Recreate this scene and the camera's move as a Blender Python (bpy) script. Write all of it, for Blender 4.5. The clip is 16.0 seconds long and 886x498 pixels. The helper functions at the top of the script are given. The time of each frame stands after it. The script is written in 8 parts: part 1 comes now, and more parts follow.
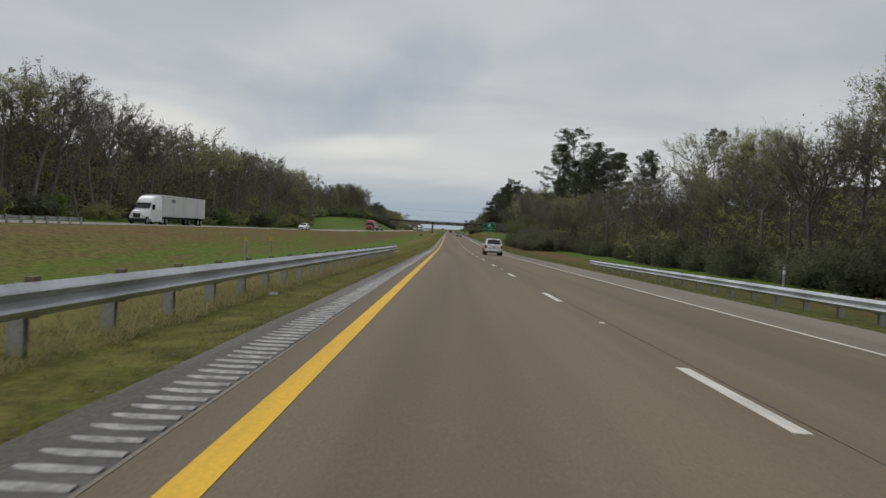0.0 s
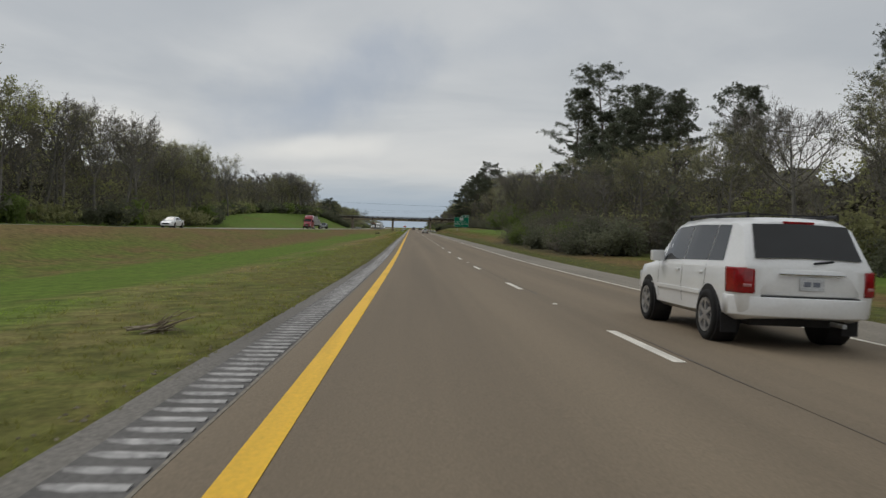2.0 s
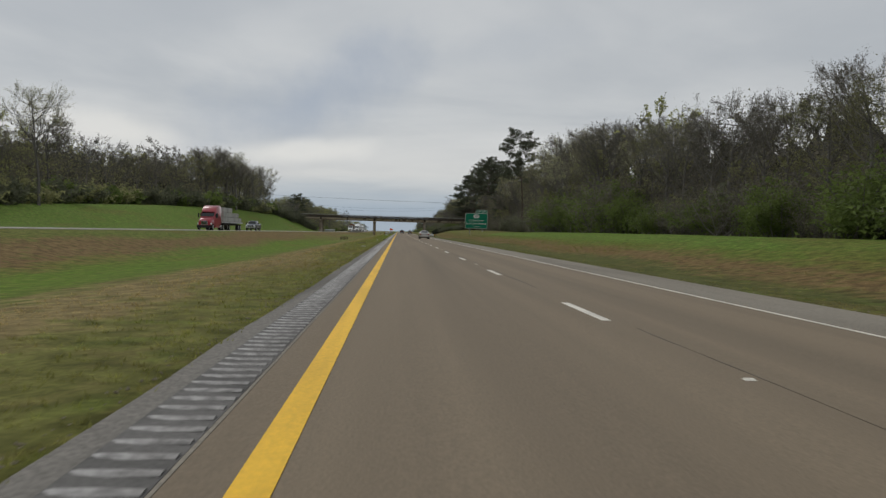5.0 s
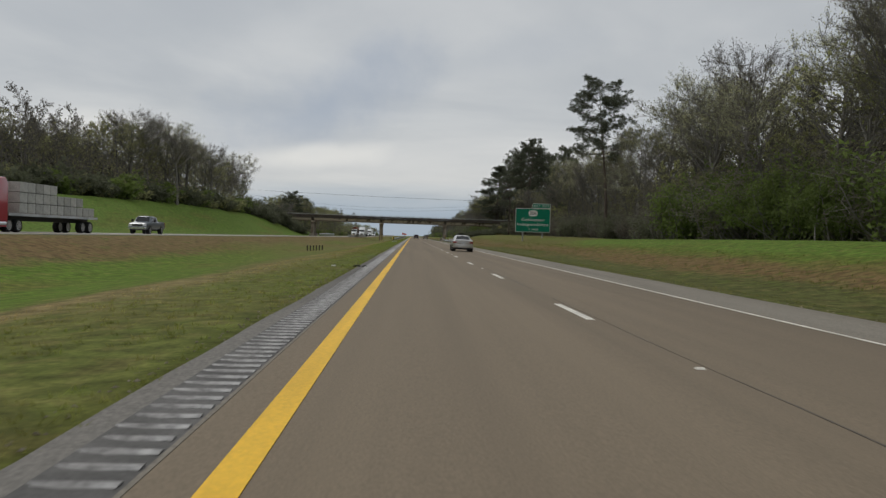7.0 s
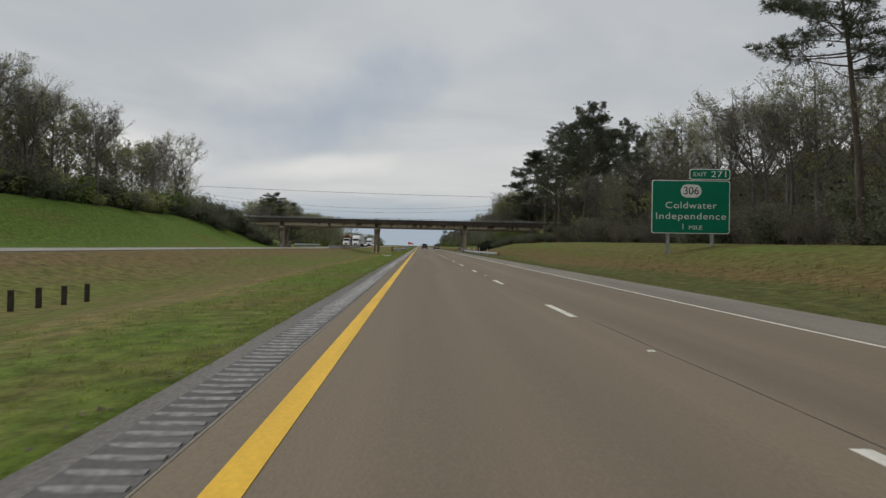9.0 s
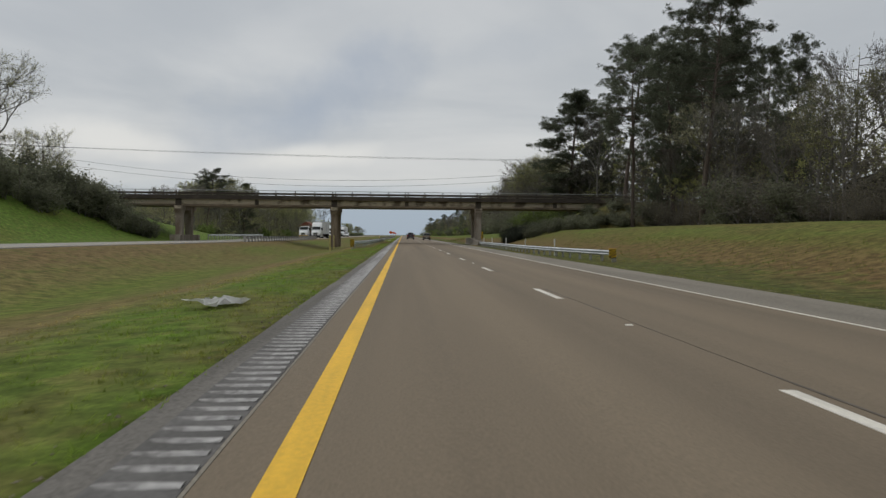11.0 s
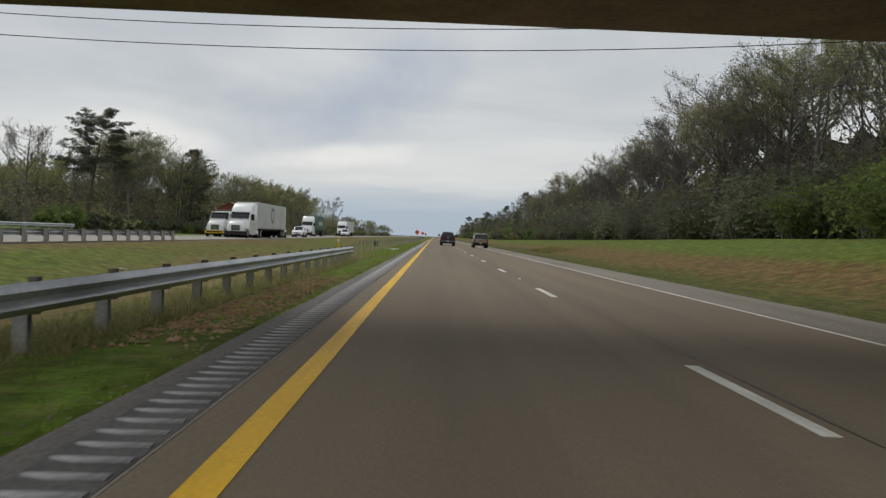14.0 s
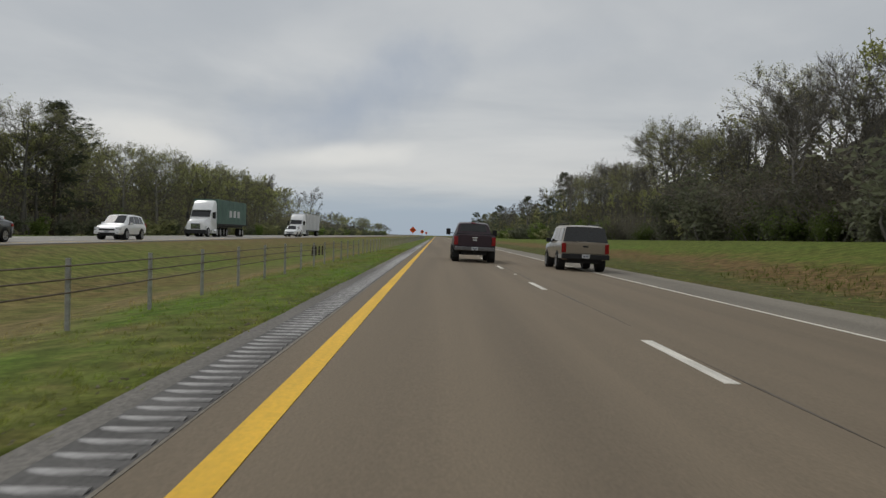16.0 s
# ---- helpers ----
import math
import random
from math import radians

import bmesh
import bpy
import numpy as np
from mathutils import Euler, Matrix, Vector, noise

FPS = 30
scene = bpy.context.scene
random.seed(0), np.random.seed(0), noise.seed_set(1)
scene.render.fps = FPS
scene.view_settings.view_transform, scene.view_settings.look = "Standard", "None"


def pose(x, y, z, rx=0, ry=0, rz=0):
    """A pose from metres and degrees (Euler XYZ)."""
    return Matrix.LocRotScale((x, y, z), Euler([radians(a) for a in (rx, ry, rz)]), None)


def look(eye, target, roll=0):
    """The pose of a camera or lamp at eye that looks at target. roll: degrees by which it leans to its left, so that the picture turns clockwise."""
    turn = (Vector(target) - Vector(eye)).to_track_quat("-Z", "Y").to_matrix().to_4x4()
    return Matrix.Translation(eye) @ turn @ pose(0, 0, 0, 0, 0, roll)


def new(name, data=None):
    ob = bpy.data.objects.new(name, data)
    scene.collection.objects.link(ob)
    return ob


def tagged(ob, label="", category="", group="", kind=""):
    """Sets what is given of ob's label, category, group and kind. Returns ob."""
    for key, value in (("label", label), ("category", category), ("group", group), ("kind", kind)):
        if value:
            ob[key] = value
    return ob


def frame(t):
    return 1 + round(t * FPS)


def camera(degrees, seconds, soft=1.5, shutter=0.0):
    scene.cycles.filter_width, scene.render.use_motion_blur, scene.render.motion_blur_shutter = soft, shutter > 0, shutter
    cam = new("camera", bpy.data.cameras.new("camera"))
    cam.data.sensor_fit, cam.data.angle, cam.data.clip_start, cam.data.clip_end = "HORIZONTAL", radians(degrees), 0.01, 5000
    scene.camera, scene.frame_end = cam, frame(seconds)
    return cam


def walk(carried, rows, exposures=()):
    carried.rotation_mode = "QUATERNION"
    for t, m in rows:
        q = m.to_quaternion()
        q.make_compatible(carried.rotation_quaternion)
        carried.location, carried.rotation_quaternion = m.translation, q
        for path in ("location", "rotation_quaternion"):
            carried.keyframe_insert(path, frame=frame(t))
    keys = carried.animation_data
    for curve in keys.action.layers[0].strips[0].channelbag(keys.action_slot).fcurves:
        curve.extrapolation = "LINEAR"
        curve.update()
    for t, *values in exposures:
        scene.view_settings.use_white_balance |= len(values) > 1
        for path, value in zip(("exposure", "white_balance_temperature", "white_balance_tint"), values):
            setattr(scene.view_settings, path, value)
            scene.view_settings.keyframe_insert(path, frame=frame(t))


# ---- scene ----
cam = camera(58.59, 16.0, soft=1.4, shutter=0.04)
# seconds, x, y, z, yaw, pitch, roll
WALK = [
    (0.0, -2.59, 0.94, 2.798, 0.40, -1.47, -2.79),
    (0.5, -2.72, 18.17, 2.550, -0.55, -0.91, -3.36),
    (1.0, -2.75, 35.77, 2.296, -1.53, -0.76, -2.78),
    (1.5, -2.86, 53.66, 2.039, -1.94, -1.03, -2.51),
    (2.0, -2.91, 71.38, 1.783, -2.34, -1.51, -1.29),
    (2.5, -3.07, 88.90, 1.534, -2.90, -1.44, -2.66),
    (3.0, -3.12, 106.64, 1.351, -3.58, -1.25, -1.50),
    (3.5, -3.13, 124.32, 1.269, -3.82, -1.15, -1.03),
    (4.0, -3.17, 142.13, 1.264, -3.39, -1.22, -1.25),
    (4.5, -3.16, 159.98, 1.250, -3.34, -1.22, -1.24),
    (5.0, -3.09, 177.98, 1.247, -3.27, -1.22, -1.30),
    (5.5, -3.01, 196.05, 1.251, -3.16, -1.21, -1.41),
    (6.0, -2.94, 214.12, 1.256, -3.00, -1.17, -1.51),
    (6.5, -2.90, 232.12, 1.259, -2.77, -1.09, -1.58),
    (7.0, -2.88, 250.14, 1.258, -2.27, -0.89, -1.52),
    (7.5, -2.83, 267.98, 1.257, -1.66, -0.68, -1.74),
    (8.0, -2.78, 285.72, 1.256, -1.58, -0.48, -1.47),
    (8.5, -2.78, 303.65, 1.256, -1.56, -0.23, -1.00),
    (9.0, -2.81, 321.51, 1.257, -1.72, -0.23, -0.77),
    (9.5, -2.90, 339.42, 1.259, -2.15, -0.40, -0.51),
    (10.0, -3.02, 357.36, 1.261, -2.63, -0.64, -0.28),
    (10.5, -3.11, 375.32, 1.263, -2.96, -0.88, -0.12),
    (11.0, -3.14, 393.31, 1.264, -2.95, -1.01, -0.10),
    (11.5, -3.14, 411.38, 1.264, -2.39, -1.12, 0.06),
    (12.0, -3.06, 429.30, 1.262, -1.95, -1.22, -0.37),
    (12.5, -2.96, 447.22, 1.260, -1.26, -1.24, -0.92),
    (13.0, -2.87, 465.49, 1.258, -0.87, -1.22, -0.95),
    (13.5, -2.80, 483.41, 1.257, -0.95, -1.20, -1.51),
    (14.0, -2.70, 501.18, 1.255, -0.62, -0.89, -1.85),
    (14.5, -2.66, 518.98, 1.254, -0.95, -0.90, -2.16),
    (15.0, -2.63, 536.66, 1.254, -1.10, -0.95, -1.76),
    (15.5, -2.62, 554.67, 1.253, -0.73, -0.87, -1.46),
    (16.0, -2.66, 572.60, 1.254, -0.47, -0.97, -1.40),
]
walk(cam, [(t, pose(x, y, z, 90 + pitch, roll, yaw)) for t, x, y, z, yaw, pitch, roll in WALK],
     ((0.0, -0.04), (12.7, 0.0), (13.3, 0.12), (13.8, 0.17), (14.1, 0.10), (14.6, -0.04), (16.0, -0.07)))

# ---- world, sun ----
world = bpy.data.worlds.new("overcast_sky")
scene.world = world
world.use_nodes = True
wn, wl = world.node_tree.nodes, world.node_tree.links
wn.clear()


def wnode(kind, **kw):
    n = wn.new(kind)
    for k, v in kw.items():
        n.inputs[k].default_value = v
    return n


def wmath(op, a, b=None, clamp=False):
    n = wn.new("ShaderNodeMath")
    n.operation, n.use_clamp = op, clamp
    for i, v in enumerate((a, b)):
        if v is None:
            continue
        if isinstance(v, (int, float)):
            n.inputs[i].default_value = v
        else:
            wl.new(v, n.inputs[i])
    return n.outputs[0]


def wmix(fac, a, b):
    n = wn.new("ShaderNodeMix")
    n.data_type = "RGBA"
    for sock, v in ((n.inputs[0], fac), (n.inputs[6], a), (n.inputs[7], b)):
        if isinstance(v, (int, float)):
            sock.default_value = v
        elif isinstance(v, tuple):
            sock.default_value = (*v, 1)
        else:
            wl.new(v, sock)
    return n.outputs[2]


def wsmooth(v, lo, hi):
    n = wn.new("ShaderNodeMapRange")
    n.interpolation_type = "SMOOTHSTEP"
    wl.new(v, n.inputs[0])
    n.inputs[1].default_value, n.inputs[2].default_value = lo, hi
    return n.outputs[0]


sky = wn.new("ShaderNodeTexSky")
sky.sky_type, sky.sun_disc = "NISHITA", False
sky.sun_elevation, sky.sun_rotation = radians(48), radians(-35)
tc = wn.new("ShaderNodeTexCoord")
sep = wn.new("ShaderNodeSeparateXYZ")
wl.new(tc.outputs["Generated"], sep.inputs[0])
dx, dy, dz = sep.outputs
up = wmath("MAXIMUM", dz, 0.0)
low = wmath("ADD", up, 0.10)
comb = wn.new("ShaderNodeCombineXYZ")
wl.new(wmath("DIVIDE", dx, low), comb.inputs[0])
wl.new(wmath("DIVIDE", dy, low), comb.inputs[1])
big = wnode("ShaderNodeTexNoise", Scale=0.62, Detail=6.0, Roughness=0.52, Distortion=0.35)
wl.new(comb.outputs[0], big.inputs["Vector"])
bank = wnode("ShaderNodeTexNoise", Scale=0.23, Detail=3.0, Roughness=0.5)
wl.new(comb.outputs[0], bank.inputs["Vector"])
mass = wmath("ADD", wmath("MULTIPLY", big.outputs[0], 0.55), wmath("MULTIPLY", bank.outputs[0], 0.45))
cloud = wmix(wsmooth(mass, 0.38, 0.62), (0.45, 0.475, 0.50), (0.625, 0.635, 0.635))
streak = wnode("ShaderNodeTexNoise", Scale=2.2, Detail=5.0, Roughness=0.55)
mp = wn.new("ShaderNodeMapping")
mp.inputs["Scale"].default_value = (1, 1, 9)
wl.new(tc.outputs["Generated"], mp.inputs[0])
wl.new(mp.outputs[0], streak.inputs["Vector"])
puff = wnode("ShaderNodeTexNoise", Scale=9.0, Detail=6.0, Roughness=0.55)
wl.new(tc.outputs["Generated"], puff.inputs["Vector"])
ragged = wmath("MULTIPLY", wmath("SUBTRACT", puff.outputs[0], 0.5), 1.0)
edge = wmath("ADD", dz, wmath("MULTIPLY", wmath("SUBTRACT", streak.outputs[0], 0.5), 0.10))
# thinner, brighter strip low down, clear blue-grey distance under it
bright = wmath("MULTIPLY", wsmooth(edge, 0.05, 0.085), wmath("SUBTRACT", 1.0, wsmooth(edge, 0.095, 0.15)))
cloud = wmix(wmath("MULTIPLY", bright, 0.42), cloud, (0.72, 0.71, 0.69))
cloud = wmix(wmath("SUBTRACT", 1.0, wsmooth(edge, 0.015, 0.085)), cloud, (0.35, 0.425, 0.51))


def bank_of_cloud(u0, v0, turn, along, across, inner, outer):
    """How much of a ragged, slanting cloud bank lies in a direction: its middle by bearing and height, its lean and its size."""
    ahead = wmath("MAXIMUM", dy, 0.05)
    u = wmath("SUBTRACT", wmath("DIVIDE", dx, ahead), u0)
    v = wmath("SUBTRACT", wmath("DIVIDE", dz, ahead), v0)
    c, q = math.cos(turn), math.sin(turn)
    a = wmath("DIVIDE", wmath("ADD", wmath("MULTIPLY", u, c), wmath("MULTIPLY", v, q)), along)
    b = wmath("DIVIDE", wmath("SUBTRACT", wmath("MULTIPLY", v, c), wmath("MULTIPLY", u, q)), across)
    r = wmath("SQRT", wmath("ADD", wmath("MULTIPLY", a, a), wmath("MULTIPLY", b, b)))
    return wmath("SUBTRACT", 1.0, wsmooth(wmath("ADD", r, wmath("MULTIPLY", ragged, 2.2)), inner, outer))


cloud = wmix(wmath("MULTIPLY", bank_of_cloud(-0.11, 0.165, 0.40, 0.15, 0.055, 0.1, 1.5), 0.75), cloud, (0.345, 0.395, 0.475))
cloud = wmix(wmath("MULTIPLY", bank_of_cloud(0.10, 0.23, 0.25, 0.16, 0.03, 0.1, 1.4), 0.4), cloud, (0.40, 0.435, 0.48))
cloud = wmix(wmath("MULTIPLY", bank_of_cloud(-0.30, 0.27, 0.1, 0.2, 0.03, 0.1, 1.4), 0.3), cloud, (0.42, 0.45, 0.48))
cloud = wmix(wmath("MULTIPLY", bank_of_cloud(-0.13, 0.098, 0.1, 0.10, 0.016, 0.2, 1.4), 0.7), cloud, (0.80, 0.785, 0.745))
cloud = wmix(wmath("MULTIPLY", bank_of_cloud(-0.36, 0.12, -0.2, 0.08, 0.02, 0.2, 1.4), 0.6), cloud, (0.80, 0.785, 0.745))
skyl = wn.new("ShaderNodeVectorMath")
skyl.operation = "SCALE"
wl.new(sky.outputs[0], skyl.inputs[0])
skyl.inputs[3].default_value = 0.10
total = wmix(0.94, skyl.outputs[0], cloud)
bg = wn.new("ShaderNodeBackground")
wl.new(total, bg.inputs[0])
bg.inputs[1].default_value = 1.0
wo = wn.new("ShaderNodeOutputWorld")
wl.new(bg.outputs[0], wo.inputs[0])

sun = new("sun", bpy.data.lights.new("sun", "SUN"))
sun.data.energy, sun.data.angle, sun.data.color = 0.9, radians(25), (1.0, 0.97, 0.92)
sun.matrix_world = look((0, 0, 100), (60, -70, 0))


# ---- materials ----
def mat(name, base, rough=0.8, metal=0.0, var=0.25, scale=3.0, fine=60.0, bump=0.0, stretch=(1, 1, 1), second=None,
        mixlo=0.4, mixhi=0.65, hue=0.0, spec=0.3, fine_amount=0.18, emit=0.0, coat=0.0, detail=5.0):
    """A surface with a base colour, broad variation (towards second) and fine grain, in metres of the thing's own space."""
    m = bpy.data.materials.new(name)
    m.use_nodes = True
    n, l = m.node_tree.nodes, m.node_tree.links
    b = n["Principled BSDF"]
    b.inputs["Roughness"].default_value, b.inputs["Metallic"].default_value = rough, metal
    b.inputs["Specular IOR Level"].default_value = spec
    b.inputs["Coat Weight"].default_value = coat
    t = n.new("ShaderNodeTexCoord")
    mp = n.new("ShaderNodeMapping")
    mp.inputs["Scale"].default_value = stretch
    l.new(t.outputs["Object"], mp.inputs[0])
    broad = n.new("ShaderNodeTexNoise")
    broad.inputs["Scale"].default_value, broad.inputs["Detail"].default_value = scale, detail
    l.new(mp.outputs[0], broad.inputs["Vector"])
    grain = n.new("ShaderNodeTexNoise")
    grain.inputs["Scale"].default_value, grain.inputs["Detail"].default_value = fine, 3.0
    l.new(t.outputs["Object"], grain.inputs["Vector"])
    other = second if second else tuple(c * (1 - var) for c in base)
    r = n.new("ShaderNodeMapRange")
    r.inputs[1].default_value, r.inputs[2].default_value = mixlo, mixhi
    l.new(broad.outputs[0], r.inputs[0])
    mix = n.new("ShaderNodeMix")
    mix.data_type = "RGBA"
    mix.inputs[6].default_value, mix.inputs[7].default_value = (*base, 1), (*other, 1)
    l.new(r.outputs[0], mix.inputs[0])
    g = n.new("ShaderNodeMapRange")
    g.inputs[1].default_value, g.inputs[2].default_value = 0.3, 0.7
    g.inputs[3].default_value, g.inputs[4].default_value = 1 - fine_amount, 1 + fine_amount
    l.new(grain.outputs[0], g.inputs[0])
    value = g.outputs[0]
    if hue:
        oi = n.new("ShaderNodeObjectInfo")
        o = n.new("ShaderNodeMapRange")
        o.inputs[3].default_value, o.inputs[4].default_value = 1 - hue, 1 + hue
        l.new(oi.outputs["Random"], o.inputs[0])
        mul = n.new("ShaderNodeMath")
        mul.operation = "MULTIPLY"
        l.new(value, mul.inputs[0])
        l.new(o.outputs[0], mul.inputs[1])
        value = mul.outputs[0]
    sc = n.new("ShaderNodeVectorMath")
    sc.operation = "SCALE"
    l.new(mix.outputs[2], sc.inputs[0])
    l.new(value, sc.inputs[3])
    l.new(sc.outputs[0], b.inputs["Base Color"])
    if bump:
        bp = n.new("ShaderNodeBump")
        bp.inputs["Strength"].default_value, bp.inputs["Distance"].default_value = bump, 0.02
        l.new(grain.outputs[0], bp.inputs["Height"])
        l.new(bp.outputs[0], b.inputs["Normal"])
    if emit:
        b.inputs["Emission Strength"].default_value = emit
        b.inputs["Emission Color"].default_value = (*base, 1)
    return m


def leaf_mat(name, base, second, hue=0.25):
    m = mat(name, base, rough=0.7, second=second, scale=0.6, fine=9.0, hue=hue, fine_amount=0.3, spec=0.2)
    n, l = m.node_tree.nodes, m.node_tree.links
    b = n["Principled BSDF"]
    tr = n.new("ShaderNodeBsdfTranslucent")
    ms = n.new("ShaderNodeMixShader")
    ms.inputs[0].default_value = 0.5
    l.new(b.inputs["Base Color"].links[0].from_socket, tr.inputs[0])
    l.new(b.outputs[0], ms.inputs[1])
    l.new(tr.outputs[0], ms.inputs[2])
    l.new(ms.outputs[0], n["Material Output"].inputs[0])
    return m


M_ASPHALT = mat("asphalt_brown", (0.232, 0.183, 0.126), rough=0.85, second=(0.172, 0.136, 0.095), scale=0.35, fine=45, bump=0.25,
                stretch=(2.6, 0.05, 1), fine_amount=0.16, mixlo=0.35, mixhi=0.7)
M_SHOULDER = mat("asphalt_grey", (0.195, 0.182, 0.162), rough=0.9, second=(0.125, 0.116, 0.103), scale=0.8, fine=30, bump=0.4,
                 stretch=(2, 0.12, 1), fine_amount=0.3)
M_SHOULDER_OUT = mat("pale_asphalt", (0.265, 0.238, 0.195), rough=0.9, second=(0.205, 0.183, 0.15), scale=0.5, fine=24, bump=0.4,
                     stretch=(1.5, 0.12, 1), fine_amount=0.28)
M_RUMBLE = mat("milled_asphalt", (0.27, 0.26, 0.25), rough=0.9, second=(0.41, 0.40, 0.39), scale=0.5, fine=11, bump=0.3, stretch=(5, 0.1, 1), mixlo=0.40, mixhi=0.62, fine_amount=0.4)
M_GROOVE = mat("milled_groove", (0.15, 0.144, 0.137), rough=0.95, var=0.3, scale=1.5, fine=25, bump=0.3)
M_YELLOW = mat("yellow_paint", (0.90, 0.53, 0.028), rough=0.6, var=0.14, scale=1.2, fine=30, stretch=(4, 0.3, 1), fine_amount=0.1)
M_WHITE = mat("white_paint", (0.82, 0.78, 0.69), rough=0.6, var=0.25, scale=1.5, fine=30, stretch=(4, 0.5, 1), fine_amount=0.12)
M_SEAL = mat("crack_sealant", (0.125, 0.102, 0.078), rough=0.6, var=0.3, scale=2, fine=20)
M_OPPROAD = mat("concrete_road", (0.36, 0.34, 0.31), rough=0.9, var=0.2, scale=0.3, fine=20, stretch=(1.5, 0.06, 1))
M_STEEL = mat("galvanised_steel", (0.57, 0.595, 0.625), rough=0.45, metal=0.4, var=0.3, scale=1.1, fine=14, stretch=(1, 0.5, 2), fine_amount=0.1)
M_POST = mat("weathered_post_steel", (0.42, 0.42, 0.41), rough=0.6, metal=0.3, var=0.35, scale=3, fine=20)
M_WOODPOST = mat("weathered_timber", (0.20, 0.17, 0.14), rough=0.9, var=0.4, scale=4, fine=30)
M_CONC = mat("weathered_concrete", (0.36, 0.32, 0.25), rough=0.9, second=(0.13, 0.11, 0.085), scale=0.9, fine=12, stretch=(1, 1, 0.45),
             bump=0.3, mixlo=0.42, mixhi=0.7, fine_amount=0.15)
M_CONCDARK = mat("dark_concrete", (0.062, 0.052, 0.043), rough=0.92, second=(0.125, 0.103, 0.08), scale=0.7, fine=12, stretch=(1, 1, 0.4),
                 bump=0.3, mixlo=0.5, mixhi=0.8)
M_FASCIA = mat("blotched_concrete", (0.50, 0.44, 0.33), rough=0.9, second=(0.15, 0.122, 0.09), scale=0.55, fine=9, stretch=(1, 1, 1.3),
               bump=0.3, mixlo=0.5, mixhi=0.62, fine_amount=0.22)
M_FLANGE = mat("brown_concrete", (0.25, 0.20, 0.14), rough=0.92, second=(0.16, 0.125, 0.088), scale=0.6, fine=9, stretch=(1, 1, 0.5), bump=0.3)
M_RUSTPIER = mat("rust_streaked_concrete", (0.30, 0.245, 0.18), rough=0.9, second=(0.16, 0.12, 0.085), scale=1.2, fine=10, stretch=(2.5, 2.5, 0.25), bump=0.3)
M_BARRIER = mat("barrier_concrete", (0.27, 0.24, 0.20), rough=0.9, second=(0.18, 0.155, 0.125), scale=0.6, fine=12, stretch=(1, 0.5, 0.8), bump=0.25)
M_PIER = mat("pier_concrete", (0.36, 0.32, 0.27), rough=0.9, second=(0.20, 0.155, 0.115), scale=0.8, fine=10, stretch=(1.5, 1.5, 0.3), bump=0.3)
M_SIGNGREEN = mat("sign_green", (0.0, 0.19, 0.11), rough=0.4, var=0.12, scale=1, fine=8, fine_amount=0.05)
M_SIGNWHITE = mat("sign_white", (0.8, 0.8, 0.78), rough=0.4, var=0.08, scale=2, fine=10, fine_amount=0.04)
M_BLACK = mat("black_rubber", (0.02, 0.02, 0.021), rough=0.7, var=0.3, scale=5, fine=40)
M_HAZARD = mat("hazard_yellow", (0.75, 0.47, 0.02), rough=0.5, var=0.15, scale=3, fine=20)
M_ORANGE = mat("work_zone_orange", (0.85, 0.12, 0.02), rough=0.45, var=0.1, scale=2, fine=10)
M_BARK = mat("grey_bark", (0.195, 0.183, 0.165), rough=0.95, second=(0.13, 0.122, 0.11), scale=1.3, fine=12, stretch=(3, 3, 0.5), hue=0.3, bump=0.5)
M_PINEBARK = mat("pine_bark", (0.15, 0.118, 0.096), rough=0.95, second=(0.09, 0.072, 0.06), scale=1.5, fine=10, stretch=(3, 3, 0.6), hue=0.2, bump=0.5)
M_TWIG = mat("twig_grey_brown", (0.20, 0.185, 0.163), rough=0.95, second=(0.15, 0.138, 0.122), scale=0.5, fine=6, hue=0.3)
M_LEAF_OLIVE = leaf_mat("bud_olive", (0.30, 0.30, 0.145), (0.215, 0.215, 0.105))
M_LEAF_YELLOW = leaf_mat("bud_yellow_green", (0.36, 0.37, 0.15), (0.26, 0.27, 0.105))
M_LEAF_GREEN = leaf_mat("young_green", (0.17, 0.22, 0.065), (0.115, 0.155, 0.045))
M_LEAF_BROWN = leaf_mat("bud_russet", (0.195, 0.178, 0.138), (0.14, 0.128, 0.1))
M_LEAF_PALE = leaf_mat("bud_pale", (0.50, 0.49, 0.30), (0.37, 0.37, 0.21))
# bush leaf made darker to hold the shade below the bridge
M_LEAF_BUSH_SHADED = leaf_mat("bush_leaf_shaded", (0.06, 0.068, 0.05), (0.04, 0.046, 0.034))
M_LEAF_BUSH = leaf_mat("dark_bush_green", (0.195, 0.205, 0.135), (0.13, 0.14, 0.09))
M_NEEDLE = leaf_mat("pine_needles", (0.138, 0.152, 0.105), (0.10, 0.113, 0.077), hue=0.2)


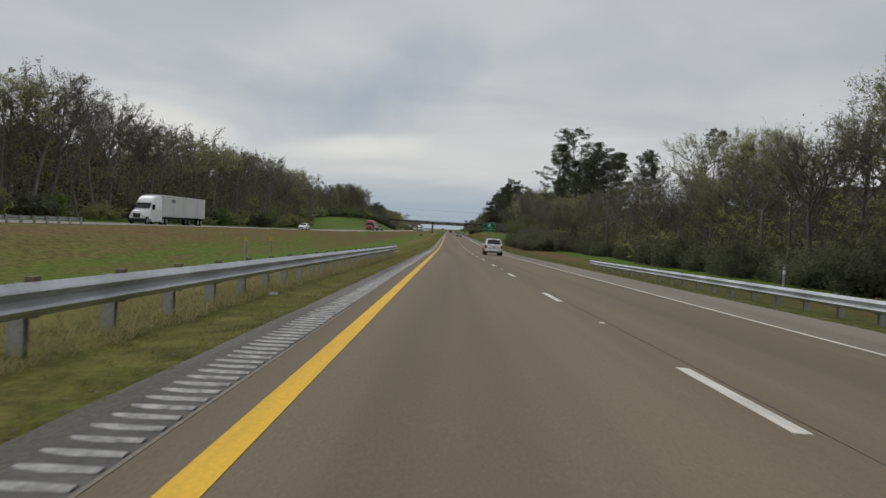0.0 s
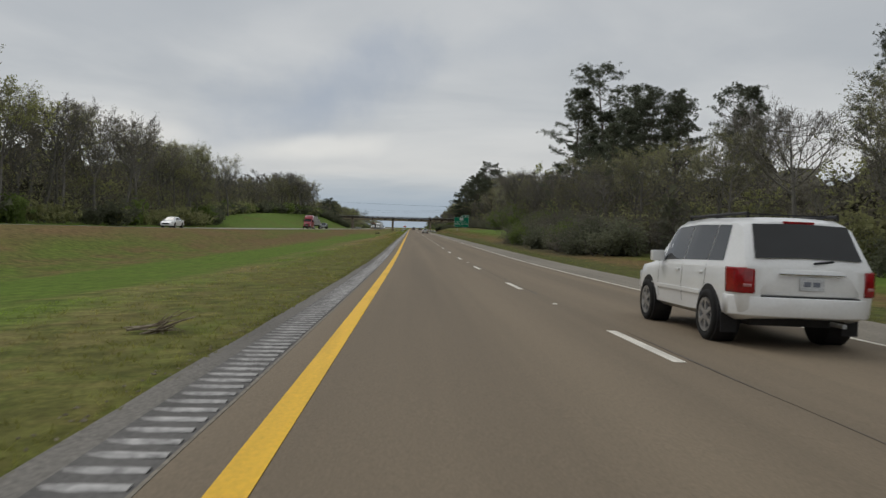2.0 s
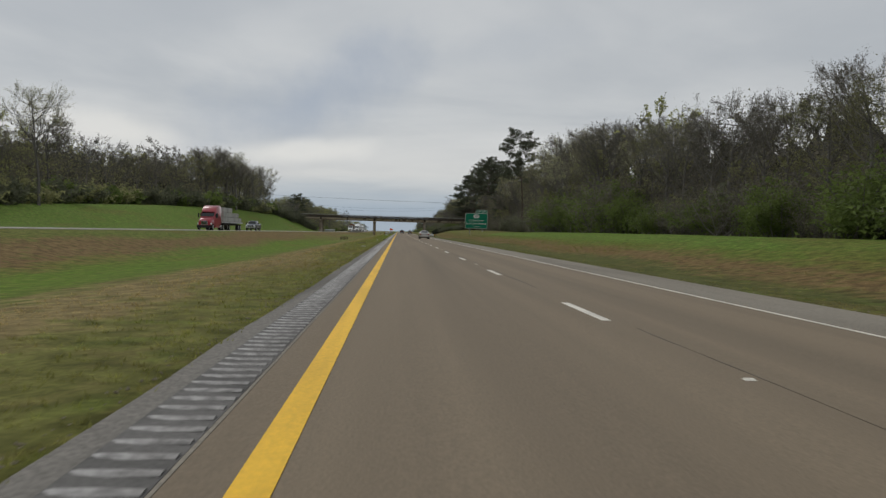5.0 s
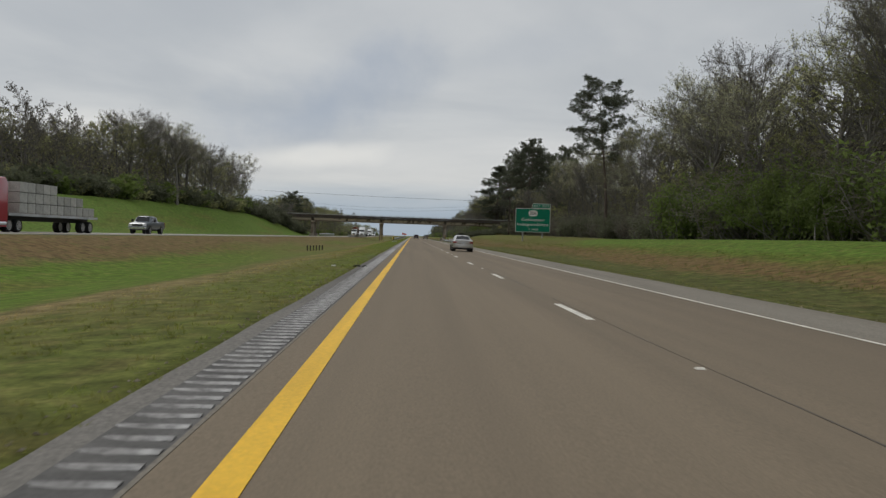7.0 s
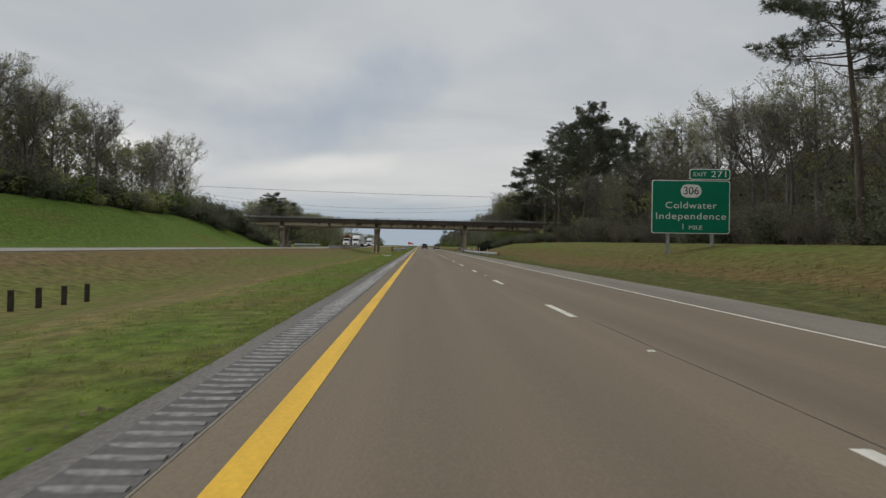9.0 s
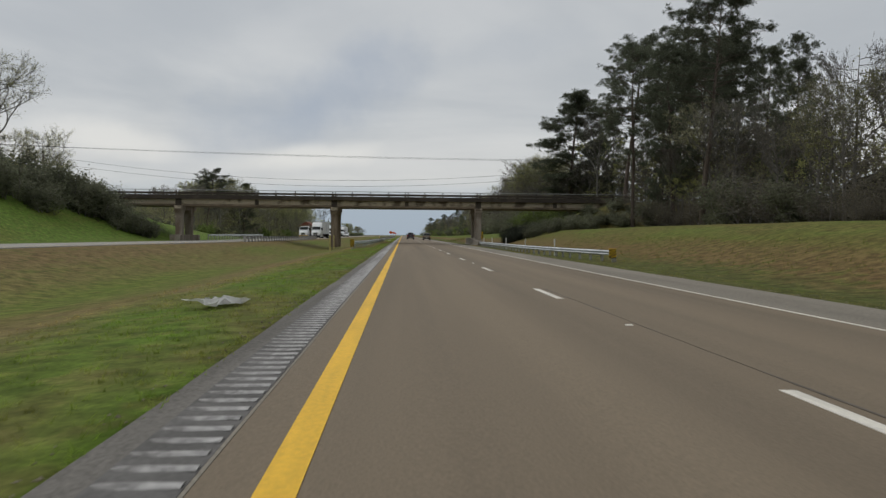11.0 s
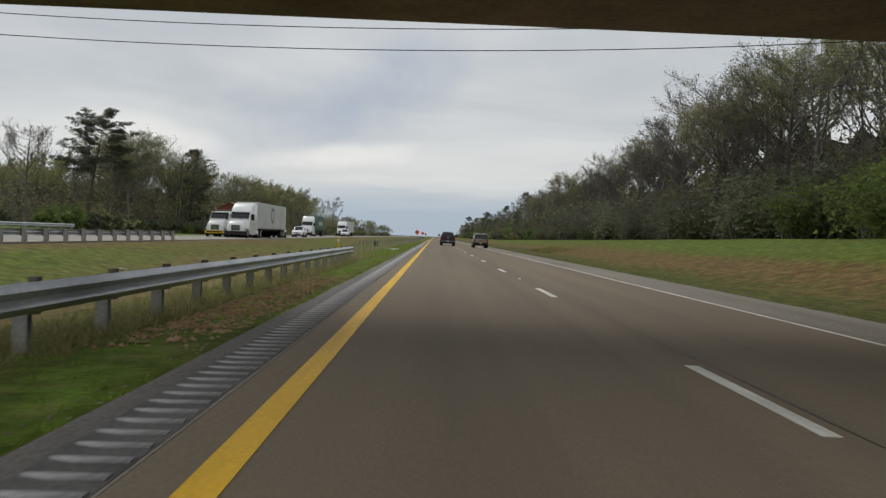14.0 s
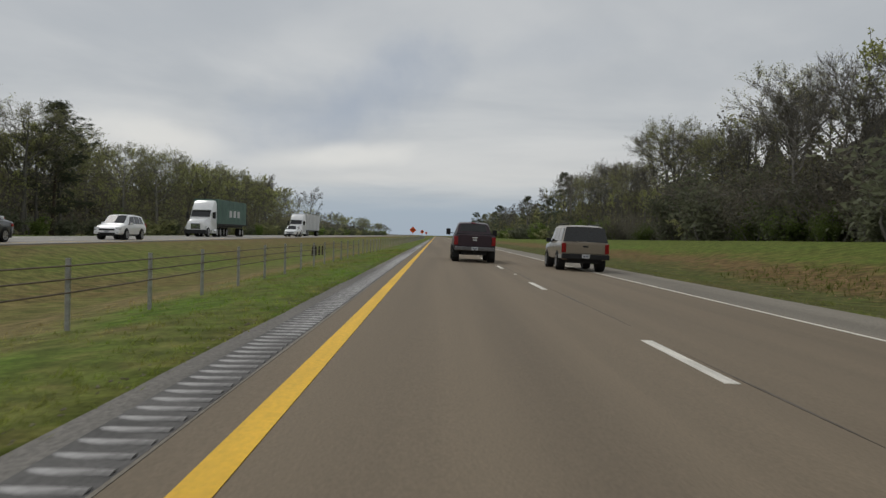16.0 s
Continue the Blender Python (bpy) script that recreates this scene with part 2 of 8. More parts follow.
def grass_mat(blade=False):
    """Verge grass: mown bands along the road, warped by noise, with bare earth and tufts."""
    m = mat("grass_blade" if blade else "roadside_grass", (0.2, 0.18, 0.05), rough=0.95, fine=9.0, bump=0.2, spec=0.08)
    n, l = m.node_tree.nodes, m.node_tree.links
    b = n["Principled BSDF"]
    t = n.new("ShaderNodeTexCoord")
    sp = n.new("ShaderNodeSeparateXYZ")
    l.new(t.outputs["Object"], sp.inputs[0])

    def tex(scale, detail, stretch):
        mp = n.new("ShaderNodeMapping")
        mp.inputs["Scale"].default_value = stretch
        l.new(t.outputs["Object"], mp.inputs[0])
        e = n.new("ShaderNodeTexNoise")
        e.inputs["Scale"].default_value, e.inputs["Detail"].default_value = scale, detail
        l.new(mp.outputs[0], e.inputs["Vector"])
        return e.outputs[0]

    def rng(v, a, c, lo=0.0, hi=1.0, smooth=False):
        r = n.new("ShaderNodeMapRange")
        if smooth:
            r.interpolation_type = "SMOOTHSTEP"
        l.new(v, r.inputs[0])
        for i, q in enumerate((a, c, lo, hi)):
            r.inputs[i + 1].default_value = q
        return r.outputs[0]

    def mixc(f, p, q):
        x = n.new("ShaderNodeMix")
        x.data_type = "RGBA"
        for sock, v in ((x.inputs[0], f), (x.inputs[6], p), (x.inputs[7], q)):
            if isinstance(v, tuple):
                sock.default_value = (*v, 1)
            else:
                l.new(v, sock)
        return x.outputs[2]

    def add(p, q, op="ADD"):
        x = n.new("ShaderNodeMath")
        x.operation = op
        l.new(p, x.inputs[0])
        if isinstance(q, float):
            x.inputs[1].default_value = q
        else:
            l.new(q, x.inputs[1])
        return x.outputs[0]

    warp = rng(tex(0.10, 6.0, (1.6, 0.22, 1)), 0.25, 0.75, -2.2, 2.2)
    warp = add(warp, rng(tex(1.1, 8.0, (1, 0.7, 1)), 0.25, 0.75, -1.0, 1.0))
    across = rng(add(sp.outputs[0], warp), -80.0, 80.0)
    ramp = n.new("ShaderNodeValToRGB")
    l.new(across, ramp.inputs[0])
    olive, tan, green, brown, litter, moss, fresh = (0.135, 0.135, 0.038), (0.225, 0.175, 0.078), (0.108, 0.174, 0.021), (0.17, 0.115, 0.052), (0.11, 0.088, 0.05), (0.115, 0.15, 0.028), (0.116, 0.186, 0.032)
    dark = (0.098, 0.104, 0.034)
    stops = [(-70, litter), (-58, fresh), (-37, fresh), (-30, olive), (-25, moss), (-23.5, brown), (-20, brown), (-18, green), (-12.5, green), (-10.8, moss), (-9.7, tan), (-8.2, tan), (-7.2, olive), (-6, olive),
             (6, dark), (9.5, dark), (11.3, brown), (13, brown), (14.8, moss), (16.5, fresh), (23, fresh), (30, litter)]
    el = ramp.color_ramp.elements
    while len(el) < len(stops):
        el.new(0.5)
    for e, (x, c) in zip(el, stops):
        e.position = (x + 80) / 160
        e.color = (*c, 1)
    col = ramp.outputs[0]
    # fresher strip beside the inner shoulder further on
    near = add(rng(sp.outputs[0], -10.0, -7.5, smooth=True), rng(sp.outputs[1], 190.0, 400.0, smooth=True), "MULTIPLY")
    near = add(near, rng(sp.outputs[0], 2.0, 3.0, 1.0, 0.0), "MULTIPLY")
    col = mixc(add(near, rng(tex(0.5, 6.0, (1, 0.4, 1)), 0.35, 0.6), "MULTIPLY"), col, (0.105, 0.165, 0.024))
    # drier middle of the median from the exit sign on
    dry = add(rng(sp.outputs[0], -30.0, -25.0, smooth=True), rng(sp.outputs[0], -10.5, -8.0, 1.0, 0.0, smooth=True), "MULTIPLY")
    dry = add(dry, rng(sp.outputs[1], 280.0, 350.0, smooth=True), "MULTIPLY")
    col = mixc(add(dry, rng(tex(0.2, 6.0, (1, 0.15, 1)), 0.35, 0.6, 0.25, 0.8), "MULTIPLY"), col, (0.185, 0.14, 0.06))
    col = mixc(rng(tex(0.24, 8.0, (0.8, 0.25, 1)), 0.54, 0.70, 0.0, 0.38), col, (0.165, 0.098, 0.04))
    col = mixc(rng(tex(2.1, 8.0, (1, 0.8, 1)), 0.52, 0.64, 0.0, 0.34), col, (0.22, 0.175, 0.07))
    col = mixc(rng(tex(1.4, 8.0, (1, 0.75, 1)), 0.53, 0.66, 0.0, 0.5), col, (0.095, 0.13, 0.024))
    # brown slope below the oncoming lanes and a green hollow behind the rail, early on
    far = add(rng(sp.outputs[0], -26.5, -22.0, 1.0, 0.0, smooth=True), rng(sp.outputs[0], -46.0, -43.0, smooth=True), "MULTIPLY")
    far = add(far, rng(sp.outputs[1], 170.0, 250.0, 1.0, 0.0, smooth=True), "MULTIPLY")
    col = mixc(add(far, rng(tex(0.25, 7.0, (1, 0.3, 1)), 0.35, 0.6, 0.35, 0.95), "MULTIPLY"), col, (0.185, 0.122, 0.055))
    hollow = add(rng(sp.outputs[0], -9.0, -7.0, 1.0, 0.0, smooth=True), rng(sp.outputs[0], -30.0, -25.0, smooth=True), "MULTIPLY")
    hollow = add(hollow, rng(sp.outputs[1], 120.0, 180.0, 1.0, 0.0, smooth=True), "MULTIPLY")
    col = mixc(add(hollow, rng(tex(0.4, 7.0, (1, 0.4, 1)), 0.35, 0.6, 0.12, 0.85), "MULTIPLY"), col, (0.105, 0.165, 0.022))
    # wood floor that comes close to the outer shoulder under the pines
    floor = add(rng(sp.outputs[0], 8.8, 10.5, smooth=True), rng(sp.outputs[1], 128.0, 142.0, smooth=True), "MULTIPLY")
    floor = add(floor, rng(sp.outputs[1], 186.0, 200.0, 1.0, 0.0, smooth=True), "MULTIPLY")
    col = mixc(add(floor, rng(tex(0.8, 7.0, (1, 0.6, 1)), 0.3, 0.6, 0.6, 1.0), "MULTIPLY"), col, (0.085, 0.075, 0.042))
    # duller crest of the outer bank from the exit sign to the bridge
    dull = add(rng(sp.outputs[0], 11.0, 14.0, smooth=True), rng(sp.outputs[1], 335.0, 350.0, smooth=True), "MULTIPLY")
    dull = add(dull, rng(sp.outputs[1], 515.0, 530.0, 1.0, 0.0, smooth=True), "MULTIPLY")
    col = mixc(add(dull, rng(tex(0.3, 6.0, (1, 0.3, 1)), 0.35, 0.65, 0.35, 0.95), "MULTIPLY"), col, (0.15, 0.125, 0.045))
    # thinner, duller grass on the outer bank past the bridge
    thin = add(rng(sp.outputs[0], 13.0, 16.0, smooth=True), rng(sp.outputs[1], 515.0, 530.0, smooth=True), "MULTIPLY")
    col = mixc(add(thin, rng(tex(0.35, 6.0, (1, 0.3, 1)), 0.35, 0.65, 0.35, 0.9), "MULTIPLY"), col, (0.125, 0.145, 0.035))
    # blades get a brighter colour to make up for their own shading
    gain = 2.1 if blade else 1.0
    value = add(rng(tex(2.4, 6.0, (1, 1, 1)), 0.32, 0.68, 0.62 * gain, 1.32 * gain), rng(tex(14.0, 4.0, (1, 1, 1)), 0.3, 0.7, 0.72, 1.25), "MULTIPLY")
    sc = n.new("ShaderNodeVectorMath")
    sc.operation = "SCALE"
    l.new(col, sc.inputs[0])
    l.new(value, sc.inputs[3])
    l.new(sc.outputs[0], b.inputs["Base Color"])
    if blade:
        tr = n.new("ShaderNodeBsdfTranslucent")
        ms = n.new("ShaderNodeMixShader")
        ms.inputs[0].default_value = 0.55
        l.new(sc.outputs[0], tr.inputs[0])
        l.new(b.outputs[0], ms.inputs[1])
        l.new(tr.outputs[0], ms.inputs[2])
        l.new(ms.outputs[0], n["Material Output"].inputs[0])
    return m


M_GRASS = grass_mat()
M_GRASS_BLADE = grass_mat(True)
M_BLADE_GREEN = leaf_mat("grass_blades_green", (0.13, 0.185, 0.022), (0.19, 0.18, 0.05))
M_BLADE_DRY = leaf_mat("grass_blades_dry", (0.46, 0.41, 0.21), (0.36, 0.32, 0.14))
# dull brown for the backing sheets that stand for the woods' shaded interior
M_WOOD_INTERIOR = mat("dim_wood_interior", (0.145, 0.135, 0.108), rough=1.0, second=(0.09, 0.086, 0.07), scale=0.5, fine=3.0, stretch=(1, 1, 0.35), hue=0.3, fine_amount=0.5, spec=0.05)
M_GRAVELBIT = mat("pale_gravel", (0.34, 0.30, 0.22), rough=0.95, second=(0.20, 0.17, 0.12), scale=4, fine=20, hue=0.3)
M_DARKPOST = mat("dark_timber", (0.06, 0.05, 0.042), rough=0.9, var=0.4, scale=4, fine=30)
M_CABLE = mat("rusty_wire_rope", (0.17, 0.13, 0.10), rough=0.7, metal=0.3, var=0.35, scale=2, fine=20)
M_DEADWOOD = mat("dead_wood", (0.36, 0.31, 0.24), rough=0.95, second=(0.17, 0.13, 0.095), scale=4, fine=30, stretch=(3, 3, 1))
M_MULCH = mat("brown_bark_litter", (0.36, 0.245, 0.14), rough=0.95, second=(0.22, 0.14, 0.08), scale=3, fine=25, hue=0.3)

# ---- helpers for building ----
def mesh_ob(name, verts, faces, material, parent=None, label="", smooth=False):
    me = bpy.data.meshes.new(name)
    me.from_pydata([tuple(v) for v in verts], [], faces)
    me.materials.append(material)
    if smooth:
        me.polygons.foreach_set("use_smooth", [True] * len(me.polygons))
    me.update()
    ob = new(name, me)
    if parent is not None:
        ob.parent = parent
    if label:
        tagged(ob, label)
    return ob


def part(name, bm, material, parent=None, label="", smooth=False):
    """Links a bmesh as one mesh object under a thing or under a part."""
    me = bpy.data.meshes.new(name)
    bm.to_mesh(me)
    bm.free()
    me.materials.append(material)
    if smooth:
        me.polygons.foreach_set("use_smooth", [True] * len(me.polygons))
    ob = new(name, me)
    if parent is not None:
        ob.parent = parent
    if label:
        tagged(ob, label)
    return ob


def share(name, me, parent, loc=(0, 0, 0), rz=0.0):
    """One more object on an existing mesh, as a part of parent."""
    ob = new(name, me)
    ob.parent = parent
    ob.location, ob.rotation_euler = loc, (0, 0, rz)
    return ob


def box(bm, x0, x1, y0, y1, z0, z1, bevel=0.0):
    vs = [bm.verts.new(p) for p in ((x0, y0, z0), (x1, y0, z0), (x1, y1, z0), (x0, y1, z0), (x0, y0, z1), (x1, y0, z1), (x1, y1, z1), (x0, y1, z1))]
    fs = [bm.faces.new([vs[i] for i in f]) for f in ((3, 2, 1, 0), (4, 5, 6, 7), (0, 1, 5, 4), (1, 2, 6, 5), (2, 3, 7, 6), (3, 0, 4, 7))]
    if bevel:
        es = list({e for f in fs for e in f.edges})
        bmesh.ops.bevel(bm, geom=es, offset=bevel, segments=2, profile=0.7, affect="EDGES", clamp_overlap=True)
    return vs


def boxed(*a, **k):
    bm = bmesh.new()
    box(bm, *a, **k)
    return bm


def cyl(bm, p, q, r, r2=None, n=10):
    p, q = Vector(p), Vector(q)
    d = q - p
    m = Matrix.Translation((p + q) / 2) @ d.to_track_quat("Z", "Y").to_matrix().to_4x4()
    bmesh.ops.create_cone(bm, cap_ends=True, segments=n, radius1=r, radius2=r if r2 is None else r2, depth=d.length, matrix=m)


def sstep(a, b, v):
    t = min(1.0, max(0.0, (v - a) / (b - a)))
    return t * t * (3 - 2 * t)


def lerp_table(tab, v):
    if v <= tab[0][0]:
        return tab[0][1]
    for (a, p), (b, q) in zip(tab, tab[1:]):
        if v <= b:
            return p + (q - p) * (v - a) / (b - a)
    return tab[-1][1]


# ---- the lie of the land ----
ROAD_L, ROAD_R = -4.14, 3.80        # travelled way
PAVE_L, PAVE_R = -4.83, 5.90        # edges of the paved shoulders
FALL = 0.02                         # cross fall to the right
OPP_W = 11.4                        # opposite carriageway, paved
OPP_EDGE = [(-200, -47), (0, -41.5), (100, -37), (200, -31), (320, -25.5), (440, -24), (520, -22), (600, -21), (2000, -21)]
OPP_Z = [(-200, 2.2), (60, 1.6), (120, 1.45), (200, 0.9), (310, 0.75), (440, 0.55), (520, 0.38), (600, 0.42), (680, 0.55), (2000, 0.4)]
HILL_L = [(-200, 0.8), (240, 0.6), (268, 2.2), (300, 3.5), (345, 4.9), (420, 6.4), (500, 6.0), (528, 4.4), (545, 3.2), (562, 1.0), (590, 0.4), (625, 0.0), (660, -0.9), (2000, -0.9)]
HILL_R = [(-200, -1.2), (50, -1.0), (110, -0.2), (160, 0.3), (205, 1.4), (300, 1.7), (350, 1.5), (450, 2.2), (530, 2.0), (620, 1.5), (800, 0.8), (2000, 0.4)]


def smooth_table(tab, v, w=18.0):
    return (lerp_table(tab, v - w) + 2 * lerp_table(tab, v) + lerp_table(tab, v + w)) / 4


def road_z(y):
    if y > 130:
        return 0.0
    if y > 85:
        return 0.0145 * (130 - y) ** 2 / 90
    if y > -80:
        return 0.326 + 0.0145 * (85 - y)
    return 0.326 + 0.0145 * 165


def opp_edge(y):
    return smooth_table(OPP_EDGE, y)


def opp_z(y):
    return smooth_table(OPP_Z, y)


def ground_z(x, y, soft=True):
    zr = road_z(y)
    bump = 0.06 * noise.noise((x * 0.25, y * 0.1, 0)) + 0.025 * noise.noise((x * 0.9, y * 0.5, 3)) if soft else 0
    if PAVE_L + 0.02 <= x <= PAVE_R - 0.02:
        return zr - FALL * x - 0.10
    xe, ze = opp_edge(y), opp_z(y)
    if x < PAVE_L + 0.02:
        if x > xe:
            z0 = zr + 0.085
            mid = (PAVE_L + xe) / 2
            deep = min(zr, ze) - 0.75 - 0.7 * (1 - sstep(40, 75, y))
            if x > mid:
                s = (PAVE_L - x) / (PAVE_L - mid)
                z = z0 - 0.05 * min(1, (PAVE_L - x) / 1.5) + (deep - z0) * sstep(0.08, 1, s)
                return z + bump * min(1, s * 4)
            s = (mid - x) / (mid - xe)
            return deep + (ze - 0.03 - deep) * sstep(0, 0.9, s) + bump * (1 - sstep(0.7, 1, s))
        if x > xe - OPP_W:
            return ze - 0.10
        d = xe - OPP_W - x
        z = ze - 0.04 + smooth_table(HILL_L, y) * sstep(0.5, 17, d) + 1.5 * sstep(15, 90, d) + bump * 2 * min(1, d / 5)
        ramp = 6.1 - max(0.0, abs(y - 512.5) - 7) * 0.5 - max(0.0, x + 47.0) * 0.5
        if y < 512.5:
            ramp = min(ramp, 6.1)
        return max(z, ramp)
    d = x - PAVE_R
    z0 = zr - FALL * PAVE_R - 0.015
    z = z0 - 0.18 * sstep(0.3, 2.6, d) + (smooth_table(HILL_R, y) + 0.25) * sstep(2.4, 14, d) + 1.2 * sstep(15, 80, d)
    z += bump * min(1, d / 2)
    ramp = 6.1 - max(0.0, abs(y - 512.5) - 7) * 0.45 - max(0.0, 27.5 - x) * 0.48
    if 17 > d and abs(y - 512.5) < 30:
        ramp = max(ramp, -9)
    return max(z, ramp)


def build_ground():
    xs = [-1800, -900, -450, -250, -170, -120, -100, -90, -82]
    x = -76.0
    while x < -12:
        xs.append(x)
        x += 1.5
    while x < PAVE_L - 0.01:
        xs.append(x)
        x += 0.7
    xs += [PAVE_L, PAVE_L + 0.05, -2.5, 0, 2.5, PAVE_R - 0.05, PAVE_R]
    x = PAVE_R + 0.5
    while x < 16:
        xs.append(x)
        x += 0.8
    while x < 40:
        xs.append(x)
        x += 2.0
    xs += [44, 50, 58, 70, 90, 130, 200, 400, 900, 1800]
    ys = [-1500, -700, -350, -200, -120, -80]
    y = -60.0
    while y < 840:
        ys.append(y)
        y += 2.5
    while y < 1400:
        ys.append(y)
        y += 30
    ys += [1500, 1800, 2300, 3000, 4500]
    verts = [(x, y, ground_z(x, y)) for y in ys for x in xs]
    n = len(xs)
    faces = [(j * n + i, j * n + i + 1, (j + 1) * n + i + 1, (j + 1) * n + i) for j in range(len(ys) - 1) for i in range(n - 1)]
    ob = mesh_ob("ground", verts, faces, M_GRASS, smooth=True)
    tagged(ob, "rolling grass verge and median in patchy green and straw brown", "ground", kind="structure")


build_ground()


def strip(name, x0, x1, lift, material, thick=0.0, ya=-120, yb=1500, step=5.0, fall=FALL, parent=None, wave=0.0):
    """A ribbon that follows the road from ya to yb."""
    verts, faces = [], []
    n = int((yb - ya) / step) + 1
    for i in range(n + 1):
        y = ya + (yb - ya) * i / n
        a = x0 + wave * noise.noise((7.3, y * 0.35, x0))
        b = x1 + wave * noise.noise((2.1, y * 0.35, x1))
        for x, dz in ((a, -thick), (a, 0), (b, 0), (b, -thick)):
            verts.append((x, y, road_z(y) - fall * x + lift + dz))
        if i:
            k = 4 * i
            for q in (0, 1, 2):
                faces.append((k - 4 + q, k - 4 + q + 1, k + q + 1, k + q))
    return mesh_ob(name, verts, faces, material, parent)


road = strip("road", ROAD_L, ROAD_R, 0.0, M_ASPHALT, 0.12)
tagged(road, "brownish grey worn asphalt carriageway with two lanes", "road", kind="structure")
sh_l = strip("shoulder_inner", PAVE_L, ROAD_L - 0.004, -0.006, M_SHOULDER, 0.12, wave=0.05, step=1.2)
tagged(sh_l, "grey asphalt inner shoulder with a milled rumble strip", "shoulder", kind="structure")
sh_r = strip("shoulder_outer", ROAD_R + 0.004, PAVE_R, -0.006, M_SHOULDER_OUT, 0.12, wave=0.06, step=1.2)
tagged(sh_r, "grey asphalt outer shoulder with a ragged edge", "shoulder", kind="structure")
part_line = strip("edge_line_yellow", -3.82, -3.62, 0.006, M_YELLOW, 0.004, parent=road)
part_line = strip("edge_line_white", 3.62, 3.72, 0.006, M_WHITE, 0.004, parent=road)

# lane dashes and raised markers
DASH0, PERIOD = 7.984, 12.192
bm = boxed(-0.072, 0.072, -1.45, 1.45, -0.004, 0.006)
dash_me = bpy.data.meshes.new("lane_dash")
bm.to_mesh(dash_me)
bm.free()
dash_me.materials.append(M_WHITE)
bm = bmesh.new()
vs = box(bm, -0.05, 0.05, -0.045, 0.045, 0, 0.016)
for v in vs[4:]:
    v.co.x *= 0.75
    v.co.y *= 0.4
stud_me = bpy.data.meshes.new("road_stud")
bm.to_mesh(stud_me)
bm.free()
stud_me.materials.append(M_WHITE)
for k in range(-5, 120):
    y = DASH0 + k * PERIOD
    tilt = math.atan((road_z(y + 1) - road_z(y - 1)) / 2)
    d = share("lane_dash", dash_me, road, (0, y, road_z(y)))
    d.rotation_euler = (tilt, math.atan(FALL), 0)
    if k % 2 == 0:
        y += PERIOD / 2
        share("road_stud", stud_me, road, (0.04, y, road_z(y) + 0.002))

# sealed joint that wanders along the middle of the carriageway
crack_rng = random.Random(4)
y = -20.0
while y < 760:
    run = crack_rng.uniform(5, 26)
    x = 0.17 + crack_rng.uniform(-0.03, 0.05)
    w = crack_rng.uniform(0.006, 0.016)
    strip("sealed_crack", x, x + w, 0.004, M_SEAL, 0.003, ya=y, yb=y + run, parent=road, wave=0.05, step=0.7)
    y += run + crack_rng.uniform(0.5, 9)

# rumble strip: milled bars, rounded at the outer end; those past the bridge are single parts, the rest is joined
def rumble_bar(y, seed):
    w = 0.03 * noise.noise((0, seed * 3, 0))
    u = 0.02 * noise.noise((5, seed * 5, 0))
    v = []
    for xx, lo, hi in ((-4.59 + w, 0.065, 0.085), (-4.56 + w, 0.03, 0.125 + u), (-4.44, 0.012, 0.14 + u), (-4.17 + u, 0.03, 0.13)):
        v += [(xx, y + lo, -0.002), (xx, y + lo * 0.7 + hi * 0.3, 0.006), (xx, y + lo * 0.3 + hi * 0.7, 0.008), (xx, y + hi, -0.002)]
    f = [(4 * j + q, 4 * j + 4 + q, 4 * j + 5 + q, 4 * j + q + 1) for j in range(3) for q in range(3)]
    return v, f + [(0, 1, 2, 3), (12, 15, 14, 13)]


bar_meshes = []
for i in range(8):
    me = bpy.data.meshes.new("rumble_bar")
    v, f = rumble_bar(0.0, i * 7.31 + 0.4)
    me.from_pydata(v, [], f)
    me.materials.append(M_RUMBLE)
    bar_meshes.append(me)
verts, faces = [], []
for i in range(2910):
    y = -40.0 + 0.275 * i
    z = road_z(y) - FALL * -4.45
    if 1962 <= i < 2260:
        share("rumble_bar", bar_meshes[(i * 5 + i // 3) % 8], sh_l, (0, y, z))
        continue
    k = len(verts)
    v, f = rumble_bar(y, y)
    verts += [(p, q, r + z) for p, q, r in v]
    faces += [tuple(k + c for c in face) for face in f]
rs = mesh_ob("rumble_strip", verts, faces, M_RUMBLE)
tagged(rs, "light grey milled rumble bars along the inner shoulder", "rumble strip", kind="stuff")
strip("raised_seam", -4.148, -4.122, 0.004, M_SHOULDER_OUT, 0.01, parent=sh_l, ya=-40, yb=900, wave=0.012, step=0.8)
strip("rumble_bed", -4.60, -4.155, -0.001, M_GROOVE, 0.004, parent=sh_l, ya=-40, yb=900)


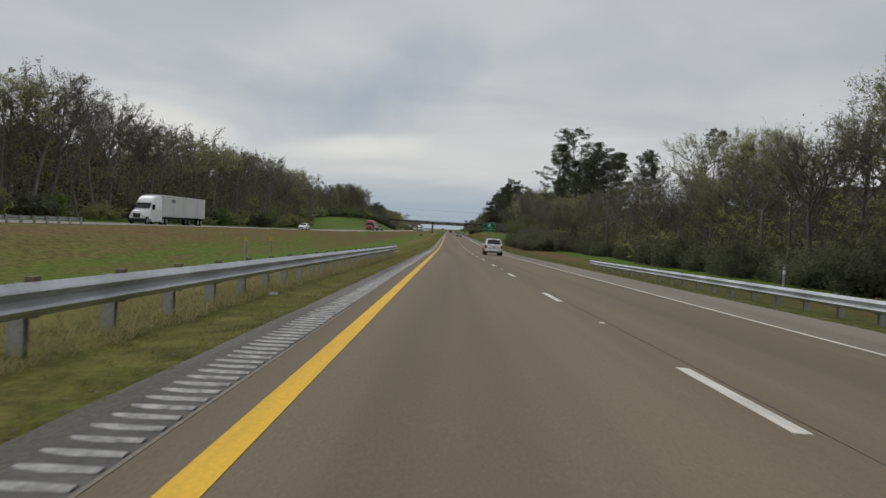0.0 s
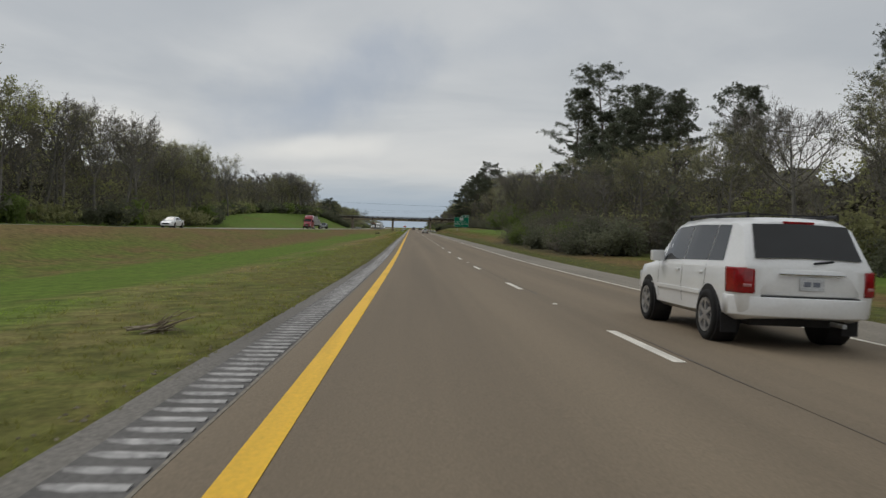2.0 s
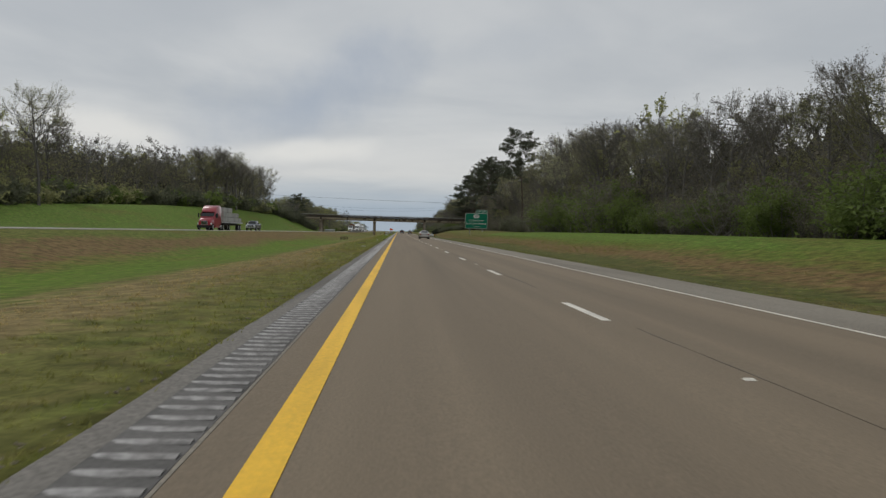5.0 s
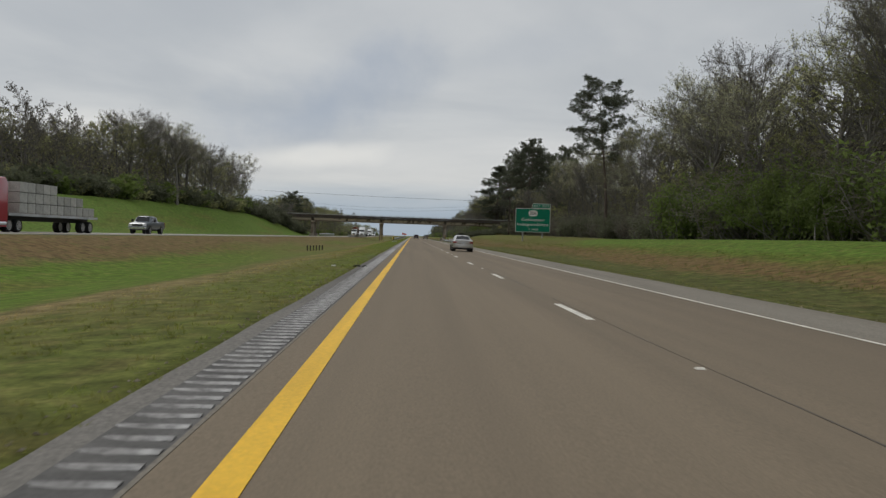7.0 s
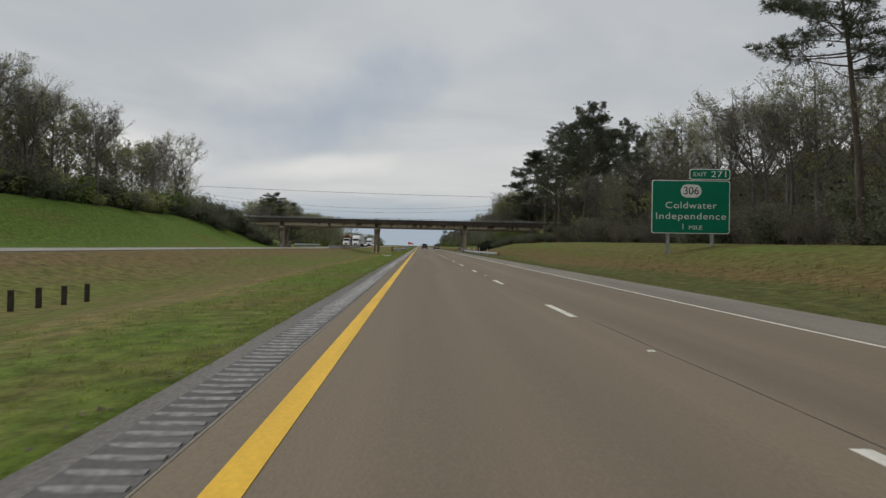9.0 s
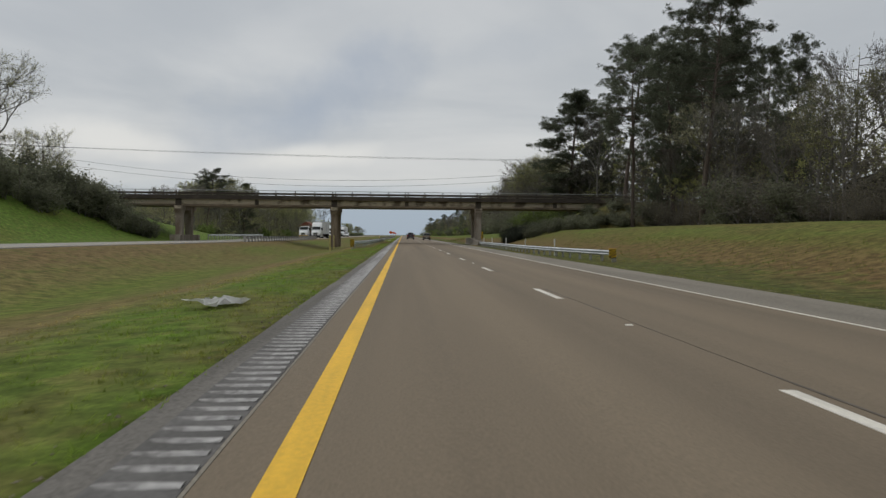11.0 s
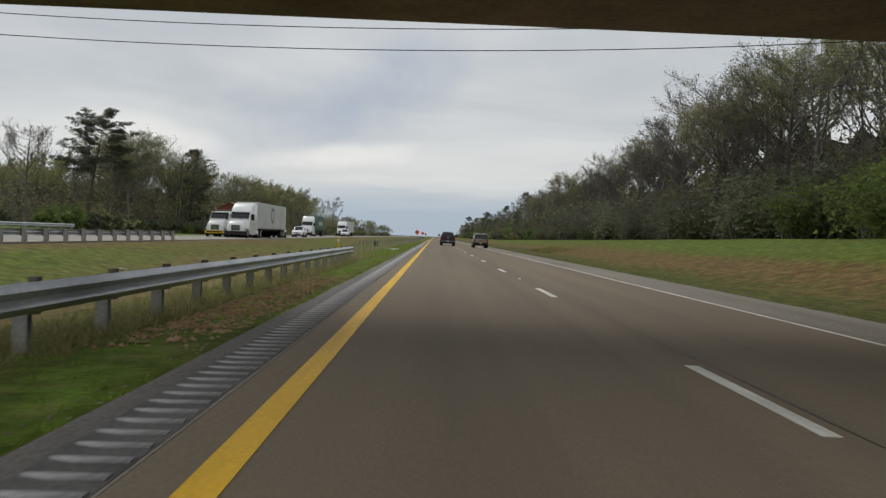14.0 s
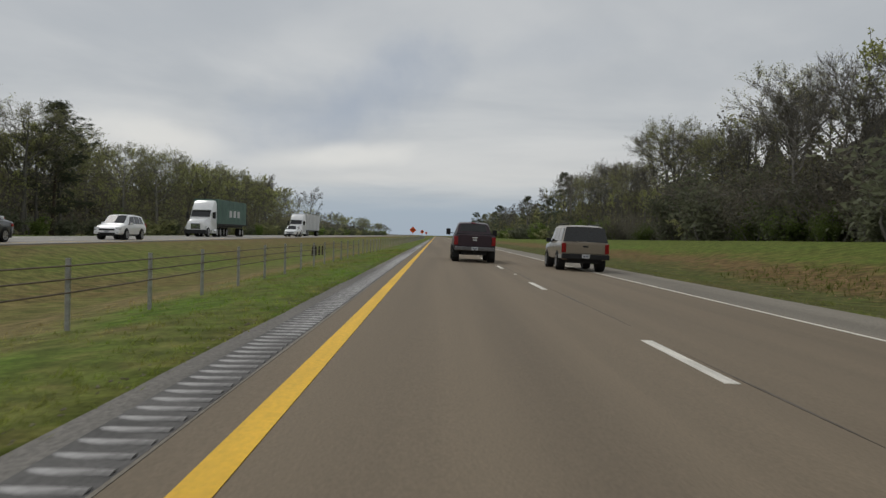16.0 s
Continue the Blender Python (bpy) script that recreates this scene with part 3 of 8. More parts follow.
def build_opposite():
    verts, faces, lines = [], [], {}
    n = 330
    for i in range(n + 1):
        y = -160 + i * 5.0
        xe, ze = opp_edge(y), opp_z(y)
        for x, z in ((xe, ze - 0.12), (xe, ze), (xe - OPP_W, ze), (xe - OPP_W, ze - 0.12)):
            verts.append((x, y, z))
        for name, off, w in (("edge_line_yellow", 1.15, 0.15), ("edge_line_white", 8.6, 0.12)):
            lines.setdefault(name, []).append([(xe - off, y, ze + 0.006), (xe - off - w, y, ze + 0.006)])
        if i:
            k = 4 * i
            faces += [(k - 4 + q, k + q, k + q + 1, k - 3 + q) for q in (0, 1, 2)]
    ob = mesh_ob("road_opposite", verts, faces, M_OPPROAD)
    tagged(ob, "pale worn carriageway for the oncoming traffic", "road", kind="structure")
    for name, rows in lines.items():
        v = [p for r in rows for p in r]
        f = [(2 * i, 2 * i + 1, 2 * i + 3, 2 * i + 2) for i in range(len(rows) - 1)]
        mesh_ob(name, v, f, M_YELLOW if "yellow" in name else M_WHITE, ob)
    for k in range(-8, 115):
        y = k * PERIOD
        sl = math.atan((opp_edge(y + 2) - opp_edge(y - 2)) / 4)
        share("lane_dash", dash_me, ob, (opp_edge(y) - 4.9, y, opp_z(y) + 0.002), -sl)


build_opposite()

# ---- guard rails ----
W_PROFILE = [(-0.083 * math.sin(2 * math.pi * i / 16) ** 2, 0.31 * i / 16) for i in range(17)]


def guard_rail(name_label, pts, face, wooden=False, ground=None, top=0.69, step=1.905, group="", tail=0.0):
    """A W-beam rail on posts along pts (x, y); face is +1 if the road lies towards +x."""
    root = new("guard_rail")
    tagged(root, name_label, "guard rail", group)
    ground = ground or ground_z
    line = []
    for (xa, ya), (xb, yb) in zip(pts, pts[1:]):
        n = max(1, round(abs(yb - ya) / step))
        line += [(xa + (xb - xa) * i / n, ya + (yb - ya) * i / n) for i in range(n)]
    line.append(pts[-1])
    posts = len(line)
    if tail:
        line.append((pts[-1][0], pts[-1][1] + tail))
    level = []
    for i, (x, y) in enumerate(line):
        level.append(ground(x, y) if ground is not ground_z else ground_z(x, y, False))
    sm = [sum(level[max(0, i - 2):i + 3]) / len(level[max(0, i - 2):i + 3]) for i in range(len(level))]
    verts, faces = [], []
    k = len(W_PROFILE)
    for (x, y), z in zip(line, sm):
        for side in (0.0, -0.004):
            for dx, dz in W_PROFILE:
                verts.append((x - dx * face + side * face, y, z + top - 0.31 + dz))
    for i in range(len(line) - 1):
        a, b = i * 2 * k, (i + 1) * 2 * k
        for q in range(k - 1):
            faces.append((a + q, b + q, b + q + 1, a + q + 1))
            faces.append((a + k + q, a + k + q + 1, b + k + q + 1, b + k + q))
        faces += [(a, a + k, b + k, b), (a + k - 1, b + k - 1, b + 2 * k - 1, a + 2 * k - 1)]
    mesh_ob("rail_beam", verts, faces, M_STEEL, root, smooth=True).data.set_sharp_from_angle(angle=radians(60))
    bm = bmesh.new()
    if wooden:
        box(bm, -0.09, 0.09, -0.09, 0.09, -0.5, top + 0.02, bevel=0.012)
    else:
        for x0, x1, y0, y1 in ((-0.075, 0.075, -0.05, -0.04), (-0.075, 0.075, 0.04, 0.05), (-0.004, 0.004, -0.04, 0.04)):
            box(bm, x0, x1, y0, y1, -0.5, top - 0.02)
    post_me = bpy.data.meshes.new("post")
    bm.to_mesh(post_me)
    bm.free()
    post_me.materials.append(M_POST)
    bm = boxed(-0.09, 0.0, -0.06, 0.06, top - 0.33, top + 0.045, bevel=0.008)
    block_me = bpy.data.meshes.new("spacer_block")
    bm.to_mesh(block_me)
    bm.free()
    block_me.materials.append(M_WOODPOST)
    for (x, y), z in list(zip(line, sm))[:posts]:
        p = share("post", post_me, root, (x - face * 0.165, y, z))
        b = share("spacer_block", block_me, root, (x - face * (0.0 if face > 0 else 0.09), y, z))
    # rounded end shoes
    for (x, y), z, s in ((line[0], sm[0], -1), (line[-1], sm[-1], 1)):
        bm = bmesh.new()
        rows = []
        for j in range(6):
            a = j / 5 * math.pi * 0.8
            cx, cy = x - face * (0.09 - 0.11 * math.cos(a)) + face * 0.02, y + s * 0.12 * math.sin(a)
            rows.append([bm.verts.new((cx, cy, z + top - 0.31 + h)) for h in (0.0, 0.155, 0.31)])
        for r, t in zip(rows, rows[1:]):
            for q in (0, 1):
                bm.faces.new((r[q], t[q], t[q + 1], r[q + 1]))
        part("end_shoe", bm, M_STEEL, root)
    return root


def shoulder_level(x, y):
    return road_z(y) + 0.02


guard_rail("galvanised steel guard rail on steel posts beside the inner shoulder", [(-6.22, -43.5), (-6.22, 55.56)], 1, ground=shoulder_level, tail=0.85)
guard_rail("galvanised steel guard rail on steel posts beside the outer shoulder", [(7.35, -44), (7.35, 55.6)], -1, ground=lambda x, y: road_z(y) - 0.33)
guard_rail("galvanised steel guard rail shielding the median pier", [(-7.7, 468.5), (-7.1, 476), (-6.7, 492), (-6.45, 537.5)], 1,
           ground=lambda x, y: -0.005)
guard_rail("galvanised steel guard rail running up to the concrete barrier", [(9.0, 438.5), (8.2, 447), (7.45, 460), (7.35, 501.5)], -1,
           ground=lambda x, y: -0.3)
guard_rail("guard rail on pale square posts beside the oncoming lanes", [(-37.0 - 4.0, -4), (-37.3, 75)], -1, wooden=True,
           ground=lambda x, y: opp_z(y) - 0.05)
guard_rail("guard rail on pale square posts under the bridge", [(opp_edge(488) + 0.9, 488), (opp_edge(525) + 0.7, 525), (opp_edge(556) + 0.6, 556)], -1,
           wooden=True, ground=lambda x, y: opp_z(y) - 0.05)
guard_rail("guard rail on pale square posts behind the oncoming lanes", [(opp_edge(524) - OPP_W - 1.2, 524), (opp_edge(570) - OPP_W - 1.2, 570)], 1,
           wooden=True, ground=lambda x, y: opp_z(y) + 0.25)


def cable_barrier(x, ya, yb):
    root = new("cable_barrier")
    tagged(root, "three-strand wire rope barrier on thin steel posts in the grass", "cable barrier")
    bm = boxed(-0.032, 0.032, -0.02, 0.02, -0.3, 0.98, bevel=0.005)
    me = bpy.data.meshes.new("post")
    bm.to_mesh(me)
    bm.free()
    me.materials.append(M_POST)
    y = ya
    while y <= yb:
        share("post", me, root, (x, y, ground_z(x, y)))
        y += 3.05
    for h in (0.52, 0.70, 0.88):
        verts, faces = [], []
        ys = np.arange(ya, yb + 1, 3.05)
        for i, yy in enumerate(ys):
            z = ground_z(x, float(yy)) + h
            for a in range(4):
                verts.append((x + 0.045 + 0.011 * math.cos(a * math.pi / 2), float(yy), z + 0.011 * math.sin(a * math.pi / 2)))
            if i:
                k = 4 * i
                faces += [(k - 4 + a, k - 4 + (a + 1) % 4, k + (a + 1) % 4, k + a) for a in range(4)]
        mesh_ob("cable", verts, faces, M_CABLE, root)
    return root


cable_barrier(-7.6, 549.7, 905)

# ---- overpass ----
def build_bridge():
    root = new("overpass_bridge")
    tagged(root, "old stained concrete girder overpass on two-column piers", "bridge")
    Y0, Y1 = 508.0, 516.0
    XL, XR = -51.0, 30.5
    piers = [-35.2, -13.0, 7.9]
    ends = [XL] + piers + [XR]
    bm = bmesh.new()
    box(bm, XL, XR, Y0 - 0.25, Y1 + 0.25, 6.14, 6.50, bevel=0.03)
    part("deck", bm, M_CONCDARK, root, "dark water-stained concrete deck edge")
    # girders span by span
    for a, b in zip(ends, ends[1:]):
        for j in range(5):
            y = Y0 + 0.25 + j * (Y1 - Y0 - 0.9) / 4
            bm = bmesh.new()
            prof = [(0, 5.18), (0.42, 5.18), (0.42, 5.34), (0.33, 5.46), (0.33, 6.03), (0.42, 6.09), (0.42, 6.138), (0, 6.138), (0, 6.09), (0.09, 6.03), (0.09, 5.46), (0, 5.34)]
            la = [bm.verts.new((a + 0.06, y + p, z)) for p, z in prof]
            lb = [bm.verts.new((b - 0.06, y + p, z)) for p, z in prof]
            n = len(prof)
            for i in range(n):
                bm.faces.new((la[i], la[(i + 1) % n], lb[(i + 1) % n], lb[i]))
            bm.faces.new(la[::-1])
            bm.faces.new(lb)
            bmesh.ops.recalc_face_normals(bm, faces=bm.faces)
            # outer girders pale and blotched, inner ones in the near-black concrete
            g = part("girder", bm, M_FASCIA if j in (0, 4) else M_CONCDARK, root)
            # outer girders: lower flange browner and darker than the web
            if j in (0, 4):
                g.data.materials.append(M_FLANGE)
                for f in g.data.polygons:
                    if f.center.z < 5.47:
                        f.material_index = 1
        m = (a + b) / 2
        for x in ([m] if b - a < 30 else [m]):
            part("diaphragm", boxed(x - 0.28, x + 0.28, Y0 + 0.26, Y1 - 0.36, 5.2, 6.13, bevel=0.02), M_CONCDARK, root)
    for a, b in zip(ends, ends[1:]):
        part("soffit", boxed(a + 0.6, b - 0.6, Y0 + 0.3, Y1 - 0.3, 5.145, 5.176, bevel=0.004), M_FLANGE, root, "brown concrete soffit")
    # rails: concrete curb, beam and steel hand rail on both edges
    for ye in (Y0 - 0.2, Y1 - 0.05):
        part("curb", boxed(XL, XR, ye - 0.02, ye + 0.24, 6.502, 6.64, bevel=0.02), M_CONCDARK, root)
        part("rail_beam", boxed(XL, XR, ye + 0.02, ye + 0.20, 6.83, 7.12, bevel=0.02), M_CONCDARK, root, "dark stained concrete rail beam")
        bm = bmesh.new()
        cyl(bm, (XL, ye + 0.1, 7.42), (XR, ye + 0.1, 7.42), 0.045, n=8)
        part("hand_rail", bm, M_POST, root, "thin grey steel hand rail")
        bm = boxed(-0.13, 0.13, 0.03, 0.19, 6.64, 6.83)
        pm = bpy.data.meshes.new("rail_post")
        bm.to_mesh(pm)
        bm.free()
        pm.materials.append(M_CONCDARK)
        bm = boxed(-0.065, 0.065, 0.05, 0.17, 7.12, 7.38, bevel=0.01)
        sm = bpy.data.meshes.new("hand_rail_post")
        bm.to_mesh(sm)
        bm.free()
        sm.materials.append(M_CONCDARK)
        keys = sorted(ends + [(p + q) / 2 for p, q in zip(ends, ends[1:])])
        for p, q in zip(keys, keys[1:]):
            for i in range(4):
                for off in ((-0.21, 0.21) if i == 0 else (0.0,)):
                    share("rail_post", pm, root, (p + 0.3 * (p == XL) + (q - p) * i / 4 + off, ye, 0))
                    share("hand_rail_post", sm, root, (p + 0.3 * (p == XL) + (q - p) * i / 4 + off, ye, 0))
    # piers
    for px_ in piers:
        base_z = -0.6 if px_ > -20 else 0.3
        for yc in (508.95, 514.0):
            bm = bmesh.new()
            rows = []
            for z, hx, hy in ((base_z, 0.50, 0.50), (3.7, 0.50, 0.52), (4.0, 0.52, 0.6), (4.62, 0.54, 1.0)):
                rows.append([bm.verts.new((px_ + sx * hx, yc + sy * hy, z)) for sx, sy in ((-1, -1), (1, -1), (1, 1), (-1, 1))])
            for r, t in zip(rows, rows[1:]):
                for q in range(4):
                    bm.faces.new((r[q], r[(q + 1) % 4], t[(q + 1) % 4], t[q]))
            bm.faces.new(rows[-1])
            bmesh.ops.bevel(bm, geom=[e for e in bm.edges if abs(e.verts[0].co.z - e.verts[1].co.z) > 0.2], offset=0.05, segments=2, affect="EDGES")
            part("column", bm, M_RUSTPIER if px_ == -13.0 else M_PIER, root, "rust-streaked tapering concrete column")
        part("bearing_block", boxed(px_ - 0.46, px_ + 0.46, Y0 - 0.16, Y0 + 0.2, 4.78, 5.16, bevel=0.03), M_FASCIA, root)
        # end diaphragm over the pier
        part("diaphragm", boxed(px_ - 0.42, px_ + 0.42, Y0 + 0.22, Y0 + 0.335, 5.2, 6.13, bevel=0.02), M_CONCDARK, root)
        part("cap_beam", boxed(px_ - 0.56, px_ + 0.56, Y0 - 0.1, Y1 + 0.1, 4.60, 5.17, bevel=0.04), M_PIER, root)
    part("pier_wall", boxed(-35.9, -34.5, Y0 - 1.6, Y1 + 1.6, -0.2, 1.0, bevel=0.05), M_PIER, root, "low grey crash wall round the far pier")
    # strut wall of the right pier and crash barrier
    part("strut", boxed(7.45, 8.35, Y0 - 0.2, Y1 + 0.2, -0.3, 0.55, bevel=0.03), M_PIER, root)
    for x0, x1, s in ((XL - 3, XL + 0.6, 1), (XR - 0.6, XR + 3, -1)):
        part("abutment", boxed(x0, x1, Y0 - 0.4, Y1 + 0.4, 2.5, 6.2, bevel=0.05), M_CONC, root)
        part("deck_approach", boxed(min(x0, x1) - (60 if s > 0 else 0), max(x0, x1) + (0 if s > 0 else 60), Y0 - 0.25, Y1 + 0.25, 5.9, 6.45), M_CONCDARK, root)
    root.rotation_euler = (0, 0.0075, 0)
    return root


build_bridge()


def concrete_barrier():
    root = new("concrete_barrier")
    tagged(root, "stained concrete crash barrier in front of the bridge pier", "barrier")
    line = ((499.8, 0.56, 6.95), (502.2, 0.66, 6.72), (505, 0.86, 6.55), (508.4, 0.98, 6.5), (511.8, 1.02, 6.5), (515.4, 1.04, 6.5))
    for (ya, ha, xa), (yb, hb, xb) in zip(line, line[1:]):
        bm = bmesh.new()
        rows = []
        for y, h, x in ((ya + 0.004, ha, xa), (yb - 0.004, hb, xb)):
            rows.append([bm.verts.new((x + dx, y, -0.35 + z)) for dx, z in ((0.0, 0.0), (0.0, 0.28), (0.14, 0.42), (0.22, h + 0.17), (0.25, h + 0.2), (0.82, h + 0.2), (0.85, h + 0.17), (0.95, 0.0))])
        n = len(rows[0])
        for q in range(n - 1):
            bm.faces.new((rows[0][q], rows[0][q + 1], rows[1][q + 1], rows[1][q]))
        bm.faces.new(rows[0])
        bm.faces.new(rows[1][::-1])
        bmesh.ops.recalc_face_normals(bm, faces=bm.faces)
        part("barrier_segment", bm, M_BARRIER, root)
    return root


concrete_barrier()


def wire(y, z, lean, sag, xa, xb, r):
    """One conductor from xa to xb, z high over the carriageway."""
    ob = new("overhead_wire")
    tagged(ob, "thin dark overhead power line across the road", "power line", "overhead wires")
    verts, faces = [], []
    for i in range(41):
        x = xa + (xb - xa) * i / 40
        for a in range(4):
            verts.append((x, y + r * math.cos(a * 1.5708), z + lean * x + sag * x * x + r * math.sin(a * 1.5708)))
        if i:
            k = 4 * i
            faces += [(k - 4 + a, k - 4 + (a + 1) % 4, k + (a + 1) % 4, k + a) for a in range(4)]
    mesh_ob("wire", verts, faces, M_BLACK, ob)


def wires():
    for y, z, sag in ((530, 14.6, 1.0), (531.2, 14.6, 1.1), (532.4, 14.6, 1.2)):
        wire(y, z, -0.014, 2.0 * sag / 110 ** 2, -110, 110, 0.013)
    for y, z in ((540, 10.45), (540.2, 11.55)):
        wire(y, z, 0.036, 0.0014, -68, 42, 0.022)
    for x, y, top, arm in ((-110, 531.5, 18.6, 16.3), (110, 531.5, 18.6, 16.3), (-68, 540.1, 16.4, 0), (42, 540.1, 16.4, 0)):
        ob = new("utility_pole")
        tagged(ob, "tall brown wooden utility pole", "utility pole", "utility poles")
        bm = bmesh.new()
        cyl(bm, (x, y, ground_z(x, y) - 0.5), (x, y, top), 0.17, 0.12, 12)
        part("pole", bm, M_WOODPOST, ob)
        if arm:
            part("crossarm", boxed(x - 0.06, x + 0.06, y - 1.9, y + 1.5, arm - 0.08, arm + 0.08), M_WOODPOST, ob)


wires()

# ---- trees ----
class Shape:
    """Collects tubes, ribbons and leaves of one mesh."""

    def __init__(self):
        self.v, self.f = [], []

    def tube(self, pts, radii, n):
        k0 = len(self.v)
        for i, p in enumerate(pts):
            d = (pts[min(i + 1, len(pts) - 1)] - pts[max(i - 1, 0)]).normalized()
            a = d.orthogonal().normalized()
            b = d.cross(a)
            for j in range(n):
                t = 2 * math.pi * j / n
                self.v.append(p + (a * math.cos(t) + b * math.sin(t)) * radii[i])
        for i in range(len(pts) - 1):
            for j in range(n):
                q = k0 + i * n
                self.f.append((q + j, q + (j + 1) % n, q + n + (j + 1) % n, q + n + j))

    def ribbon(self, p, q, w, rng):
        d = q - p
        s = d.cross(Vector((rng.uniform(-1, 1), rng.uniform(-1, 1), rng.uniform(-1, 1))))
        if s.length < 1e-6:
            return
        s = s.normalized() * w
        k = len(self.v)
        self.v += [p - s, p + s, q]
        self.f.append((k, k + 1, k + 2))

    def leaf(self, c, r, rng):
        a = Vector((rng.gauss(0, 1), rng.gauss(0, 1), rng.gauss(0, 1))).normalized()
        b = a.orthogonal().normalized()
        w = a.cross(b)
        t = rng.uniform(0, 6.28)
        u = (b * math.cos(t) + w * math.sin(t)) * r
        v = a.cross(u) * rng.uniform(0.6, 0.95)
        k = len(self.v)
        self.v += [c - u - v * 0.8, c - u + v * 0.8, c + u * 1.15]
        self.f.append((k, k + 1, k + 2))

    def mesh(self, name, material, smooth=True):
        me = bpy.data.meshes.new(name)
        me.from_pydata([tuple(p) for p in self.v], [], self.f)
        me.materials.append(material)
        if smooth:
            me.polygons.foreach_set("use_smooth", [True] * len(me.polygons))
        return me


def bend(rng, p, d, length, segs, wob, up=0.0):
    pts = [p.copy()]
    d = d.normalized()
    for _ in range(segs):
        d = (d + Vector((rng.gauss(0, wob), rng.gauss(0, wob), rng.gauss(0, wob) + up))).normalized()
        p = p + d * (length / segs)
        pts.append(p.copy())
    return pts


def tilted(rng, d, lo, hi):
    """d turned by an angle between lo and hi, to any side."""
    side = d.cross(Vector((rng.gauss(0, 1), rng.gauss(0, 1), rng.gauss(0, 1)))).normalized()
    a = rng.uniform(lo, hi)
    return (d * math.cos(a) + side * math.sin(a)).normalized()


def along(pts, w):
    """The place and the direction at the share w of a line of points."""
    q = w * (len(pts) - 1)
    k = min(len(pts) - 2, int(q))
    return pts[k].lerp(pts[k + 1], q - k), (pts[k + 1] - pts[k]).normalized()


def broadleaf(seed, H, W, clear, limbs, forks, sprays, leaves, leaf_r, leaf_m, twig_w=0.012, twiglets=4):
    """A bare or budding tree: a stem that runs on into the crown, limbs that rise in a curve to a rounded crown, forks, sprays of twigs, buds."""
    rng = random.Random(seed)
    wood, tw, lf = Shape(), Shape(), Shape()
    r0 = H * 0.0095 + 0.04
    lean = Vector((rng.gauss(0, 0.05), rng.gauss(0, 0.05), 1))
    stem = bend(rng, Vector((0, 0, -0.3)), lean, H * 0.86, 9, 0.05, 0.06)
    wood.tube(stem, [r0 * q for q in (1.4, 1.0, 0.94, 0.88, 0.78, 0.64, 0.48, 0.33, 0.2, 0.08)], 6)
    lift, half = H * (clear + 1) / 2, H * (1 - clear) / 2
    tips = []
    for i in range(limbs):
        u = (i + rng.random()) / limbs
        p, dp = along(stem, 0.30 + clear * 0.5 + (0.66 - clear * 0.5) * u ** 0.9)
        az = i * 2.4 + rng.gauss(0, 0.5)
        rise = rng.uniform(-0.25, 0.55) + 0.75 * u * u
        d = Vector((math.sin(az), math.cos(az), rise)).normalized()
        lump = 1 + 0.18 * noise.noise(d * 1.7 + Vector((seed * 3.1, 0, 0)))
        g = Vector((stem[6].x, stem[6].y, lift)) + Vector((d.x * W, d.y * W, d.z * half)) * lump * rng.uniform(0.55, 0.9)
        g.z = max(g.z, p.z + 0.12 * H * (1 - u))
        L = (g - p).length
        bow = Vector((g.x - p.x, g.y - p.y, 0)) * 0.16 - Vector((0, 0, 0.10 * L))
        limb = [p.lerp(g, w) + bow * 4 * w * (1 - w) * 0.5 + Vector((rng.gauss(0, 0.02), rng.gauss(0, 0.02), rng.gauss(0, 0.02))) * L * (0 < w < 1) for w in (0, 0.25, 0.5, 0.75, 1)]
        rb = min(r0 * (0.62 - 0.3 * u), 0.013 * L + 0.02)
        wood.tube(limb, [rb, rb * 0.8, rb * 0.6, rb * 0.42, rb * 0.22], 4)
        full = rng.uniform(0.3, 1.7)
        for j in range(forks):
            w = 0.28 + 0.72 * (j + rng.random()) / forks
            b0, d0 = along(limb, min(0.99, w))
            d1 = (tilted(rng, d0, 0.3, 0.85) + Vector((0, 0, 0.28))).normalized()
            fl = L * (0.36 - 0.18 * w) * rng.uniform(0.7, 1.15) + 0.7
            fork = bend(rng, b0, d1, fl, 3, 0.12, 0.06)
            rf = rb * (0.5 - 0.3 * w) + 0.006
            wood.tube(fork, [rf, rf * 0.75, rf * 0.5, rf * 0.3], 3)
            for k in range(sprays):
                base, d2 = along(fork, rng.uniform(0.2, 1.0) if k else 0.99)
                d3 = (tilted(rng, d2, 0.15, 0.75) + Vector((0, 0, 0.15))).normalized()
                e = base + d3 * rng.uniform(0.6, 1.35)
                tw.ribbon(base, e, twig_w * 1.3, rng)
                for _ in range(twiglets):
                    f = base.lerp(e, rng.uniform(0.25, 0.95))
                    h = f + tilted(rng, d3, 0.3, 0.8) * rng.uniform(0.25, 0.65)
                    tw.ribbon(f, h, twig_w, rng)
                    if rng.random() < full:
                        tips += [h, f.lerp(h, 0.5)]
    for i in range(leaves):
        c = rng.choice(tips)
        lf.leaf(c + Vector((rng.gauss(0, 0.12), rng.gauss(0, 0.12), rng.gauss(0, 0.12))), leaf_r * rng.uniform(0.6, 1.4), rng)
    return wood.mesh("trunk", M_BARK), tw.mesh("twig", M_TWIG, False), lf.mesh("crown", leaf_m, False)


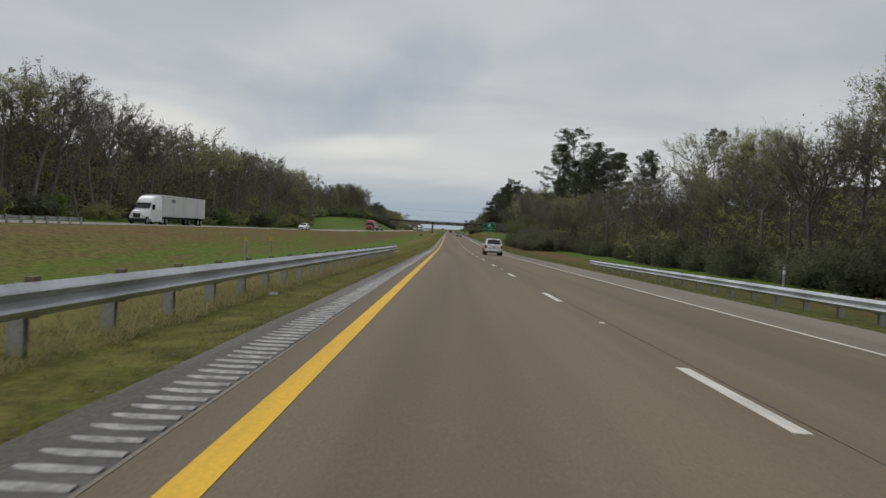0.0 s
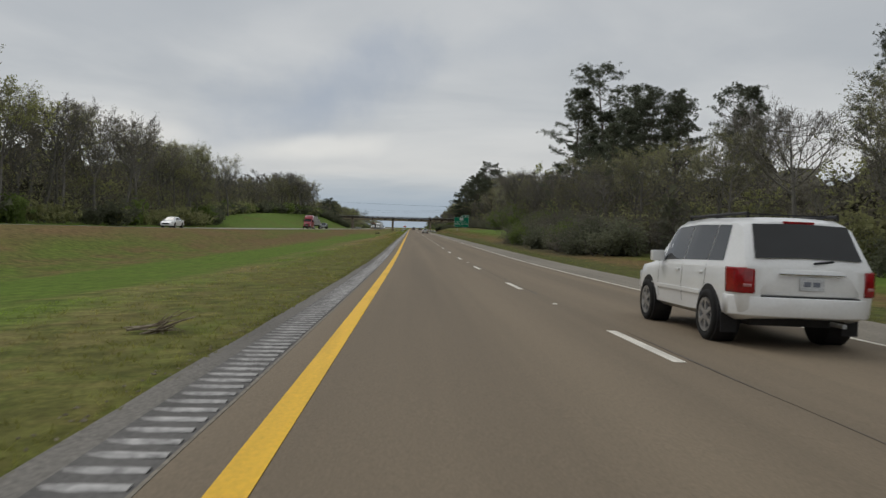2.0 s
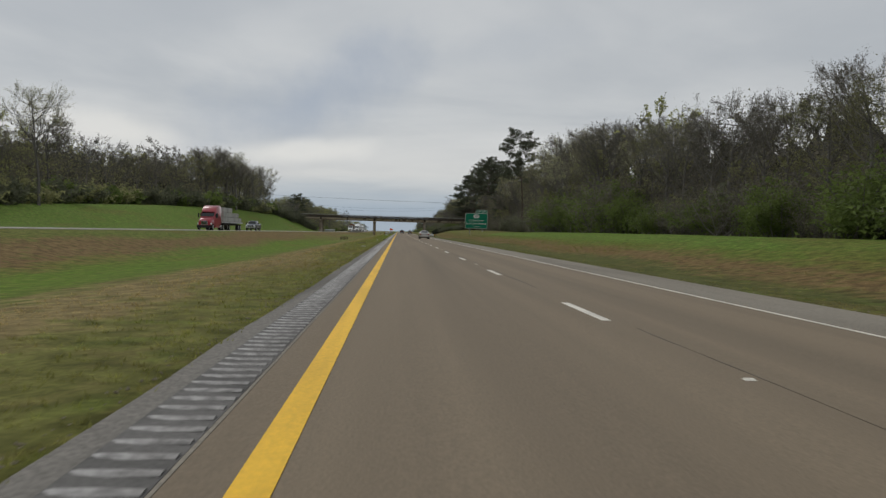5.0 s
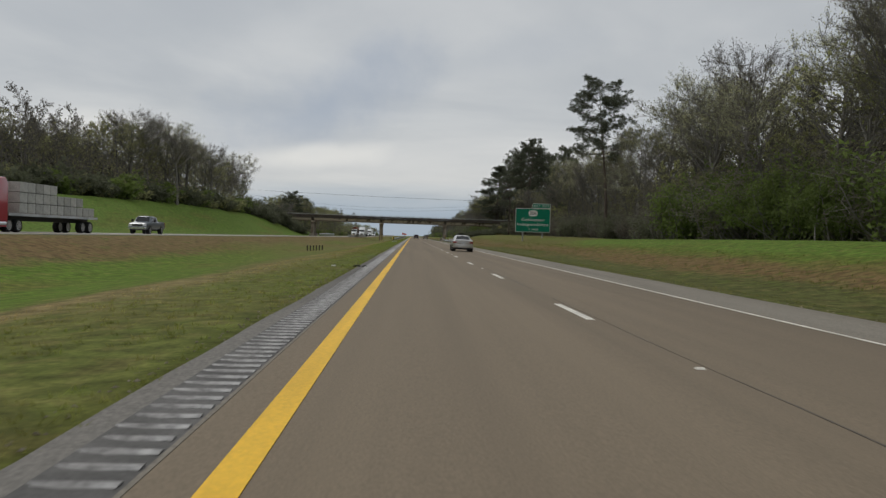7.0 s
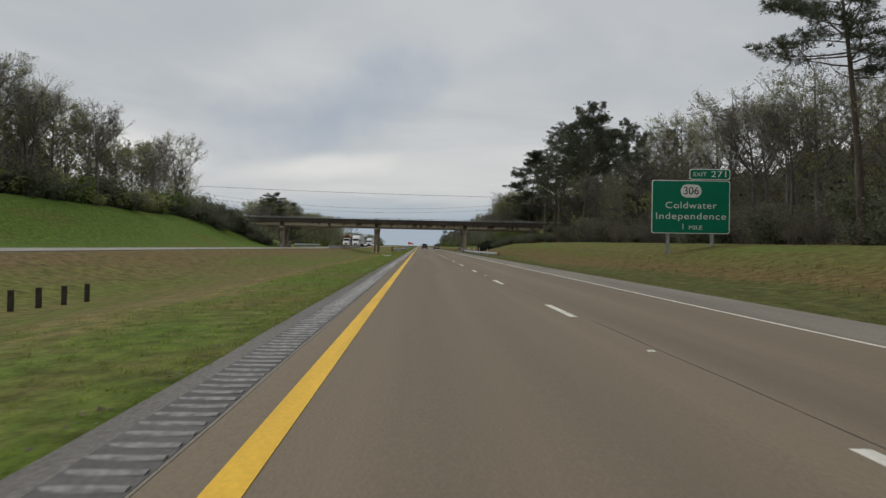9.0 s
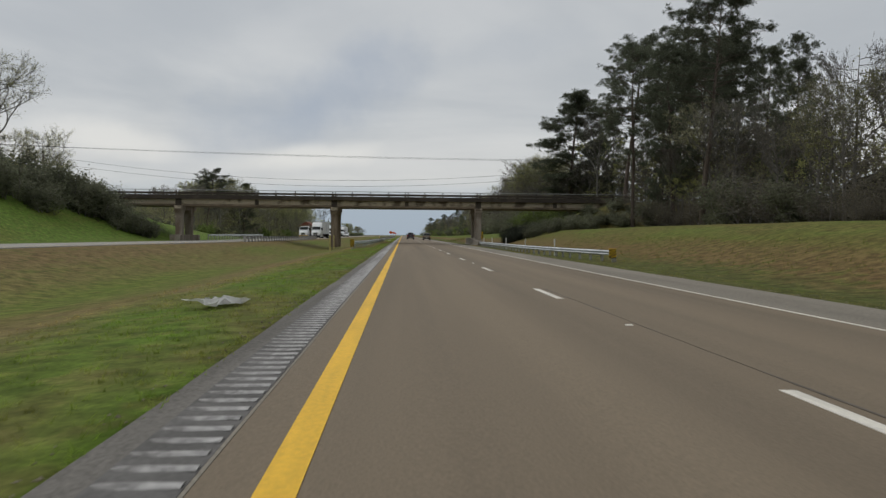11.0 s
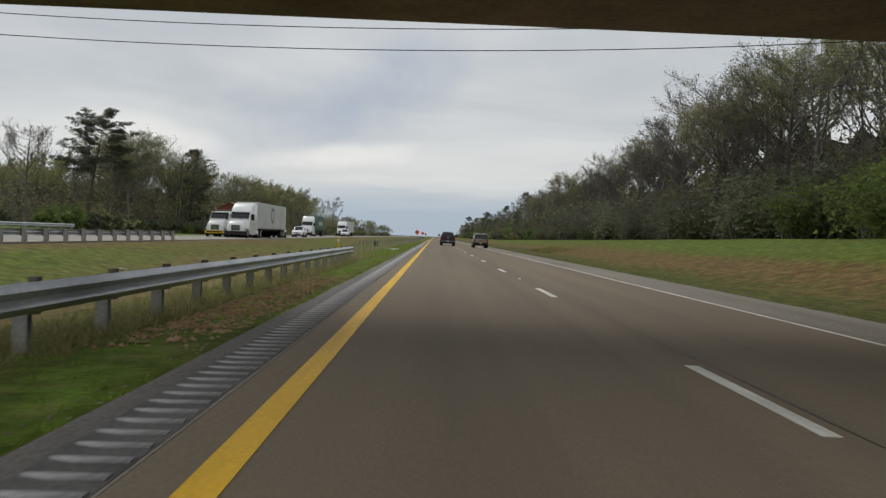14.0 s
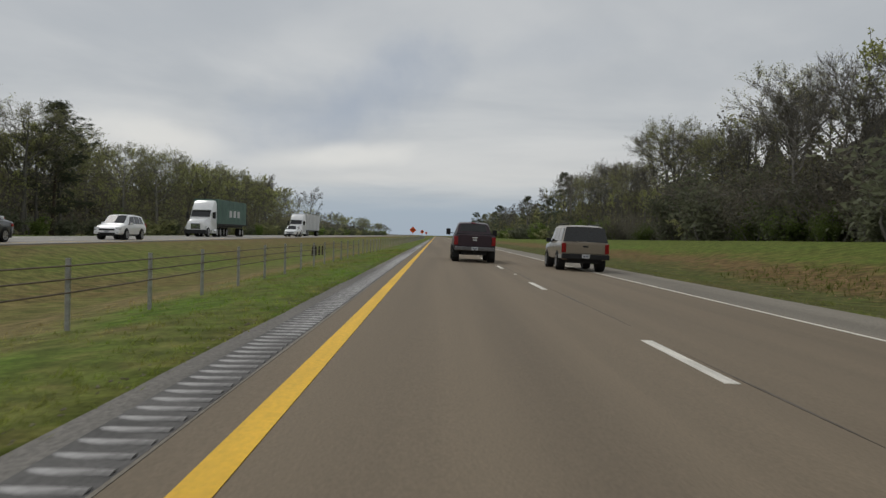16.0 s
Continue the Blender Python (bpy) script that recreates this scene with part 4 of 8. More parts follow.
def pine(seed, H, clear, boughs, tufts, needles, reach, blade=0.3, width=0.02, top=0.5):
    """A tall pine: a straight stem, rising crooked boughs that fork, and a round tuft of needles at each branchlet's end. top: how broad the head stays."""
    rng = random.Random(seed)
    wood, lf = Shape(), Shape()
    trunk = bend(rng, Vector((0, 0, -0.3)), Vector((rng.gauss(0, 0.02), rng.gauss(0, 0.02), 1)), H * 0.97, 10, 0.022, 0.04)
    r0 = H * 0.0085 + 0.05
    wood.tube(trunk, [r0 * (1.25 if i == 0 else 1 - 0.093 * i) for i in range(11)], 8)

    def tuft(c, d, r):
        for _ in range(needles):
            n = (Vector((rng.gauss(0, 1), rng.gauss(0, 1), rng.gauss(0, 1))).normalized() + d * 0.55 + Vector((0, 0, 0.2))).normalized()
            a = c + n * r * rng.uniform(0.0, 0.55)
            e = c + n * r * rng.uniform(0.85, 1.3)
            sd = n.cross(Vector((rng.gauss(0, 1), rng.gauss(0, 1), rng.gauss(0, 1)))).normalized() * width
            k = len(lf.v)
            lf.v += [a - sd, a + sd, e]
            lf.f.append((k, k + 1, k + 2))

    for i in range(boughs):
        v = (i + rng.random()) / boughs
        p, dp = along(trunk, min(0.985, clear + (0.99 - clear) * v))
        az = i * 2.4 + rng.gauss(0, 0.5)
        shape = math.sin(math.pi * (0.22 + 0.50 * min(1, v / 0.55))) if v < 0.55 else 1 - (1 - top * 0.55) * ((v - 0.55) / 0.45) ** 1.5
        L = reach * shape * rng.uniform(0.6, 1.1)
        br = bend(rng, p, Vector((math.sin(az), math.cos(az), rng.uniform(-0.2, 0.25) + 0.9 * v * v)), L, 5, 0.13, 0.06)
        rb = 0.02 + 0.013 * L * (1.15 - v)
        wood.tube(br, [rb * (1 - 0.17 * j) for j in range(6)], 4)
        if v < 0.1 and rng.random() < 0.45:
            continue
        for c in range(tufts):
            w = 0.30 + 0.70 * (c + rng.random()) / tufts
            at, d = along(br, min(0.99, w))
            d2 = (tilted(rng, d, 0.3, 1.1) + Vector((0, 0, 0.3))).normalized()
            off = at + d2 * (0.25 + L * 0.30 * (1.15 - w) * rng.uniform(0.5, 1.2))
            wood.tube([at, at.lerp(off, 0.5) + Vector((0, 0, -0.04)), off], [0.022, 0.015, 0.008], 3)
            tuft(off, d2, blade * rng.uniform(0.8, 1.35))
            for _ in range(2):
                tuft(at.lerp(off, rng.uniform(0.5, 1.0)) + Vector((rng.gauss(0, 0.4), rng.gauss(0, 0.4), rng.uniform(-0.1, 0.4))), d2, blade * rng.uniform(0.7, 1.25))
    for _ in range(10):
        tuft(trunk[10] + Vector((rng.gauss(0, 0.6), rng.gauss(0, 0.6), rng.uniform(-0.8, 0.5))), Vector((0, 0, 1)), blade * 1.1)
    return wood.mesh("trunk", M_PINEBARK), None, lf.mesh("crown", M_NEEDLE, False)


def shrub(seed, H, W, stems, leaves, leaf_r, leaf_m):
    rng = random.Random(seed)
    wood, lf = Shape(), Shape()
    tips = []
    for i in range(stems):
        az, tilt = rng.uniform(0, 6.28), rng.uniform(0.05, 0.9)
        d = Vector((math.sin(az) * math.sin(tilt), math.cos(az) * math.sin(tilt), math.cos(tilt)))
        L = H * rng.uniform(0.6, 1.05) * (1 - 0.25 * tilt)
        st = bend(rng, Vector((rng.gauss(0, W * 0.12), rng.gauss(0, W * 0.12), -0.1)), d, L, 4, 0.15, 0.05)
        wood.tube(st, [0.045 * (1 - 0.2 * j) for j in range(5)], 3)
        for j in range(10):
            w = rng.uniform(0.25, 1.0)
            q = min(3, int(w * 4))
            p = st[q].lerp(st[q + 1], w * 4 - q)
            e = p + Vector((rng.gauss(0, 0.5), rng.gauss(0, 0.5), rng.gauss(0.2, 0.35))) * W * 0.22
            wood.ribbon(p, e, 0.018, rng)
            tips.append(e)
            tips.append(p.lerp(e, 0.5))
    for i in range(leaves):
        c = rng.choice(tips)
        lf.leaf(c + Vector((rng.gauss(0, 0.2), rng.gauss(0, 0.2), rng.gauss(0, 0.2))), leaf_r * rng.uniform(0.6, 1.4), rng)
    return wood.mesh("stem", M_BARK), None, lf.mesh("crown", leaf_m, False)


# one set of meshes a kind
NEAR = [broadleaf(11, 19, 4.9, 0.20, 19, 6, 6, 6500, 0.06, M_LEAF_OLIVE, 0.014),
        broadleaf(12, 20, 5.2, 0.24, 20, 6, 7, 3800, 0.055, M_LEAF_BROWN, 0.015),
        broadleaf(13, 18, 5.0, 0.20, 19, 6, 6, 7000, 0.06, M_LEAF_YELLOW, 0.014),
        broadleaf(14, 21, 5.4, 0.28, 20, 7, 7, 900, 0.05, M_LEAF_BROWN, 0.015),
        broadleaf(15, 20, 4.9, 0.26, 19, 6, 6, 6000, 0.06, M_LEAF_PALE, 0.013)]
FAR = [broadleaf(21, 19, 5.2, 0.22, 18, 5, 5, 4000, 0.095, M_LEAF_OLIVE, 0.02, 3),
       broadleaf(22, 20, 5.4, 0.24, 18, 5, 6, 2200, 0.085, M_LEAF_BROWN, 0.022, 3),
       broadleaf(23, 18, 5.2, 0.20, 18, 5, 5, 4000, 0.10, M_LEAF_YELLOW, 0.02, 3),
       broadleaf(24, 20, 5.6, 0.26, 18, 6, 6, 600, 0.08, M_LEAF_BROWN, 0.022, 3),
       broadleaf(25, 18, 5.0, 0.22, 18, 5, 5, 3800, 0.10, M_LEAF_PALE, 0.02, 3)]
LOW = [broadleaf(26, 19, 5.0, 0.18, 11, 4, 4, 900, 0.17, M_LEAF_OLIVE, 0.036, 2),
       broadleaf(27, 20, 5.2, 0.22, 11, 4, 5, 800, 0.15, M_LEAF_BROWN, 0.036, 2),
       broadleaf(28, 18, 5.0, 0.18, 11, 4, 4, 900, 0.17, M_LEAF_YELLOW, 0.036, 2),
       broadleaf(29, 20, 5.2, 0.24, 11, 4, 5, 400, 0.13, M_LEAF_BROWN, 0.034, 2)]
PINES = [pine(31, 28, 0.32, 44, 8, 22, 5.0, 0.42, 0.028, 0.7), pine(32, 25, 0.16, 56, 8, 24, 4.8, 0.42, 0.028, 0.35), pine(33, 30, 0.50, 52, 12, 24, 6.0, 0.46, 0.03, 1.0),
         pine(34, 25, 0.14, 76, 10, 26, 4.9, 0.5, 0.032, 0.45)]
FARPINES = [pine(41, 24, 0.30, 26, 5, 11, 4.8, 0.7, 0.08, 0.6), pine(42, 22, 0.20, 28, 5, 11, 4.6, 0.7, 0.08, 0.4)]
BUSHES = [shrub(51, 3.2, 3.6, 18, 3600, 0.08, M_LEAF_GREEN), shrub(52, 2.6, 3.2, 18, 3800, 0.075, M_LEAF_BUSH),
          shrub(53, 4.6, 4.2, 22, 4600, 0.085, M_LEAF_GREEN), shrub(54, 4.0, 4.0, 26, 2800, 0.065, M_LEAF_BROWN)]
SHADED_BUSH = shrub(55, 3.0, 3.2, 22, 6500, 0.07, M_LEAF_BUSH_SHADED)
FARBUSH = [shrub(61, 4.0, 4.4, 10, 800, 0.26, M_LEAF_GREEN), shrub(62, 4.4, 4.6, 10, 800, 0.26, M_LEAF_BUSH),
           shrub(63, 5.0, 4.6, 12, 700, 0.24, M_LEAF_OLIVE)]
LABELS = {"olive": "tall domed tree in olive spring bud at the wood's edge", "russet": "tall bare grey tree with russet buds at the wood's edge",
          "yellow": "tall tree in yellow-green spring bud", "bare": "tall bare grey-brown tree with fine twigs", "pale": "tall tree with pale cream-green young leaves",
          "green": "tall tree with pale cream-green young leaves"}
NEAR_L = ["olive", "russet", "yellow", "bare", "pale"]
FAR_L = ["olive", "russet", "yellow", "bare", "green"]
tree_rng = random.Random(5)


def plant(kind, meshes, x, y, scale=1.0, label="", category="tree", group="", wide=1.0, sink=0.1):
    root = new(kind)
    tagged(root, label, category, group)
    root.location = (x, y, ground_z(x, y) - sink)
    root.rotation_euler = (0, 0, tree_rng.uniform(0, 6.28))
    root.scale = (scale * wide, scale * wide, scale)
    for nm, me in zip(("trunk", "twig", "crown"), meshes):
        if me is not None:
            o = share("stem" if category == "bush" and nm == "trunk" else nm, me, root)
            if nm != "trunk" or category == "bush":
                o["kind"] = "stuff"
    return root


def broad(x, y, h, i, far=False, wide=1.0):
    base = (FAR if far else NEAR)[i]
    ref = (19, 20, 18, 20, 18)[i] if far else (19, 20, 18, 21, 20)[i]
    lab = LABELS[(FAR_L if far else NEAR_L)[i]]
    plant("broadleaf_tree", base, x, y, h / ref, lab, "tree", "wood edge trees", wide)


def pine_at(x, y, h, i, far=False, wide=1.0):
    ref = (24, 22)[i] if far else (28, 25, 30, 25)[i]
    plant("pine_tree", (FARPINES if far else PINES)[i], x, y, h / ref, "tall dark pine with a bare lower trunk and clumped needles", "tree", "pines", wide)


def bush(x, y, h, i, far=False, wide=1.0):
    ref = (4.0, 4.4, 5.0)[i] if far else (3.2, 2.6, 4.6, 4.0)[i]
    names = ("fresh green leafy bush at the edge of the wood", "dark green dense bush at the edge of the wood", "olive budding bush at the edge of the wood") if far else \
        ("fresh green leafy bush at the edge of the wood", "dark green dense bush at the edge of the wood", "large fresh green bush at the edge of the wood", "twiggy brown budding bush at the edge of the wood")
    plant("bush", (FARBUSH if far else BUSHES)[i], x, y, h / ref, names[i], "bush", "edge bushes", wide)


# edges of the woods: distance of the first trees from the middle of the carriageway
EDGE_R = [(-60, 26), (60, 24), (110, 22), (140, 17), (190, 18), (215, 26), (330, 27), (400, 31), (470, 30), (500, 31), (540, 27), (600, 25), (700, 25), (900, 24), (1400, 22)]
EDGE_L = [(-60, -62), (100, -57), (200, -51), (256, -50), (274, -57), (300, -59), (340, -59), (400, -54), (480, -52), (540, -58), (600, -60), (680, -62), (800, -50), (1400, -46)]
TALL_R = [(-60, 18), (55, 17.5), (75, 15), (90, 12.5), (125, 10.5), (140, 11), (205, 12), (235, 14), (285, 18.5), (335, 19.5), (380, 17), (480, 15), (530, 17), (570, 17.5), (610, 16), (640, 16.5), (690, 14.8), (760, 14), (1400, 12)]
TALL_L = [(-60, 21), (150, 20), (215, 19), (245, 18), (300, 15), (345, 14.5), (400, 16), (500, 15), (535, 11), (640, 12), (655, 19), (690, 21), (740, 20), (868, 20), (890, 12.5), (1400, 11)]


class Mass:
    """Many far trees or bushes joined into one mesh a surface."""

    def __init__(self):
        self.bins = {}

    def add(self, meshes, x, y, scale, wide):
        t = tree_rng.uniform(0, 6.28)
        c, q = math.cos(t) * scale * wide, math.sin(t) * scale * wide
        m = np.array(((c, -q, 0), (q, c, 0), (0, 0, scale)))
        at = np.array((x, y, ground_z(x, y) - 0.1))
        for me in meshes:
            if me is None:
                continue
            co = np.empty(len(me.vertices) * 3, np.float32)
            me.vertices.foreach_get("co", co)
            lv = np.empty(len(me.loops), np.int32)
            me.loops.foreach_get("vertex_index", lv)
            lt = np.empty(len(me.polygons), np.int32)
            me.polygons.foreach_get("loop_total", lt)
            b = self.bins.setdefault(me.materials[0].name, [[], [], [], 0])
            b[0].append(co.reshape(-1, 3) @ m.T + at)
            b[1].append(lv + b[3])
            b[2].append(lt)
            b[3] += len(me.vertices)

    def link(self, name, label, category):
        for mat_name, (co, lv, lt, _) in self.bins.items():
            ob = new(name, bulk_mesh(name, np.concatenate(co), np.concatenate(lv), np.concatenate(lt), bpy.data.materials[mat_name]))
            tagged(ob, label, category, kind="stuff")


def bulk_mesh(name, co, lv, lt, material):
    me = bpy.data.meshes.new(name)
    me.vertices.add(len(co))
    me.vertices.foreach_set("co", np.asarray(co, np.float32).ravel())
    me.loops.add(len(lv))
    me.loops.foreach_set("vertex_index", np.asarray(lv, np.int32))
    me.polygons.add(len(lt))
    start = np.concatenate(((0,), np.cumsum(lt)[:-1])).astype(np.int32)
    me.polygons.foreach_set("loop_start", start)
    me.materials.append(material)
    me.update(calc_edges=True)
    return me


FOREST = Mass()


def wood_row(edge, tall, side, ya, yb, step, depth, grade, mix, skip=0.0, jit=2.0):
    """grade: near, far (single trees) or mass (joined)."""
    y = ya
    while y < yb:
        yy = y + tree_rng.uniform(-0.4, 0.4) * step
        if tree_rng.random() >= skip:
            x = lerp_table(edge, yy) + side * (depth + tree_rng.uniform(0, jit))
            h = lerp_table(tall, yy) * tree_rng.uniform(0.72, 1.12)
            k = tree_rng.choice(mix)
            w = tree_rng.uniform(0.9, 1.25)
            if grade == "mass":
                if k == "p":
                    FOREST.add(FARPINES[1], x, yy, h / 22, w)
                else:
                    FOREST.add(LOW[k], x, yy, h / (19, 20, 18, 20)[k], w)
            elif k == "p":
                pine_at(x, yy, h * 1.05, tree_rng.randrange(2), True)
            else:
                broad(x, yy, h, k, grade == "far", w)
        y += step


# understorey of small trees in front
UNDER_R = [(y, h * 0.52) for y, h in TALL_R]
UNDER_L = [(y, h * 0.45) for y, h in TALL_L]
wood_row(EDGE_R, UNDER_R, 1, -20, 505, 4.6, -0.5, "mass", [0, 1, 0, 3, 2], jit=4)
wood_row(EDGE_R, UNDER_R, 1, 530, 745, 4.6, -0.5, "mass", [0, 1, 0, 2], jit=4)
wood_row(EDGE_L, UNDER_L, -1, 20, 320, 6, -0.5, "mass", [0, 1, 0, 2], jit=4)
wood_row(EDGE_L, UNDER_L, -1, 540, 760, 7, 2, "mass", [0, 2, 0], jit=6)
# right-hand wood
wood_row(EDGE_R, TALL_R, 1, -20, 205, 5.2, 0, "near", [0, 1, 0, 3, 0, 1, 2])
wood_row(EDGE_R, TALL_R, 1, -20, 110, 5.6, 4, "near", [1, 3, 1, 0])
wood_row(EDGE_R, TALL_R, 1, 216, 340, 5.6, 0, "near", [0, 1, 1, 3, 1, 0, 4])
wood_row(EDGE_R, TALL_R, 1, -20, 340, 8, 5, "mass", [0, 1, 3, 3, 0, 2])
wood_row(EDGE_R, TALL_R, 1, 340, 500, 7.5, 1, "near", [1, 3, 3, 4, 0])
wood_row(EDGE_R, TALL_R, 1, 340, 500, 7, 8, "mass", [0, 1, 3, 3])
wood_row(EDGE_R, TALL_R, 1, 340, 500, 12, 15, "mass", [0, 1, 3, "p"])
wood_row(EDGE_R, TALL_R, 1, 528, 740, 5.6, 0, "near", [1, 3, 0, 3, 1, 2, 1, 0])
wood_row(EDGE_R, TALL_R, 1, 528, 740, 8, 5, "mass", [0, 1, 2, 3])
wood_row(EDGE_R, TALL_R, 1, 745, 1350, 9, 0, "mass", [0, 1, 2, 3, "p"], jit=8)
# left-hand wood beyond the oncoming lanes
wood_row(EDGE_L, TALL_L, -1, 20, 320, 6, 0, "far", [0, 3, 3, 2, 1, 3, 1])
wood_row(EDGE_L, TALL_L, -1, 20, 320, 7, 5, "mass", [0, 0, 3, 2])
wood_row(EDGE_L, TALL_L, -1, 320, 500, 7, 2, "far", [1, 3, 0, 0, 1], skip=0.1)
wood_row(EDGE_L, TALL_L, -1, 320, 500, 6, 5, "mass", [1, 0, 0])
wood_row(EDGE_L, TALL_L, -1, 320, 500, 8, 9, "mass", [1, 3, 0])
wood_row(EDGE_L, TALL_L, -1, 535, 760, 8, 4, "far", [0, 2, 2, 3, 0], jit=9, skip=0.1)
wood_row(EDGE_L, TALL_L, -1, 535, 900, 6, 14, "mass", [0, 2, 2, 3, 0], jit=9)
wood_row(EDGE_L, TALL_L, -1, 760, 1350, 8, 0, "mass", [0, 1, 2, 3], jit=12)

# single trees that stand out
for x, y, h, i, w in ((30.3, 205.4, 29, 0, 1.45), (24.2, 205, 25.5, 1, 1.2), (34.5, 209, 26, 0, 1.4), (32.7, 179.4, 20.5, 2, 1.45), (27.5, 201, 21, 1, 1.3), (34, 193, 22, 1, 1.4), (39, 196, 23, 1, 1.0), (36, 186, 21, 0, 1.0),
                      (29, 192, 20, 1, 1.2), (23, 190, 16, 1, 1.2), (25.5, 183, 17, 1, 1.2), (21.5, 176, 13, 1, 1.1), (43, 180, 22, 0, 1.1), (38, 168, 20, 1, 1.0), (47, 152, 24, 0, 1.0), (38.7, 110.7, 17, 1, 1.0),
                      (28.3, 376.2, 25, 2, 1.3), (27.7, 537.3, 25.5, 3, 1.6), (37, 541, 23, 1, 1.0),
                      (29.5, 478, 27, 2, 1.3), (33, 486, 21, 0, 1.0), (38, 482, 21, 1, 1.0),
                      (31.1, 513.4, 24.5, 2, 1.5), (34.5, 507, 26, 0, 1.4), (27.5, 497, 25, 0, 1.1), (36, 498, 24, 2, 1.1), (40, 516, 25, 0, 1.1),
                      (43, 503, 24, 1, 1.1), (46, 490, 24, 0, 1.0), (49, 512, 25, 2, 1.1), (31, 491, 24, 1, 1.0), (40, 527, 24, 0, 1.0), (35.5, 470, 17, 1, 0.9), (31.5, 495, 17, 1, 0.9),
                      (30, 440, 16, 1, 0.85), (33, 436, 17, 1, 0.9), (40, 560, 21, 1, 1.0)):
    pine_at(x, y, h, i, False, w)
for x, y, h, i, w in ((29.5, 525, 21.5, 3, 0.8), (34.1, 349.9, 24, 4, 1.1), (36.5, 344, 21, 4, 1.1), (29, 46, 19, 3, 1.0), (33, 53, 21, 3, 1.0), (31, 62, 17.5, 3, 1.0), (39, 165, 19.5, 3, 1.1), (36, 158, 15, 3, 1.1), (58, 157, 28, 4, 1.1), (44, 131, 18, 4, 1.0), (41, 140, 16, 0, 1.1), (33, 316, 18, 3, 1.1), (31, 302, 20, 3, 1.1), (36, 290, 19, 3, 1.0),
                      (35, 458, 17, 3, 1.0), (38, 450, 18, 3, 1.0), (33, 428, 20, 0, 1.1), (36, 420, 22, 0, 1.1), (34, 404, 17, 3, 1.1), (31, 392, 15, 3, 1.0),
                      (-56.4, 402.5, 19.5, 3, 1.35), (-50.2, 411, 17, 3, 1.3), (-52, 422, 15.5, 1, 1.2), (-50.7, 440.7, 17.5, 3, 1.1), (-55, 450, 16, 0, 1.1), (-56, 412, 20, 1, 1.2), (-55, 418, 19.5, 0, 1.2), (-54, 426, 18, 4, 1.2), (-58, 432, 18, 1, 1.3), (-56, 437, 17.5, 0, 1.2), (-57.2, 503.6, 22.5, 4, 1.25), (-60, 492, 19, 3, 1.0),
                      (-62, 260, 20, 2, 1.2), (-55, 256, 19.5, 2, 1.2), (-53.5, 292, 19, 4, 1.0), (-51.5, 247.5, 20, 4, 1.2), (35.8, 115.8, 21, 4, 1.15), (-54.5, 222, 21, 0, 1.1), (-55, 190, 20, 2, 1.1), (-60, 104, 20.5, 2, 1.3), (-60, 132, 21, 3, 1.1), (-58, 245, 19, 4, 1.2),
                      (-75, 689, 22, 0, 1.2), (-70, 678, 24, 2, 1.4), (-66, 668, 24, 0, 1.4), (-66, 640, 16, 3, 1.1), (-63, 657, 22.5, 2, 1.2), (-60, 612, 17, 3, 1.0), (-64, 600, 15, 1, 1.0), (-64, 694, 18, 0, 1.2), (-60, 735, 20, 2, 1.3), (-62, 745, 20, 0, 1.3), (-58, 760, 20, 2, 1.3), (-57, 778, 19.5, 0, 1.3), (-56, 795, 19, 2, 1.3), (-58, 812, 19.5, 1, 1.3), (24.5, 547, 17.5, 4, 1.1), (21.5, 541, 14.5, 2, 1.2), (29, 578, 20, 0, 1.3), (28.5, 586, 20.5, 1, 1.35), (32, 582, 21, 0, 1.3), (30, 594, 18.5, 1, 1.3), (29, 612, 17.5, 0, 1.25), (28, 640, 17.5, 4, 1.3), (-66, 706, 21, 2, 1.3), (-64, 690, 22.5, 0, 1.3), (-62, 722, 20, 0, 1.2), (28.3, 758, 16, 3, 1.2)):
    broad(x, y, h, i, False, w)
pine_at(-55, 496, 11, 1, False, 0.9)
pine_at(-63.6, 640, 20.5, 2, False, 1.75)
pine_at(-64, 699, 21.5, 1, False, 1.6)
pine_at(20.0, 1022, 14.5, 1, True, 1.3)
# bushes
def bush_row(edge, side, ya, yb, step, depth, far, mix, lo, hi, jit=2.0):
    y = ya
    while y < yb:
        yy = y + tree_rng.uniform(-0.5, 0.5) * step
        bush(lerp_table(edge, yy) + side * (depth + tree_rng.uniform(-0.5, jit)), yy, tree_rng.uniform(lo, hi), tree_rng.choice(mix), far, tree_rng.uniform(0.9, 1.5))
        y += step


bush_row(EDGE_R, 1, -10, 130, 4.5, -1, False, [1, 3, 1], 2.0, 4.0)
bush_row(EDGE_R, 1, 132, 196, 3.4, 0.2, False, [3, 1, 3, 3], 1.8, 4.0)
bush_row(EDGE_R, 1, 200, 222, 3.2, -1.5, False, [0, 3, 0], 2.2, 4.5)
bush_row(EDGE_R, 1, 215, 275, 3.4, -2.5, False, [0, 2, 3], 3.0, 5.5, 3)
bush_row(EDGE_R, 1, 275, 345, 3.4, -1.5, False, [2, 2, 0, 3], 4.5, 8.0, 3)
bush_row(EDGE_R, 1, 345, 505, 3.6, -1, False, [3, 1, 3, 3], 2.0, 5.0)
bush_row(EDGE_R, 1, 532, 720, 4.0, -1.5, False, [3, 1, 3, 0], 2.0, 4.5)
bush_row(EDGE_R, 1, 546, 660, 2.4, -0.5, False, [3, 1, 3, 3], 4.5, 7.5, 3)
CLOSE_R = [(130, 14.5), (142, 11.5), (185, 11.5), (198, 14.5)]
bush_row(CLOSE_R, 1, 134, 198, 2.6, 0.0, False, [1, 3, 1, 0, 1], 1.6, 3.4)
